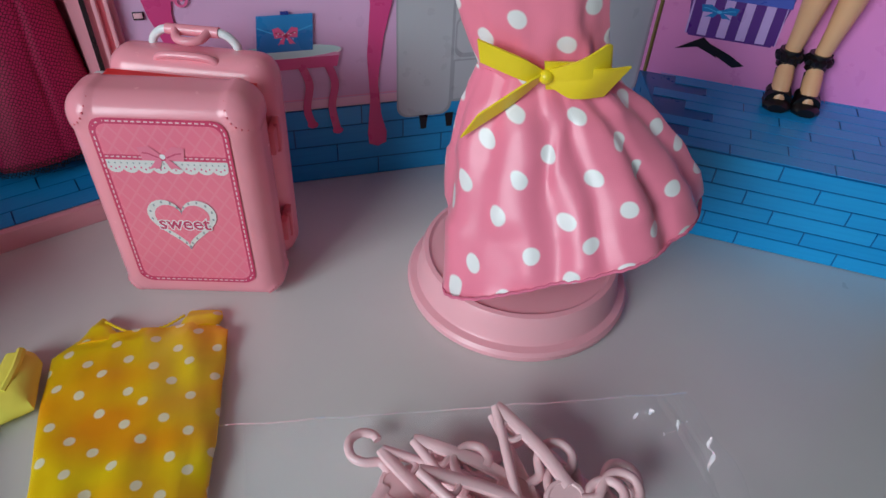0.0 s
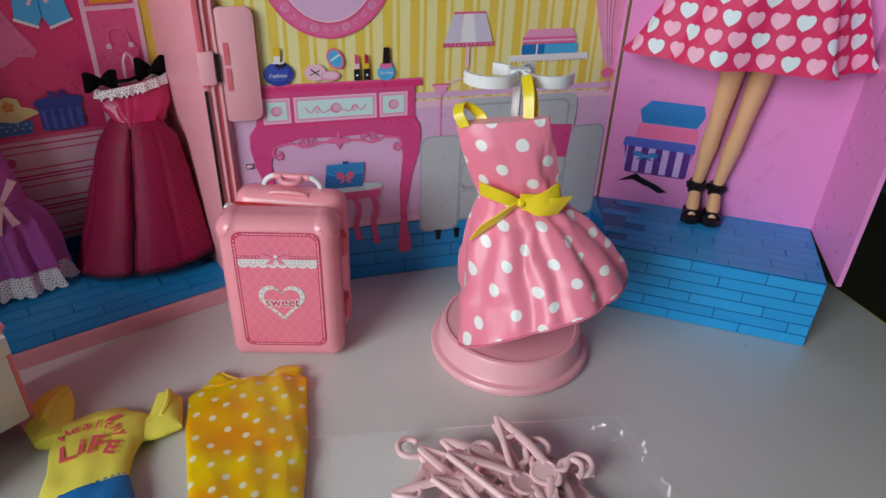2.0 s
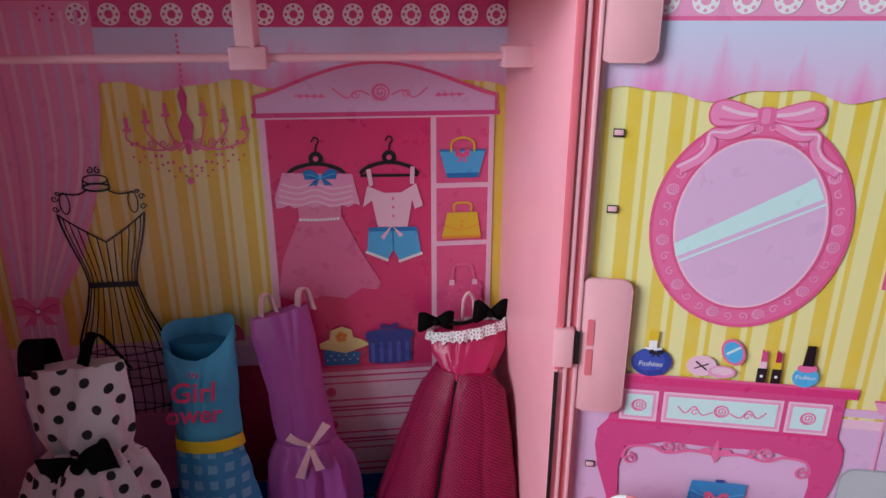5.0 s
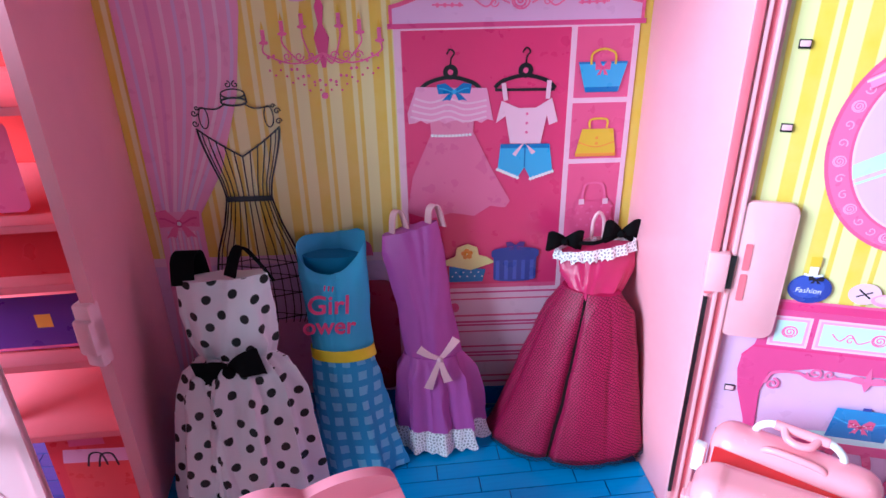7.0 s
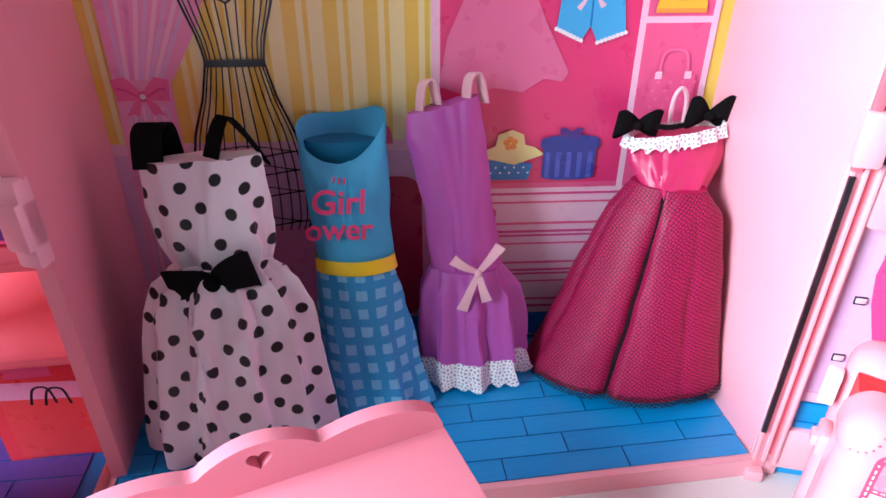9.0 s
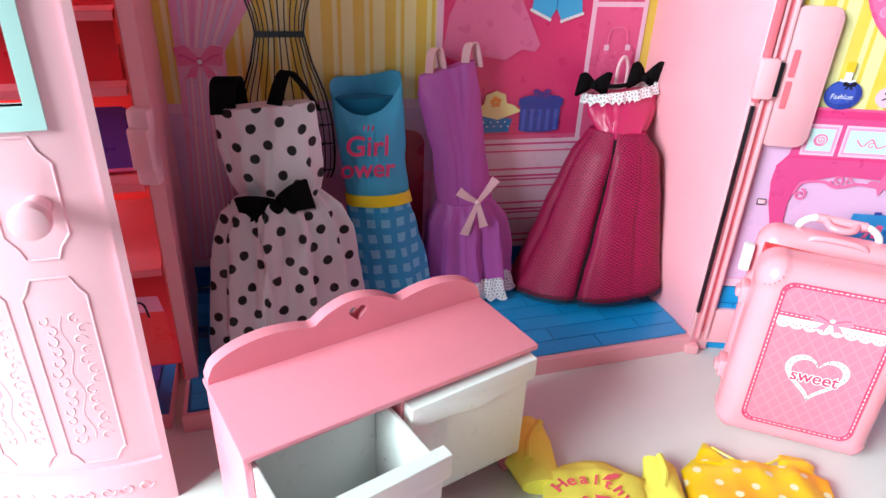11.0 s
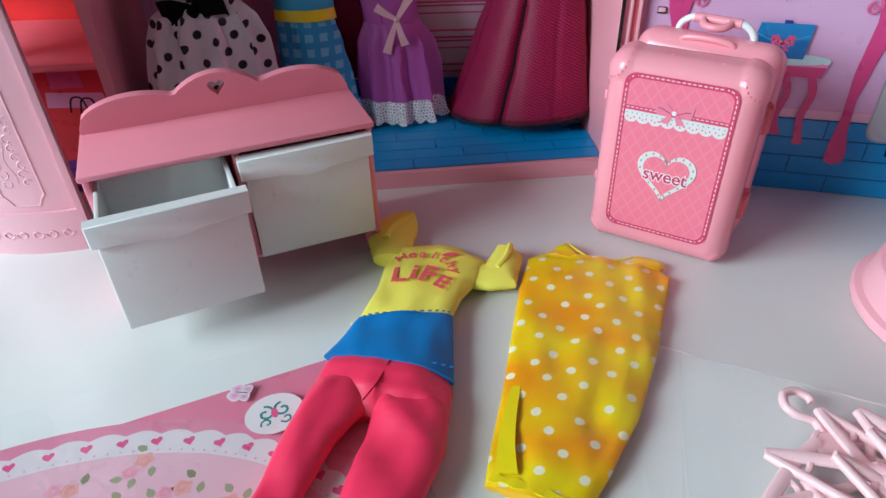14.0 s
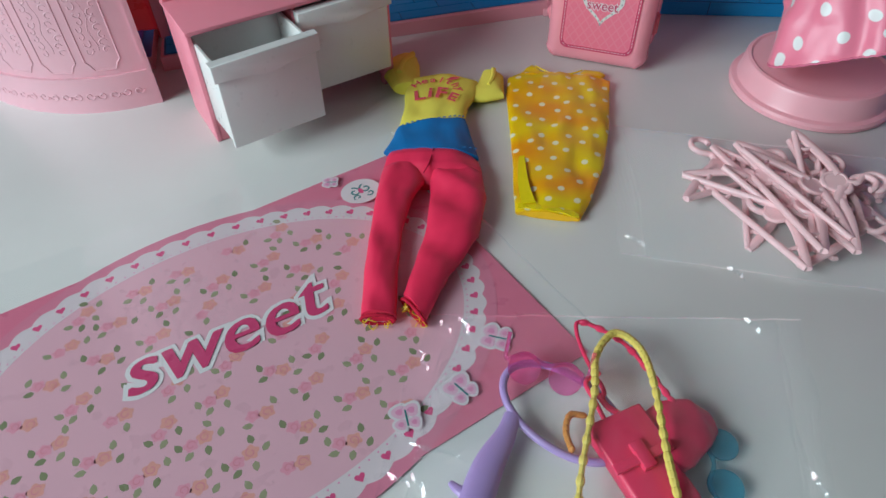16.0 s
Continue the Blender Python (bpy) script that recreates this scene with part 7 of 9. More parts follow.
    bmesh.ops.create_uvsphere(b, u_segments=14, v_segments=10, radius=0.0027, matrix=Matrix.Translation(at + Vector((0, -0.001, 0))))
    knot = part("bow", b, YRIB, d, "yellow ribbon bow")
    for pts, wd in (((at, at + e * -0.010 + Vector((0, -0.004, 0.0035)), at + e * -0.024 + Vector((0, -0.001, 0.0075))), 0.0052),
                    ((at, at + e * -0.011 + Vector((0, -0.004, -0.007)), at + e * -0.0270 + Vector((0, -0.006, -0.0195))), 0.0075),
                    ((at, at + e * 0.010 + Vector((0, -0.005, 0.0055)), at + e * 0.0205 + Vector((0, -0.001, 0.0085)), at + e * 0.0195 + Vector((0, 0.002, 0.001)), at), 0.0066),
                    ((at, at + e * 0.013 + Vector((0, -0.003, -0.0005)), at + e * 0.0255 + Vector((0, 0.001, -0.0005))), 0.0085)):
        b = bmesh.new()
        q = smooth_line(pts, 7)
        n = len(q)
        ribbon(b, q, [(Vector((0, -0.2, 1)) + e * (0.45 if pts[1].z < at.z else -0.25)).normalized()] * n, [0.0034 + (wd * 1.75 - 0.0034) * min(1, 2.4 * i / n) for i in range(n)])
        part("ribbon_loop" if len(pts) > 3 else "ribbon_end", b, YRIB, knot)
    for pts in ([c(0.0600, 0.2080, 0.1650), c(0.0570, 0.2120, 0.1720), c(0.0610, 0.2170, 0.1755), c(0.0700, 0.2150, 0.1700), c(0.0720, 0.2110, 0.1640)],
                [c(0.0935, 0.1985, 0.1690), c(0.0945, 0.2040, 0.1830), c(0.0965, 0.2140, 0.1900), c(0.0985, 0.2080, 0.1800), c(0.0985, 0.2020, 0.1690)]):
        b = bmesh.new()
        q = smooth_line(pts, 7)
        ribbon(b, q, (0.8, -0.5, 0.35), 0.0062)
        part("strap", b, YRIB, d, "yellow ribbon strap")
    # frayed, stitched hem
    b = bmesh.new()
    ring = gathered(skirt_rows)[-1]
    pts = []
    for k in range(140):
        a = 2 * math.pi * k / 140
        pts.append(Vector(ring[0]) + (ring[1] * math.cos(a) + ring[2] * math.sin(a)) * (1.003 + ring[3](a)) + Vector((0, 0, 0.0006 * (k % 2))))
    tube(b, pts, 0.0007, 6, closed=True)
    part("hem", b, cloth("pink_hem", "#F07E9E", 0.7), d)


build_dress_stand()


def hearts_material():
    """Deep pink cloth with rows of pale hearts."""
    n = Nodes("heart_print_cloth")
    t = n.tree.nodes.new("ShaderNodeTexCoord")
    s = n.tree.nodes.new("ShaderNodeSeparateXYZ")
    n.put(s.inputs[0], t.outputs["UV"])
    v = n.math("MULTIPLY", s.outputs[1], -1 / 0.0125)
    row = n.math("FLOOR", v)
    u = n.math("ADD", n.math("MULTIPLY", s.outputs[0], 1 / 0.0150), n.math("MULTIPLY", row, 0.5))
    x = n.math("MULTIPLY", n.math("SUBTRACT", n.math("FRACT", u), 0.5), 3.1)
    y = n.math("MULTIPLY", n.math("SUBTRACT", n.math("FRACT", v), 0.47), 2.75)
    x2, y2 = n.math("MULTIPLY", x, x), n.math("MULTIPLY", y, y)
    k = n.math("SUBTRACT", n.math("ADD", x2, y2), 1)
    f = n.math("SUBTRACT", n.math("MULTIPLY", n.math("MULTIPLY", k, k), k), n.math("MULTIPLY", x2, n.math("MULTIPLY", y2, y)))
    inside = n.math("LESS_THAN", f, 0.0)
    alt = n.math("GREATER_THAN", n.math("FRACT", n.math("MULTIPLY", n.math("ADD", n.math("FLOOR", u), row), 0.381)), 0.62)
    hc = n.mix(alt, lin("#F3B0CB"), lin("#DDE6EE"))
    return n.done(n.mix(inside, lin("#DA2862"), hc), 0.6)


def build_doll():
    """One plain mesh: legs, strapped shoes, flared skirt and a simple upper body."""
    skin = plastic("doll_skin", "#E2AE84", 0.38)
    shoe = plastic("black_shoe_plastic", "#100D10", 0.35)
    hair = plastic("blond_hair", "#D2A24E", 0.45)
    mats = [skin, shoe, hearts_material(), hair]
    b = bmesh.new()
    base = Vector((0.2740, 0.2683, 0.0535))
    e, f = Vector((0.838, -0.545, 0)), Vector((-0.545, -0.838, 0))
    for s in (0, 1):
        foot = base + e * (0.0150 * s)
        hip = base + Vector((0, 0, 0.145)) + e * (0.0065 + 0.0210 * s)
        ankle = foot + Vector((0, 0, 0.0235)) + f * -0.002
        knee = ankle.lerp(hip, 0.45) + f * 0.002
        pts = smooth_line([ankle, ankle.lerp(knee, 0.3), ankle.lerp(knee, 0.62) - f * 0.001, knee, knee.lerp(hip, 0.5), hip], 5)
        n = len(pts) - 1
        rr = [(0.0038, 0.0049, 0.0066, 0.0061, 0.0080, 0.0090)]
        radii = []
        for i in range(len(pts)):
            q = i / n * 5
            j = min(int(q), 4)
            radii.append(rr[0][j] + (rr[0][j + 1] - rr[0][j]) * (q - j))
        tube(b, pts, radii, 16, mat=0)
        tube(b, smooth_line([ankle, ankle.lerp(foot, 0.5) + f * 0.005 + Vector((0, 0, 0.002)), foot + f * 0.0115 + Vector((0, 0, 0.0045))], 5), [0.0042, 0.0043, 0.0044, 0.0046, 0.0049, 0.0050, 0.0050, 0.0049, 0.0046, 0.0040, 0.0034], 14, mat=0)
        tube(b, [foot + f * 0.0005 + Vector((0, 0, 0.0055)), foot + f * 0.006 + Vector((0, 0, 0.0022)), foot + f * 0.014 + Vector((0, 0, 0.0022)), foot + f * 0.0175 + Vector((0, 0, 0.0022))], [0.0050, 0.0072, 0.0076, 0.0046], 16, mat=1, flat=0.55)
        tube(b, [foot + f * 0.0085 + Vector((0, 0, 0.0050)), foot + f * 0.0125 + Vector((0, 0, 0.0045))], [0.0072, 0.0070], 16, mat=1, flat=0.85)
        tube(b, [foot - f * 0.0035 + Vector((0, 0, 0.0)), foot - f * 0.0035 + Vector((0, 0, 0.016))], [0.0020, 0.0042], 10, mat=1)
        for k in range(9):
            a = 2 * math.pi * k / 9
            q = ankle + Vector((0, 0, 0.0015)) + e * 0.0052 * math.cos(a) + f * 0.0052 * math.sin(a)
            bmesh.ops.create_icosphere(b, subdivisions=1, radius=0.0031, matrix=Matrix.Translation(q))
        for v in b.verts:
            pass
        tube(b, [ankle + Vector((0, 0, -0.0040)), ankle + Vector((0, 0, 0.0055))], [0.0056, 0.0060], 14, mat=1)
        tube(b, [foot + f * 0.0035 + Vector((0, 0, 0.0075)), foot + f * 0.0080 + Vector((0, 0, 0.0060))], [0.0066, 0.0070], 16, mat=1, flat=0.8)
        tube(b, [ankle + f * 0.003 + Vector((0, 0, -0.002)), foot + f * 0.0095 + Vector((0, 0, 0.008))], 0.0016, 8, mat=1)
    for face in b.faces:
        if len(face.verts) == 3:
            face.material_index = 1
    c0 = base + e * 0.0205
    rows = []
    for z, w, d, amp in ((0.2760, 0.0150, 0.0110, 0.02), (0.2560, 0.0360, 0.0210, 0.04), (0.2240, 0.0560, 0.0310, 0.06), (0.1880, 0.0720, 0.0380, 0.07), (0.1800, 0.0785, 0.0400, 0.08)):
        rows.append((c0 + e * (-0.025 * (0.276 - z) / 0.2 - 0.002) + f * 0.006 + Vector((0, 0, z - 0.0535)), w, d, amp, 7, 1.1, 0.0))
    n0 = len(b.faces)
    loft(b, tube_cloth(rows, e), 110, mat=2)
    tube(b, smooth_line([c0 + f * 0.004 + Vector((0, 0, z)) for z in (0.216, 0.235, 0.258, 0.268)], 4), [0.0120, 0.0122, 0.0128, 0.0140, 0.0150, 0.0158, 0.0160, 0.0158, 0.0150, 0.0120, 0.0090, 0.0060, 0.005], 18, mat=2)
    bmesh.ops.create_uvsphere(b, u_segments=18, v_segments=12, radius=0.0140, matrix=Matrix.Translation(c0 + Vector((0, 0, 0.290))))
    for k in range(14):
        a = radians(120 + 200 * k / 13)
        q = c0 - e * 0.012 + Vector((0, 0, 0.290))
        tube(b, smooth_line([q + e * 0.008 * math.cos(a) + f * 0.008 * math.sin(a), q - e * (0.012 + 0.0008 * k) + f * (0.010 - 0.0012 * k) - Vector((0, 0, 0.024)), q - e * (0.016 + 0.0011 * k) + f * (0.012 - 0.0016 * k) - Vector((0, 0, 0.062))], 5), 0.0022, 7, mat=3)
    ob = link("fashion_doll", b, mats)
    tagged(ob, "fashion doll in heart-printed skirt and black strappy shoes on the step", "doll")


build_doll()


# ---- clothes lying on the table ----
def flat_cloth(name, rows, mat, parent, label="", seg=44, puff=1.0, crease=0.0007, seed=0.0):
    """A lying garment piece. Rows: left edge (x, y), right edge (x, y), thickness; closed at both ends."""
    fine = []
    for r0, r1 in zip(rows, rows[1:]):
        for i in range(5):
            q = i / 5
            fine.append((Vector(r0[0]).lerp(Vector(r1[0]), q), Vector(r0[1]).lerp(Vector(r1[1]), q), r0[2] + (r1[2] - r0[2]) * q))
    fine.append((Vector(rows[-1][0]), Vector(rows[-1][1]), rows[-1][2]))
    out = []
    for a, c, h in fine:
        mid = (a + c) / 2
        half = (c - a) / 2
        out.append(((mid.x, mid.y, h / 2 + 0.0008), (half.x, half.y, 0), (0, 0, h / 2 * puff), None))
    b = bmesh.new()
    rings = loft(b, out, seg)
    # flatten the underside, crease the top
    fold = 0.0060 if name in ("leg", "hip_section") else 0.0032 if name in ("waistband", "top", "body") else 0.0
    for v in b.verts:
        if v.co.z > 0.001:
            v.co.z += crease * (noise.noise(Vector((v.co.x * 110, v.co.y * 70, seed))) + 0.6 * noise.noise(Vector((v.co.x * 240 + 7, v.co.y * 200, seed))))
            v.co.z += fold * (0.25 - abs(noise.noise(Vector((v.co.x * 48 + v.co.y * 22, v.co.y * 26 - v.co.x * 12, seed + 5)))))
        v.co.z = max(v.co.z, 0.0007 + 0.0001 * (v.index % 3))
    return part(name, b, mat, parent, label)


def build_outfit():
    t = thing("play_outfit", pose(0, 0, 0), "yellow lettered top with blue hem and coral red leggings, laid flat", "doll clothes")
    flat_cloth("top", [((-0.1600, 0.2085), (-0.1450, 0.2085), 0.004), ((-0.1690, 0.2030), (-0.1380, 0.2010), 0.009), ((-0.1790, 0.1950), (-0.1300, 0.1950), 0.012), ((-0.1800, 0.1800), (-0.1310, 0.1810), 0.0125), ((-0.1785, 0.1620), (-0.1360, 0.1660), 0.0115), ((-0.1800, 0.1390), (-0.1375, 0.1510), 0.010)], YCOT, t)
    flat_cloth("waistband", [((-0.1805, 0.1400), (-0.1370, 0.1520), 0.0105), ((-0.1825, 0.1280), (-0.1330, 0.1360), 0.0115), ((-0.1860, 0.1130), (-0.1270, 0.1130), 0.0125)], BCOT, t, "blue hem band")
    flat_cloth("sleeve", [((-0.1890, 0.1870), (-0.1690, 0.1900), 0.0100), ((-0.1985, 0.2040), (-0.1720, 0.2040), 0.0110), ((-0.2010, 0.2150), (-0.1735, 0.2180), 0.0110), ((-0.1950, 0.2260), (-0.1760, 0.2270), 0.0100), ((-0.1880, 0.2350), (-0.1800, 0.2360), 0.006)], YCOT, t, seed=3.0)
    b = bmesh.new(); tube(b, smooth_line([(-0.1790, 0.2270, 0.0108), (-0.1850, 0.2130, 0.0118), (-0.1860, 0.2000, 0.0115)], 6), 0.0022, 8)
    part("sleeve_fold", b, YCOT, t)
    flat_cloth("sleeve", [((-0.1400, 0.1960), (-0.1360, 0.1770), 0.0090), ((-0.1310, 0.1960), (-0.1230, 0.1780), 0.0090), ((-0.1290, 0.2040), (-0.1120, 0.1820), 0.0100), ((-0.1275, 0.2120), (-0.1125, 0.2060), 0.0095), ((-0.1250, 0.2150), (-0.1165, 0.2130), 0.005)], YCOT, t, seed=5.0)
    b = bmesh.new(); tube(b, smooth_line([(-0.1200, 0.2110, 0.0095), (-0.1200, 0.2000, 0.0108), (-0.1230, 0.1900, 0.0095)], 6), 0.0018, 8)
    part("sleeve_fold", b, YCOT, t)
    flat_cloth("hip_section", [((-0.1810, 0.1170), (-0.1310, 0.1190), 0.0100), ((-0.1835, 0.1080), (-0.1265, 0.1080), 0.0125), ((-0.1845, 0.0990), (-0.1250, 0.0990), 0.0118), ((-0.1850, 0.0920), (-0.1240, 0.0920), 0.0080), ((-0.1840, 0.0880), (-0.1260, 0.0880), 0.0040)], REDC, t)
    flat_cloth("leg", [((-0.1835, 0.1080), (-0.1560, 0.1080), 0.0070), ((-0.1848, 0.0950), (-0.1570, 0.0930), 0.0120), ((-0.1850, 0.0700), (-0.1640, 0.0720), 0.0120), ((-0.1845, 0.0450), (-0.1670, 0.0470), 0.0105), ((-0.1835, 0.0150), (-0.1660, 0.0170), 0.0095), ((-0.1810, -0.0120), (-0.1635, -0.0105), 0.0085)], REDC, t, seed=8.0)
    flat_cloth("leg", [((-0.1560, 0.1080), (-0.1265, 0.1080), 0.0070), ((-0.1560, 0.0940), (-0.1243, 0.0930), 0.0120), ((-0.1540, 0.0760), (-0.1215, 0.0760), 0.0120), ((-0.1540, 0.0520), (-0.1250, 0.0460), 0.0110), ((-0.1580, 0.0240), (-0.1390, 0.0170), 0.0095), ((-0.1615, 0.0020), (-0.1490, -0.0125), 0.0085)], REDC, t, seed=12.0)
    for x, y, r, ang in ((-0.1725, -0.0118, 0.0082, 3), (-0.1555, -0.0060, 0.0098, -48)):
        b = bmesh.new()
        pts = [(x + r * math.cos(a) * math.cos(radians(ang)), y + r * math.cos(a) * math.sin(radians(ang)) - 0.0012, 0.0048 + 0.0036 * math.sin(a)) for a in [2 * math.pi * k / 36 for k in range(36)]]
        tube(b, pts, [0.0008 + 0.0003 * (k % 3 == 0) for k in range(36)], 8, closed=True)
        cuff = part("cuff", b, cloth("cuff_red", "#C81E3E", 0.9), t, "rolled open cuff")
        b = bmesh.new()
        rnd = random.Random(int(ang) + 60)
        for k in range(12):
            a = rnd.uniform(0, 6.28)
            q = Vector((x + r * 0.75 * math.cos(a) * math.cos(radians(ang)), y - 0.002 + r * 0.75 * math.cos(a) * math.sin(radians(ang)), 0.0048 + 0.0026 * math.sin(a)))
            tube(b, smooth_line([q, q + Vector((rnd.uniform(-0.002, 0.002), -0.002, rnd.uniform(-0.001, 0.002))), q + Vector((rnd.uniform(-0.003, 0.003), -0.003, rnd.uniform(-0.002, 0.001)))], 3), 0.0002, 4)
        part("frayed_thread", b, YRIB, cuff, "loose yellow threads")
    # stitched seams
    for pts in ([(-0.1795, 0.1400), (-0.1580, 0.1450), (-0.1375, 0.1520)], [(-0.1850, 0.1165), (-0.1560, 0.1155), (-0.1275, 0.1180)]):
        b = bmesh.new()
        line = smooth_line([(x, y, 0) for x, y in pts], 14)
        for i in range(0, len(line) - 1, 2):
            tube(b, [line[i] + Vector((0, 0, 0.0122 - 0.004 * abs(2 * i / len(line) - 1) ** 3)), line[i + 1] + Vector((0, 0, 0.0122 - 0.004 * abs(2 * i / len(line) - 1) ** 3))], 0.0004, 5)
        part("stitching", b, YRIB if pts[0][1] > 0.14 else BCOT, t)
    b = bmesh.new(); tube(b, smooth_line([(-0.1550, 0.1130, 0.0132), (-0.1560, 0.1000, 0.0136), (-0.1590, 0.0900, 0.0126)], 6), 0.0004, 6)
    part("front_seam", b, cloth("seam_red", "#B81C3C", 0.9), t)
    coral = cloth("coral_print", "#FF6672", 0.7)

    def on_chest(b, name):
        """Lay flat letters on the rounded front of the top."""
        bmesh.ops.subdivide_edges(b, edges=b.edges, cuts=1)
        for v in b.verts:
            q = (v.co.x + 0.155) / 0.024
            v.co.z = 0.0008 + 0.0062 + 0.0064 * math.sqrt(max(0.0, 1 - min(1, q * q))) + 0.0007
        part(name, b, coral, t, "coral lettering")

    for k, ch in enumerate("Healthy"):
        w = radians(128 - 17 * k)
        on_chest(moved(words(ch, 0.0088, 0.0, 0.0002), Matrix.Translation((-0.1600 + 0.0200 * math.cos(w), 0.1720 + 0.0160 * math.sin(w), 0)) @ Matrix.Rotation(w - radians(90), 4, "Z")), "lettering")
    for k, (ch, x, y, size, turn) in enumerate((("L", -0.1690, 0.1700, 0.0165, 8), ("i", -0.1618, 0.1722, 0.0165, 0), ("F", -0.1545, 0.1718, 0.0175, -6), ("E", -0.1465, 0.1682, 0.0130, -18))):
        on_chest(moved(words(ch, size, 0.0, 0.0004), Matrix.Translation((x, y, 0)) @ Matrix.Rotation(radians(turn), 4, "Z")), "lettering")
    b = bmesh.new()
    poly(b, [(-0.1480 + 0.0046 * u, 0.1905 + 0.0020 * v + 0.0016 * u) for u, v in ((-1, -0.3), (-0.3, 0.9), (0.5, 1.0), (1.1, 0.4), (0.6, -0.6), (-0.2, -0.9))])
    on_chest(b, "leaf_mark")


build_outfit()


def build_yellow_dress():
    t = thing("yellow_dot_dress", pose(0, 0, 0), "yellow satin doll dress with white dots, lying flat", "doll dress")
    flat_cloth("body", [((-0.1015, 0.2160), (-0.0425, 0.2140), 0.0055), ((-0.1095, 0.2070), (-0.0375, 0.2070), 0.0070), ((-0.1105, 0.1850), (-0.0400, 0.1850), 0.0080), ((-0.1085, 0.1500), (-0.0440, 0.1500), 0.0080), ((-0.1065, 0.1150), (-0.0510, 0.1120), 0.0075), ((-0.1060, 0.0850), (-0.0610, 0.0820), 0.0065), ((-0.1050, 0.0690), (-0.0688, 0.0648), 0.0050)], YDOTS, t, crease=0.0011, seg=64)
    for rows in ([((-0.1020, 0.2130), (-0.0830, 0.2130), 0.0055), ((-0.0965, 0.2225), (-0.0850, 0.2185), 0.005), ((-0.0925, 0.2290), (-0.0895, 0.2270), 0.003)],
                 [((-0.0600, 0.2120), (-0.0420, 0.2120), 0.0055), ((-0.0570, 0.2200), (-0.0395, 0.2170), 0.005), ((-0.0545, 0.2250), (-0.0400, 0.2215), 0.003)]):
        flat_cloth("shoulder", rows, YDOTS, t)
    b = bmesh.new()
    q = smooth_line([(-0.1010, 0.1160, 0.0070), (-0.1010, 0.1000, 0.0078), (-0.1000, 0.0860, 0.0074), (-0.0975, 0.0740, 0.0066)], 7)
    ribbon(b, q, [(1.0, 0.1, 0.12)] * len(q), [0.0030 + 0.0050 * (i / len(q)) ** 0.7 for i in range(len(q))], thick=0.0004)
    q = smooth_line([(-0.1035, 0.0722, 0.0056), (-0.0930, 0.0705, 0.0066), (-0.0810, 0.0690, 0.0064), (-0.0695, 0.0662, 0.0052)], 9)
    ribbon(b, q, [(0.15, 1.0, 0.15 * math.sin(i * 1.1)) for i in range(len(q))], [0.0034 + 0.0010 * math.sin(i * 0.9) for i in range(len(q))], thick=0.0004)
    part("folded_back_edge", b, cloth("bright_yellow_satin", "#FFE60A", 0.12, 0.0), t, "shiny turned back hem")
    b = bmesh.new()
    for pts in ([(-0.0895, 0.2240), (-0.0780, 0.2150), (-0.0650, 0.2150), (-0.0560, 0.2200)],):
        tube(b, [v + Vector((0, 0, 0.0052 + 0.0004 * (i % 2))) for i, v in enumerate(smooth_line([(x, y, 0) for x, y in pts], 12))], 0.0006, 6)
    part("neck_seam", b, YRIB, t)


build_yellow_dress()


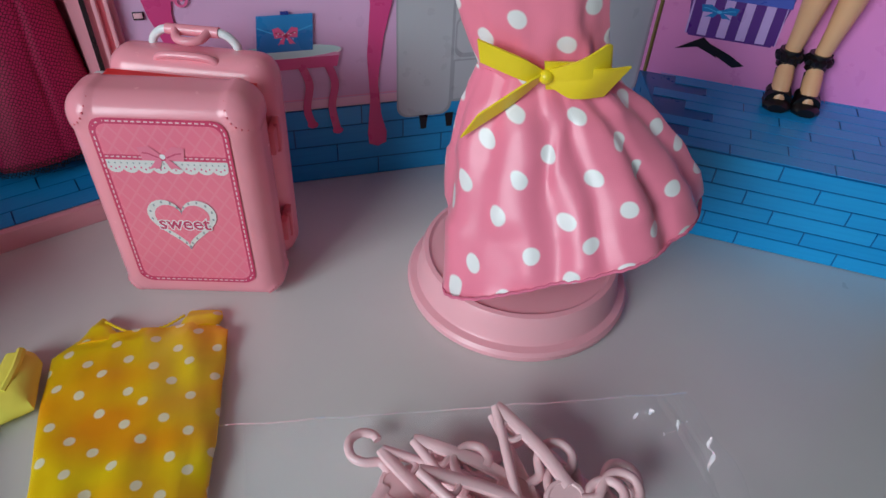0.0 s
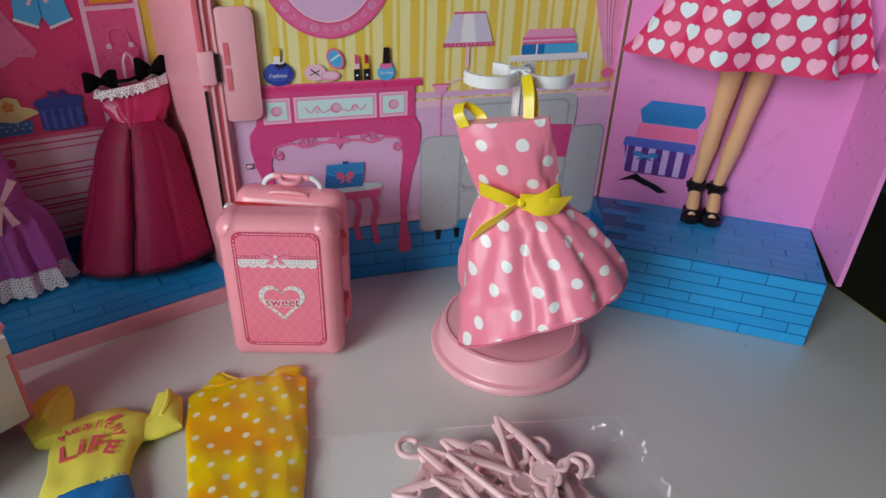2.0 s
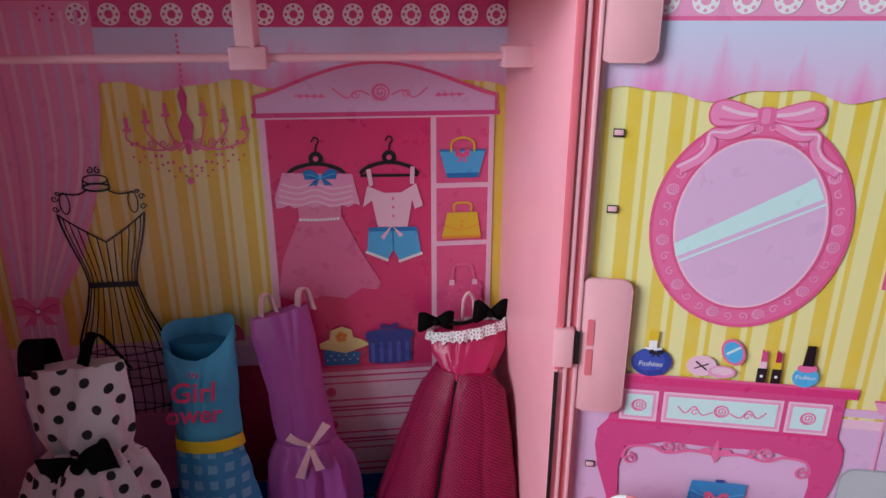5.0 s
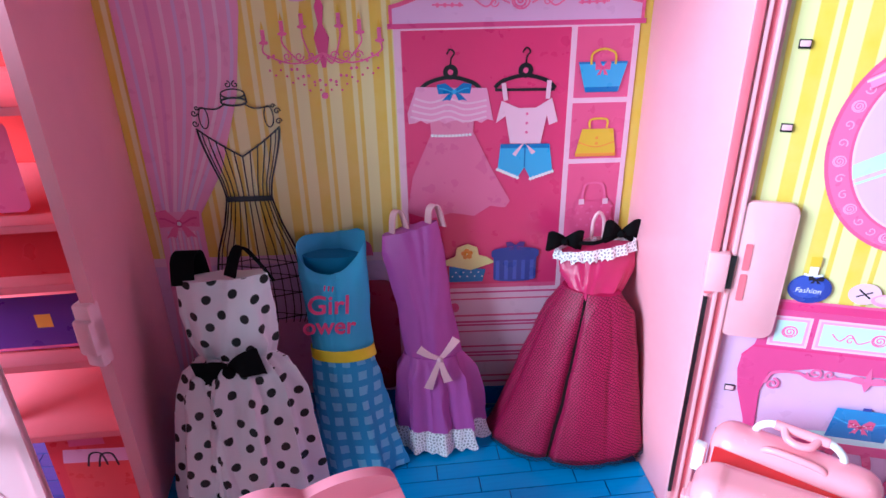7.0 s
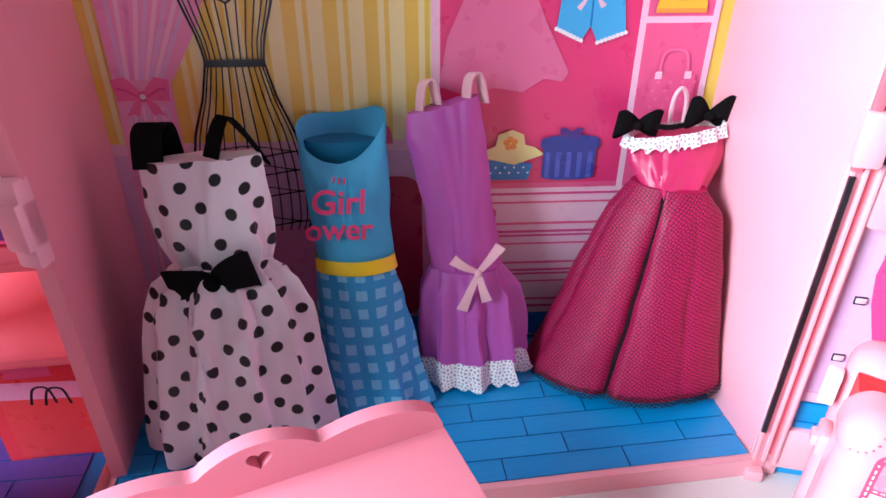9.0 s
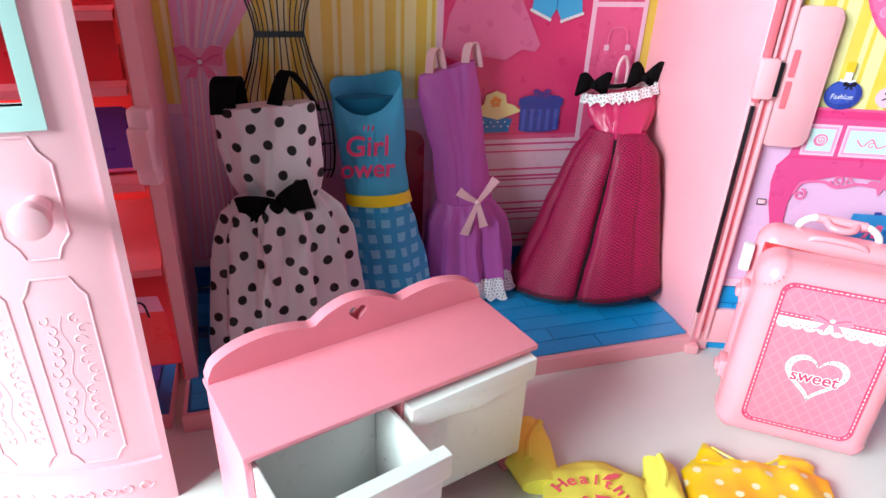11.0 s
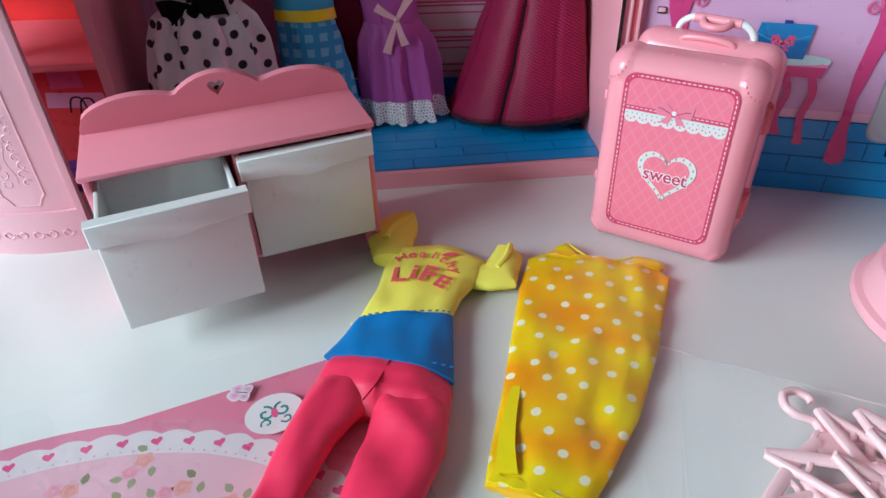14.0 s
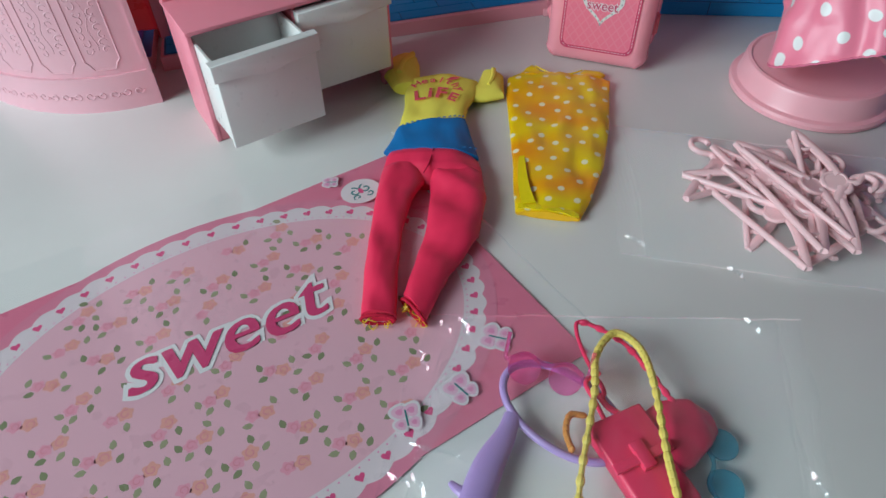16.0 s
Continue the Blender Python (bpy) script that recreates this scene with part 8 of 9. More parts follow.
# ---- printed sheet ----
def build_sheet():
    A, B = Vector((-0.1836, 0.1212)), Vector((-0.0712, -0.0231))
    dn = (B - A).normalized()
    up = Vector((-dn.y, dn.x))
    if up.x > 0:
        up = -up
    lx = -up
    ly = -dn
    L, W = 0.285, (B - A).length
    corner = B + up * L
    m = frame_matrix((corner.x, corner.y, 0.0004), (lx.x, lx.y, 0), (ly.x, ly.y, 0), (0, 0, 1))
    t = thing("printed_sheet", m, "pink floral sheet with lace oval in a clear sleeve", "printed sheet")
    b = bmesh.new(); box(b, (0, 0, 0), (L, W, 0.0005))
    part("card", b, card("print_sheet_pink", "#E8829E"), t)
    p = Print(0.0006)
    cx, cy, a, c = L - 0.1405, W / 2, 0.1300, 0.0905
    lac = [(cx + (a + 0.0021 * abs(math.cos(28 * q))) * math.cos(q), cy + (c + 0.0021 * abs(math.cos(28 * q))) * math.sin(q)) for q in [2 * math.pi * k / 448 for k in range(448)]]
    p.step = 0.00002
    p.poly(ring2(cx, cy, a + 0.0075, c + 0.0070, 120), card("print_oval_rim", "#E48CA6"))
    p.poly(lac, card("print_oval_lace", "#EBDDE2"))
    p.step = 0.0
    p.z += 0.00002
    for k in range(56):
        q = 2 * math.pi * (k + 0.5) / 56
        p.poly(heart2(cx + (a - 0.0038) * math.cos(q), cy + (c - 0.0038) * math.sin(q), 0.0048, 14), ROSEP)
    for k in range(150):
        q = 2 * math.pi * k / 150
        p.oval(cx + (a - 0.0078) * math.cos(q), cy + (c - 0.0078) * math.sin(q), 0.0005, 0.0005, card("print_pin_dot", "#E3A3B8") if k == 0 else SOFT, 6)
    p.z += 0.00002
    p.poly(ring2(cx, cy, a - 0.0095, c - 0.0095, 120), card("print_oval_ground", "#F0BCCB"))
    ground = p.z
    leaf, moss = card("print_leaf", "#A8A686"), card("print_moss_leaf", "#909472")
    ros, sal, deep = card("print_rose_bud", "#F2A6BC"), card("print_salmon", "#F0ACA2"), card("print_petal_line", "#EA94A4")
    rnd = random.Random(9)

    def blossom(x, y, r, mm, g):
        """A rosette: ragged round petals with a curl inside."""
        p.z = ground + 0.00004
        p.poly([(x + r * (1 + 0.16 * math.sin(5 * w + g)) * math.cos(w), y + r * 0.92 * (1 + 0.16 * math.sin(5 * w + g)) * math.sin(w)) for w in [2 * math.pi * kk / 24 for kk in range(24)]], mm)
        p.z = ground + 0.00006
        p.line(curl(x, y, r * 0.66, 0.9, math.degrees(g), 0.45, 12), r * 0.14, deep)

    for i in range(-9, 10):
        for j in range(-8, 9):
            x = cx + 0.0262 * i + 0.0131 * (j % 2) + rnd.uniform(-0.0022, 0.0022)
            y = cy + 0.0168 * j + rnd.uniform(-0.0018, 0.0018)
            if ((x - cx) / (a - 0.016)) ** 2 + ((y - cy) / (c - 0.015)) ** 2 > 1:
                continue
            g = rnd.uniform(-0.6, 0.6)
            ux, uy = math.cos(g), math.sin(g)
            for f, h, ang in ((-0.0082, 0.0014, 1.9), (-0.0055, -0.0046, 3.4), (0.0098, -0.0010, 0.9), (0.0062, 0.0060, 1.8), (0.0022, -0.0062, 4.2)):
                if rnd.random() < 0.34:
                    continue
                ang += g + rnd.uniform(-0.4, 0.4)
                ca, sa = math.cos(ang), math.sin(ang)
                lx_, ly_ = x + f * ux - h * uy, y + f * uy + h * ux
                p.z = ground + 0.00002
                p.poly([(lx_ + 0.0024 * u * ca - 0.0017 * v * sa, ly_ + 0.0024 * u * sa + 0.0017 * v * ca) for u, v in ((-1, 0), (-0.4, 0.9), (0.4, 0.8), (1.1, 0), (0.4, -0.8), (-0.4, -0.9))], leaf if rnd.random() < 0.6 else moss)
            blossom(x - 0.0032 * ux, y - 0.0032 * uy, 0.0031, ros, g * 3)
            blossom(x + 0.0032 * ux, y + 0.0032 * uy + 0.0006, 0.0035, sal, g * 5 + 1)
    p.z, p.step = ground + 0.0001, 0.00002
    at = Vector((-0.2513 - corner.x, -0.0296 - corner.y))
    wx, wy = at.dot(lx), at.dot(ly)
    size, spot = 0.0400, -0.0430
    spots = []
    for ch, wide in zip("sweet", (0.0175, 0.0275, 0.0205, 0.0205, 0.0150)):
        spots.append((ch, spot + wide / 2))
        spot += wide
    turn = radians(-5)
    white, pink = card("print_word_white", "#F4F0F2"), card("print_word_pink", "#DD4E80")
    for mat, bold, shifts in ((white, 0.0022, (-0.0008, 0.0008)), (pink, 0.0, (-0.0007, 0.0, 0.0007))):
        for shift in shifts:
            for ch, x in spots:
                p.text(ch, wx + shift + x * math.cos(turn), wy + x * math.sin(turn) + (0.0032 if ch == "t" else 0.0), size, mat, turn=-5, shear=0.25, bold=bold)
    # corner stickers: butterflies with pale rims, one round badge
    teal, rim = card("print_teal", "#3C8C8E"), card("print_badge", "#EFE6EA")
    p.step = 0.00002
    for gx, gy, size, turn in ((-0.1140, -0.0180, 0.0088, 40), (-0.1300, -0.0480, 0.0085, 10), (-0.1530, -0.0640, 0.0080, -20), (-0.2150, 0.0900, 0.0055, 60)):
        at = Vector((gx - corner.x, gy - corner.y))
        x, y = at.dot(lx), at.dot(ly)
        for mm, k in ((rim, 1.0), (BLUSH, 0.70), (SOFT, 0.34)):
            for q in (-1, 1):
                for ang, far, big in ((52, 0.55, 0.58), (-42, 0.50, 0.46)):
                    w = radians(turn + (ang if q > 0 else 180 - ang))
                    mx, my = x + size * far * math.cos(w), y + size * far * math.sin(w)
                    p.poly([(mx + size * big * k * math.cos(r) * (1 + 0.1 * math.sin(3 * r)), my + size * big * k * math.sin(r) * (1 + 0.1 * math.sin(3 * r))) for r in [2 * math.pi * z / 18 for z in range(18)]], mm)
        w = radians(turn + 90)
        p.line([(x - 0.5 * size * math.cos(w), y - 0.5 * size * math.sin(w)), (x + 0.5 * size * math.cos(w), y + 0.5 * size * math.sin(w))], size * 0.09, teal)
    at = Vector((-0.1960 - corner.x, 0.0830 - corner.y))
    x, y = at.dot(lx), at.dot(ly)
    p.poly(ring2(x, y, 0.0122, 0.0105, 30), rim)
    for q in (-1, 1):
        p.line(curl(x + q * 0.0036, y + 0.001, 0.0040, 1.1, 90, 0.2, 16, q), 0.0011, teal)
        p.line(curl(x + q * 0.0040, y - 0.0042, 0.0026, 0.9, 200, 0.2, 12, q), 0.0009, teal)
    p.oval(x, y, 0.0014, 0.0026, ROSEP, 12)
    p.done("print", t, "floral oval, lace rim and lettering")
    return t


floral_sheet = build_sheet()


# ---- clear bags ----
def film_material(name, gloss, haze):
    """Thin clear film: mostly see-through, sharp gloss, a trace of milky haze."""
    n = Nodes(name)
    fr = n.tree.nodes.new("ShaderNodeFresnel")
    fr.inputs[0].default_value = 1.5
    tr = n.tree.nodes.new("ShaderNodeBsdfTransparent")
    gl = n.tree.nodes.new("ShaderNodeBsdfGlossy")
    gl.inputs["Roughness"].default_value = 0.06
    tr.inputs[0].default_value = (0.955, 0.962, 0.965, 1)
    v = n.coords()
    bump = n.tree.nodes.new("ShaderNodeBump")
    n.put(bump.inputs["Height"], n.noise(v, 60, 3))
    bump.inputs["Strength"].default_value, bump.inputs["Distance"].default_value = 0.35, 0.003
    n.tree.links.new(bump.outputs[0], gl.inputs["Normal"])
    n.done(lin("#E8EEF0"), 0.4)
    milk = n.tree.nodes.new("ShaderNodeMixShader")
    milk.inputs[0].default_value = haze
    n.tree.links.new(tr.outputs[0], milk.inputs[1])
    n.tree.links.new(n.bsdf.outputs[0], milk.inputs[2])
    power = n.math("MULTIPLY", fr.outputs[0], gloss)
    n.put(gl.inputs["Color"], n.mix(power, (0, 0, 0, 1), (1, 1, 1, 1)))
    both = n.tree.nodes.new("ShaderNodeAddShader")
    n.tree.links.new(milk.outputs[0], both.inputs[0])
    n.tree.links.new(gl.outputs[0], both.inputs[1])
    n.tree.links.new(both.outputs[0], n.out.inputs[0])
    return n.mat


FILM = film_material("clear_film", 0.28, 0.035)
SEAL = film_material("sealed_film", 0.3, 0.015)
SLEEVE = film_material("sleeve_film", 0.05, 0.0)
# gloss raised beyond the bag film's, for the added glints
GLINT_FILM = film_material("glint_film", 1.1, 0.03)


def clear_sheet(bm, corners, height, z0, seed, nu=110, nv=60, u0=0.0, u1=1.0, ridges=0.0, rough=1.0):
    """A crumpled film over part of a four-sided area, raised in the middle; ridges: sealed ribs across its length."""
    a, b_, c, d = [Vector((*q, 0)) for q in corners]
    grid = []
    for i in range(nu + 1):
        u = u0 + (u1 - u0) * i / nu
        row = []
        for j in range(nv + 1):
            v = j / nv
            q = a.lerp(b_, u).lerp(d.lerp(c, u), v)
            q += Vector((noise.noise(Vector((u * 5, v * 5, seed))), noise.noise(Vector((u * 5, v * 5, seed + 20))), 0)) * 0.004 * rough
            hump = (math.sin(math.pi * min(max(u, 0.0), 1.0)) ** 0.6) * (math.sin(math.pi * v) ** 0.6)
            z = z0 + height * hump * (0.8 + 0.5 * noise.noise(Vector((q.x * 26, q.y * 26, seed))))
            w = noise.noise(Vector((q.x * 55 + 0.4 * q.y * 55, q.y * 38, seed + 3)))
            z += rough * 0.0030 * max(0.0, 0.30 - abs(w)) * (0.35 + hump)
            z += rough * 0.0012 * abs(noise.noise(Vector((q.x * 130, q.y * 90, seed + 8)))) * (0.3 + hump)
            if ridges:
                z += ridges * (0.5 + 0.5 * math.sin(u * (a - b_).length / 0.0026 * 2 * math.pi)) + 0.0012 * abs(noise.noise(Vector((q.x * 30, q.y * 70, seed))))
            row.append(bm.verts.new((q.x, q.y, max(z, z0))))
        grid.append(row)
    for i in range(nu):
        for j in range(nv):
            bm.faces.new((grid[i][j], grid[i + 1][j], grid[i + 1][j + 1], grid[i][j + 1]))


def clear_bag(name, label, corners, height, seed, creases):
    """A pillow bag: two films, a ribbed seal at each end, folded long edges."""
    t = thing(name, pose(0, 0, 0), label, "plastic bag")
    made = []
    b = bmesh.new(); clear_sheet(b, corners, height, 0.0014, seed, u0=0.07, u1=0.93)
    made.append(part("upper_film", b, FILM, t))
    b = bmesh.new(); clear_sheet(b, corners, 0.0, 0.0010, seed + 9, 24, 16, 0.07, 0.93, rough=0.2)
    made.append(part("lower_film", b, FILM, t))
    for u0, u1 in ((0.0, 0.07), (0.93, 1.0)):
        b = bmesh.new(); clear_sheet(b, corners, 0.0, 0.0012, seed, 40, 60, u0, u1, ridges=0.0007)
        made.append(part("end_seal", b, SEAL, t, "ribbed sealed end"))
    a, b_, c, d = [Vector((*q, 0)) for q in corners]
    for p, q in ((a, b_), (d, c)):
        b = bmesh.new()
        side = (q - p).normalized().cross(Vector((0, 0, 1)))
        pts = [p.lerp(q, i / 40) + Vector((0, 0, 0.0018 + 0.0006 * noise.noise(Vector((i * 0.5, seed, 0))))) + side * 0.0010 * noise.noise(Vector((i * 0.3, seed, 4))) for i in range(41)]
        ribbon(b, pts, side + Vector((0, 0, 0.3)), 0.0009, thick=0.0001)
        made.append(part("folded_edge", b, SEAL, t))
    # added slivers, tilted towards the window to put glints on the bag
    for x, y, turn, size in creases:
        b = bmesh.new()
        e = Vector((math.cos(radians(turn)), math.sin(radians(turn)), 0))
        lean = Vector((-e.y, e.x, 0)) * 0.65 + Vector((0, 0, 0.75))
        pts = [Vector((x, y, 0.0042)) + e * size * 1.3 * (k / 12 - 0.5) + Vector((0, 0, 0.0020 * math.sin(math.pi * k / 12))) + lean.cross(e) * 0.0012 * math.sin(k * 0.9 + x * 900) for k in range(13)]
        ribbon(b, pts, [lean + e * 0.25 * math.sin(k * 0.7 + y * 700) for k in range(13)], [0.0004 + 0.0024 * math.sin(math.pi * k / 12) ** 0.8 * (0.7 + 0.3 * math.sin(k * 1.9 + x * 500)) for k in range(13)], thick=0.00005)
        made.append(part("crease", b, GLINT_FILM, t, "extra glossy film sliver added as a glint"))
    for ob in made:
        ob.visible_shadow = False
    return t


clear_bag("hanger_bag", "clear crinkled plastic bag round the toy hangers", ((-0.0480, 0.0420), (0.1450, 0.0140), (0.1490, 0.1280), (-0.0480, 0.1600)), 0.016, 2.0,
          ((0.1400, 0.0980, 60, 0.012), (0.1330, 0.1120, 20, 0.010), (0.1380, 0.0700, 75, 0.014), (-0.0400, 0.0480, -40, 0.012), (0.0080, 0.0280, -50, 0.010), (0.1240, 0.1210, 0, 0.009)))
clear_bag("accessory_bag", "clear crinkled plastic bag round the doll accessories", ((-0.1690, -0.1350), (0.0150, -0.1350), (0.0340, 0.0020), (-0.1480, -0.0060)), 0.019, 6.0,
          ((-0.1290, -0.0160, -62, 0.013), (-0.1400, -0.0150, -40, 0.008), (-0.1390, -0.0800, -12, 0.022), (-0.1440, -0.0960, -55, 0.012), (0.0080, -0.0060, -60, 0.010), (0.0140, -0.0850, -75, 0.014), (-0.1540, -0.0930, -20, 0.010), (-0.0030, -0.0930, -35, 0.010), (-0.1480, -0.0350, -70, 0.009)))
b_ = bmesh.new(); clear_sheet(b_, ((-0.4200, -0.0250), (-0.1850, 0.1420), (-0.0540, -0.0260), (-0.2900, -0.1900)), 0.0010, 0.0022, 11.0, 60, 50, rough=0.25)
part("sleeve", b_, SLEEVE, floral_sheet, "clear flat plastic sleeve", m=floral_sheet.matrix_basis.inverted()).visible_shadow = False
b_ = bmesh.new()
ribbon(b_, [Vector((-0.1850, 0.1420, 0.0028)).lerp(Vector((-0.0540, -0.0260, 0.0028)), k / 30) + Vector((0, 0, 0.0004 * math.sin(k * 1.3))) for k in range(31)], (0.72, 0.56, 0.2), 0.0014, thick=0.0001)
part("sleeve_edge", b_, SEAL, floral_sheet, "folded edge of the sleeve", m=floral_sheet.matrix_basis.inverted()).visible_shadow = False


# ---- toy hangers ----
def make_hanger():
    t = thing("toy_hanger", pose(0, 0, 0), "small pink plastic toy clothes hanger in the bag", "clothes hanger", "hangers in the bag")
    b = bmesh.new()
    tube(b, smooth_line([(0.0, 0.009, 0), (0.0005, 0.0145, 0), (-0.0045, 0.0185, 0), (-0.0065, 0.0235, 0), (-0.0035, 0.0285, 0), (0.0020, 0.0290, 0), (0.0055, 0.0255, 0), (0.0055, 0.0225, 0)], 6), 0.0018, 10)
    part("hook", b, HANGER, t)
    b = bmesh.new()
    lathe(b, [(0.0072, -0.0011), (0.0076, 0.0), (0.0072, 0.0011), (0.0060, 0.0013), (0.0056, 0.0009)], 28, 0, 0.0035)
    part("badge", b, HANGER, t)
    for s in (-1, 1):
        b = bmesh.new()
        tube(b, smooth_line([(s * 0.0045, 0.0060, 0), (s * 0.018, 0.0005, 0), (s * 0.034, -0.0090, 0), (s * 0.0385, -0.0125, 0)], 7), 0.0026, 10, flat=0.7)
        tube(b, smooth_line([(s * 0.0260, -0.0045, 0), (s * 0.0245, -0.0100, 0), (s * 0.0285, -0.0125, 0), (s * 0.0315, -0.0105, 0)], 5), 0.0012, 8)
        part("arm", b, HANGER, t)
    b = bmesh.new()
    tube(b, [(-0.0385, -0.0125, 0), (0.0385, -0.0125, 0)], 0.0019, 10)
    part("bar", b, HANGER, t)
    return t


def build_hangers():
    first = make_hanger()
    spots = [(0.0210, 0.1120, 0.0050, 6, 4, 28), (0.0350, 0.0680, 0.0100, 10, -4, -63), (0.0540, 0.0955, 0.0130, 12, 6, -67), (0.0760, 0.0915, 0.0120, -6, 5, -83), (0.0480, 0.0800, 0.0075, -10, 8, -52), (0.0640, 0.0760, 0.0155, 14, -6, -70), (0.0860, 0.0750, 0.0080, -8, 8, -35), (0.0430, 0.0980, 0.0070, 4, -6, 150), (0.0720, 0.0620, 0.0110, 10, 6, -120), (0.0400, 0.0860, 0.0040, 5, 5, -100), (0.0560, 0.0830, 0.0185, -8, 4, -58), (0.0330, 0.0930, 0.0120, 8, -6, -35), (0.0680, 0.0880, 0.0190, 6, 8, -96), (0.0500, 0.0700, 0.0150, -6, -8, -78)]
    first.matrix_basis = pose(*spots[0])
    for q in spots[1:]:
        copy_thing(first, pose(*q))


build_hangers()


# ---- accessories in the second bag ----
def build_accessories():
    fuch = plastic("fuchsia_plastic", "#F0406A", 0.34)
    lil = plastic("lilac_plastic", "#B79AD6", 0.32)
    yel = plastic("butter_yellow_plastic", "#F4DC70", 0.4)
    blu = Nodes("clear_blue_plastic")
    blu.done(lin("#8FDCF2"), 0.08, Transmission_Weight=0.85, IOR=1.2)
    pk = Nodes("clear_pink_plastic")
    pk.done(lin("#FF9AD2"), 0.08, Transmission_Weight=0.85, IOR=1.2)

    def beads(bm, pts, r, step=3):
        for i, q in enumerate(pts[::step]):
            nxt = pts[min((i + 1) * step, len(pts) - 1)]
            d = (nxt - q)
            mm = Matrix.Translation(q) @ (d.to_track_quat("Z", "Y").to_matrix().to_4x4() if d.length > 1e-6 else Matrix()) @ Matrix.Diagonal((r, r, r * 1.6, 1))
            bmesh.ops.create_uvsphere(bm, u_segments=8, v_segments=6, radius=1.0, matrix=mm)

    # rope strap
    t = thing("yellow_rope_strap", pose(0, 0, 0.0), "yellow twisted toy bag strap", "bag strap")
    b = bmesh.new()
    line = smooth_line([(-0.0840, -0.1330, 0.010), (-0.0825, -0.0980, 0.013), (-0.0735, -0.0560, 0.016), (-0.0710, -0.0360, 0.017), (-0.0615, -0.0235, 0.017), (-0.0515, -0.0310, 0.017), (-0.0485, -0.0500, 0.019), (-0.0475, -0.0800, 0.017), (-0.0450, -0.0980, 0.013), (-0.0420, -0.1330, 0.010)], 16)
    beads(b, line, 0.0019, 3)
    tube(b, line, 0.0012, 8)
    part("rope", b, yel, t)
    # flap bag
    t = thing("fuchsia_flap_bag", pose(-0.0560, -0.0800, 0.0018, 0, 0, 28), "fuchsia toy handbag with a strapped flap and clip", "handbag")
    b = bmesh.new(); box(b, (-0.0125, -0.0240, 0.0), (0.0125, 0.0200, 0.0085), 0.0022, 3)
    part("body", b, fuch, t)
    b = bmesh.new(); box(b, (-0.0135, 0.0000, 0.0075), (0.0135, 0.0205, 0.0105), 0.0014, 3)
    part("flap", b, fuch, t)
    b = bmesh.new(); box(b, (-0.0140, -0.0030, 0.0090), (0.0140, 0.0012, 0.0115), 0.0008); box(b, (-0.003, -0.006, 0.0085), (0.003, 0.0060, 0.0125), 0.0008)
    part("buckle_strap", b, fuch, t)
    b = bmesh.new(); tube(b, smooth_line([(-0.003, 0.0205, 0.006), (-0.0035, 0.0290, 0.010), (-0.0032, 0.0365, 0.011), (0.0, 0.0390, 0.011), (0.0028, 0.0365, 0.011), (0.0026, 0.0310, 0.010), (0.0, 0.0290, 0.009)], 6), 0.0011, 8)
    line = smooth_line([(0.0, 0.0300, 0.009), (0.001, 0.0250, 0.008), (0.004, 0.0205, 0.007)], 8)
    beads(b, line, 0.0015, 3)
    part("clip", b, fuch, t)
    # soft purse
    t = thing("fuchsia_soft_purse", pose(-0.0390, -0.0660, 0.0016, 0, 0, 20), "fuchsia toy shoulder purse with chain strap", "handbag")
    rows = [((-0.0220, 0.0100), (-0.0200, -0.0140), 0.004), ((-0.0120, 0.0110), (-0.0130, -0.0180), 0.008), ((0.0000, 0.0150), (-0.0010, -0.0160), 0.009), ((0.0120, 0.0130), (0.0120, -0.0090), 0.008), ((0.0185, 0.0060), (0.0185, -0.0040), 0.004)]
    flat_cloth("body", rows, fuch, t, crease=0.0002)
    b = bmesh.new()
    o = Vector((-0.0390, -0.0660, 0.0016))
    inv = Matrix.Rotation(radians(-20), 4, "Z")
    line = [inv @ (q - o) for q in smooth_line([(-0.0385, -0.0520, 0.008), (-0.0460, -0.0400, 0.010), (-0.0580, -0.0240, 0.012), (-0.0750, -0.0150, 0.013), (-0.0780, -0.0210, 0.013), (-0.0740, -0.0380, 0.013), (-0.0690, -0.0430, 0.012)], 12)]
    tube(b, line, 0.0010, 8)
    beads(b, line[:40], 0.0017, 5)
    part("strap", b, fuch, t)
    # lilac ring and comb
    t = thing("lilac_ring", pose(-0.0860, -0.0590, 0.0070, 10, 4, -35), "lilac plastic toy ring band", "toy band")
    b = bmesh.new(); tube(b, [(0.0290 * math.cos(a), 0.0165 * math.sin(a), 0) for a in [2 * math.pi * k / 60 for k in range(60)]], 0.0018, 10, closed=True)
    part("band", b, lil, t)
    t = thing("lilac_toy_boot", pose(-0.1170, -0.0850, 0.0020, 0, 0, -14), "lilac plastic toy boot lying flat", "doll shoe")
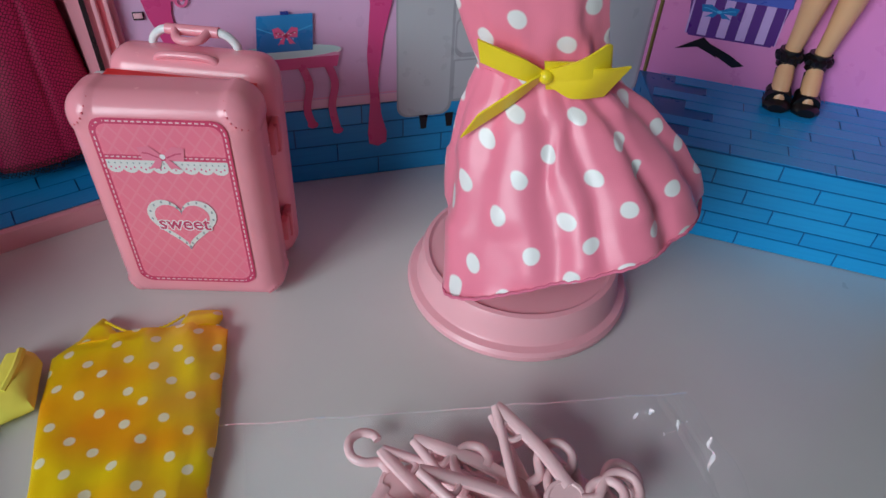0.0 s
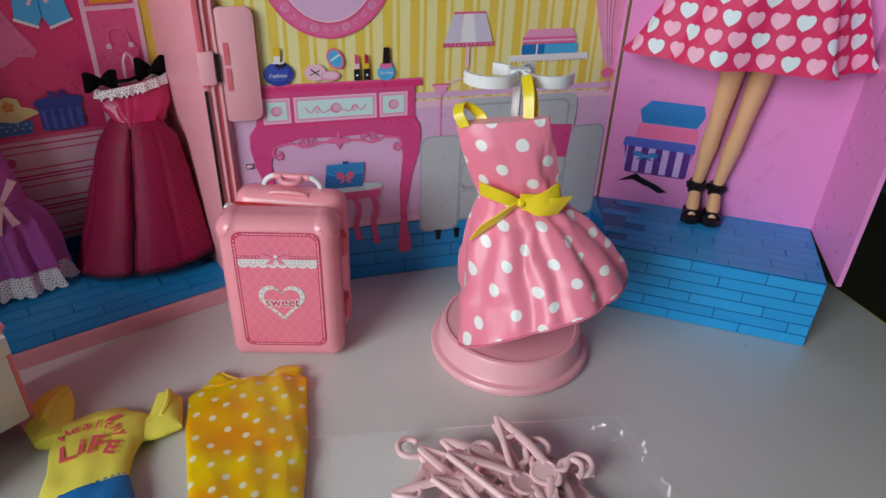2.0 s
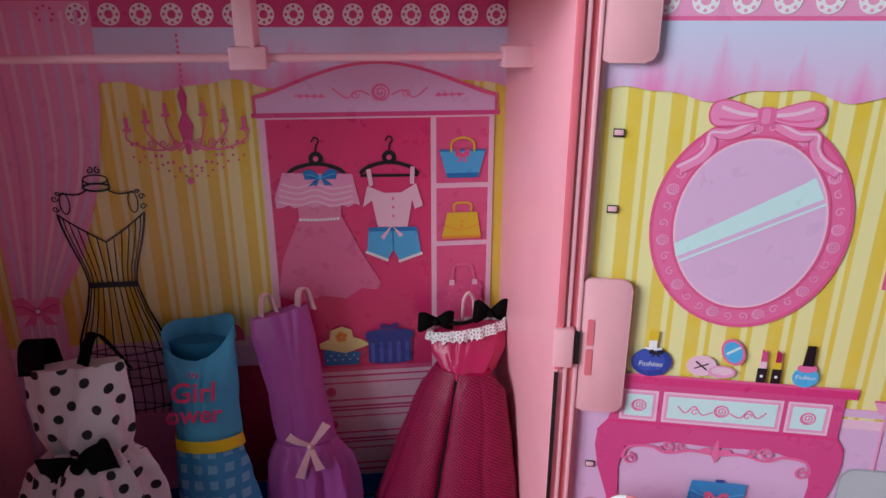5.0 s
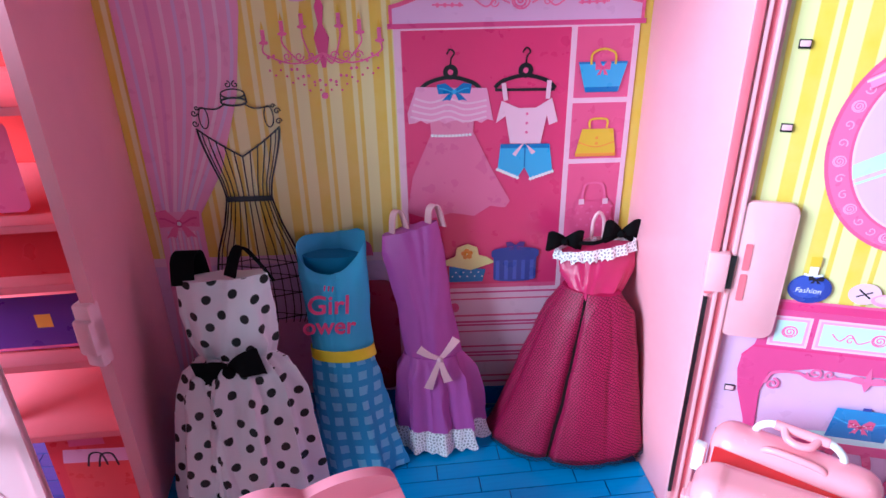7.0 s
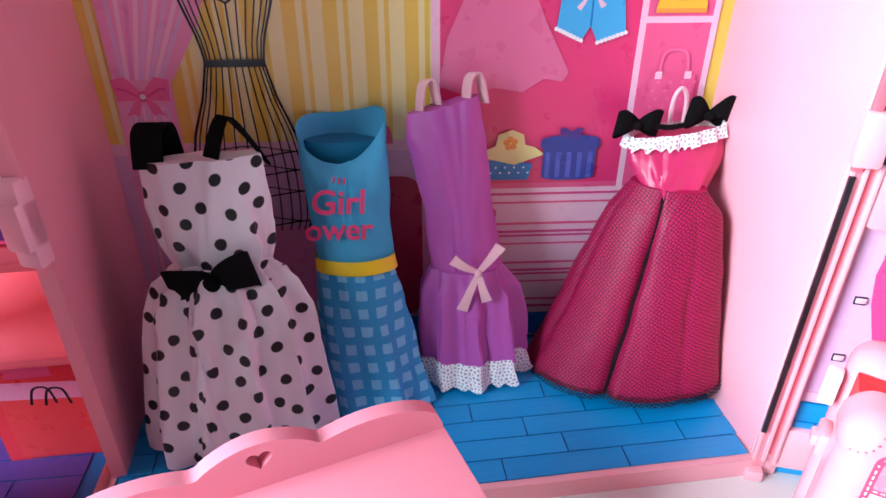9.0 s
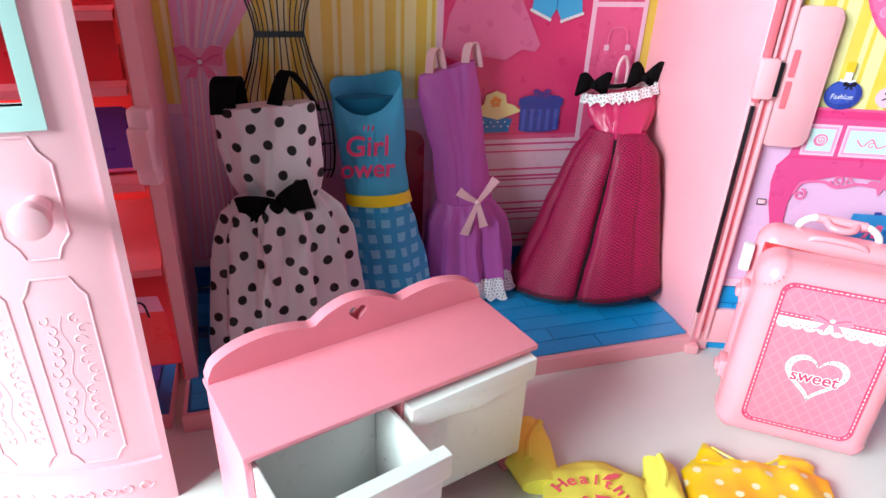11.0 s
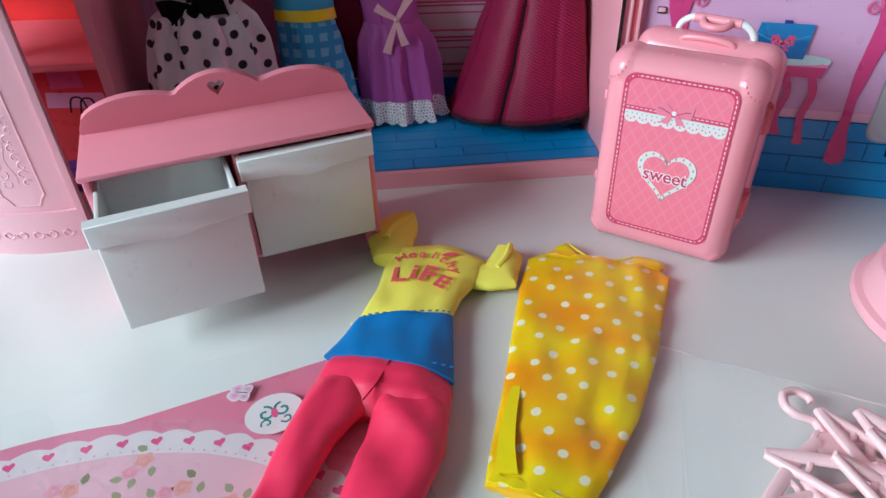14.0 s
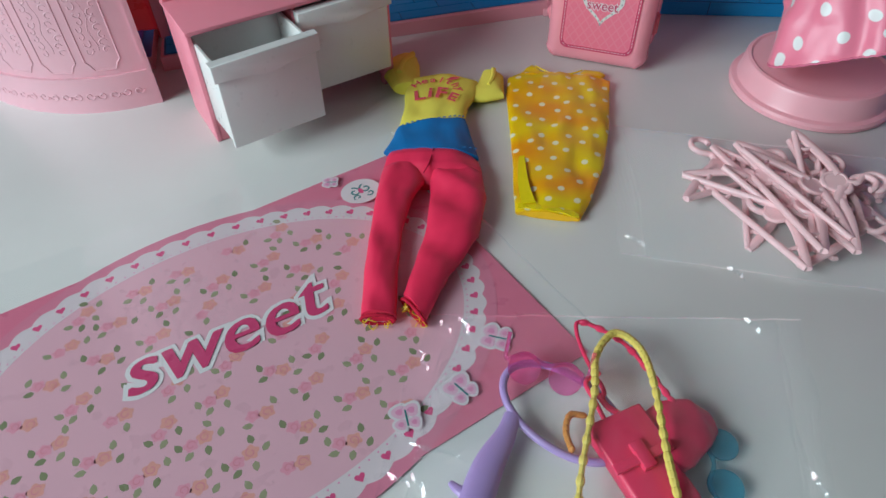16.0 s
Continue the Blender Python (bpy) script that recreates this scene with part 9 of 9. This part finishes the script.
    b = bmesh.new(); tube(b, smooth_line([(0.0040, 0.0250, 0.0035), (0.0030, 0.0140, 0.0040), (0.0, 0.0, 0.0035), (-0.001, -0.016, 0.003), (-0.001, -0.030, 0.003)], 7), [0.0040 + 0.0030 * math.sin(math.pi * min(1, 0.25 + 0.9 * (1 - k / 28))) for k in range(29)], 14, flat=0.55)
    tube(b, smooth_line([(-0.001, -0.014, 0.003), (-0.008, -0.0135, 0.003), (-0.013, -0.0110, 0.002)], 6), [0.0036 - 0.0002 * k for k in range(13)], 10, flat=0.6)
    part("shell", b, lil, t)
    # sunglasses
    for name, lab, mat, m in (("blue_sunglasses", "clear blue toy sunglasses", blu.mat, pose(-0.0215, -0.0780, 0.004, 0, 0, 84)), ("pink_sunglasses", "clear pink toy sunglasses", pk.mat, pose(-0.0935, -0.0440, 0.0125, 25, 0, -14))):
        t = thing(name, m, lab, "sunglasses", "toy sunglasses")
        for s in (-1, 1):
            b = bmesh.new(); lathe(b, [(0.0066, -0.0006), (0.0074, 0.0), (0.0070, 0.0008), (0.0060, 0.0003)], 30, s * 0.0092, 0)
            part("lens", b, mat, t)
            b = bmesh.new(); tube(b, smooth_line([(s * 0.0165, 0.0020, 0.0), (s * 0.0185, 0.0035, 0.0), (s * 0.0190, 0.014 if name[0] == "p" else 0.006, 0.001)], 5), 0.0009, 8)
            part("temple", b, mat, t)
        b = bmesh.new(); tube(b, smooth_line([(-0.0165, 0.0030, 0.0), (-0.009, 0.0062, 0.0), (0, 0.0035, 0), (0.009, 0.0062, 0), (0.0165, 0.0030, 0)], 6), 0.0010, 8)
        part("bridge", b, mat, t)
    t = thing("orange_chain_loop", pose(0, 0, 0), "small amber toy chain loop", "bag strap")
    b = bmesh.new(); beads(b, smooth_line([(-0.0775, -0.0600, 0.006), (-0.0830, -0.0610, 0.007), (-0.0850, -0.0690, 0.007), (-0.0830, -0.0760, 0.006)], 10), 0.0015, 3)
    part("chain", b, plastic("amber_plastic", "#E0954A", 0.4), t)


build_accessories()
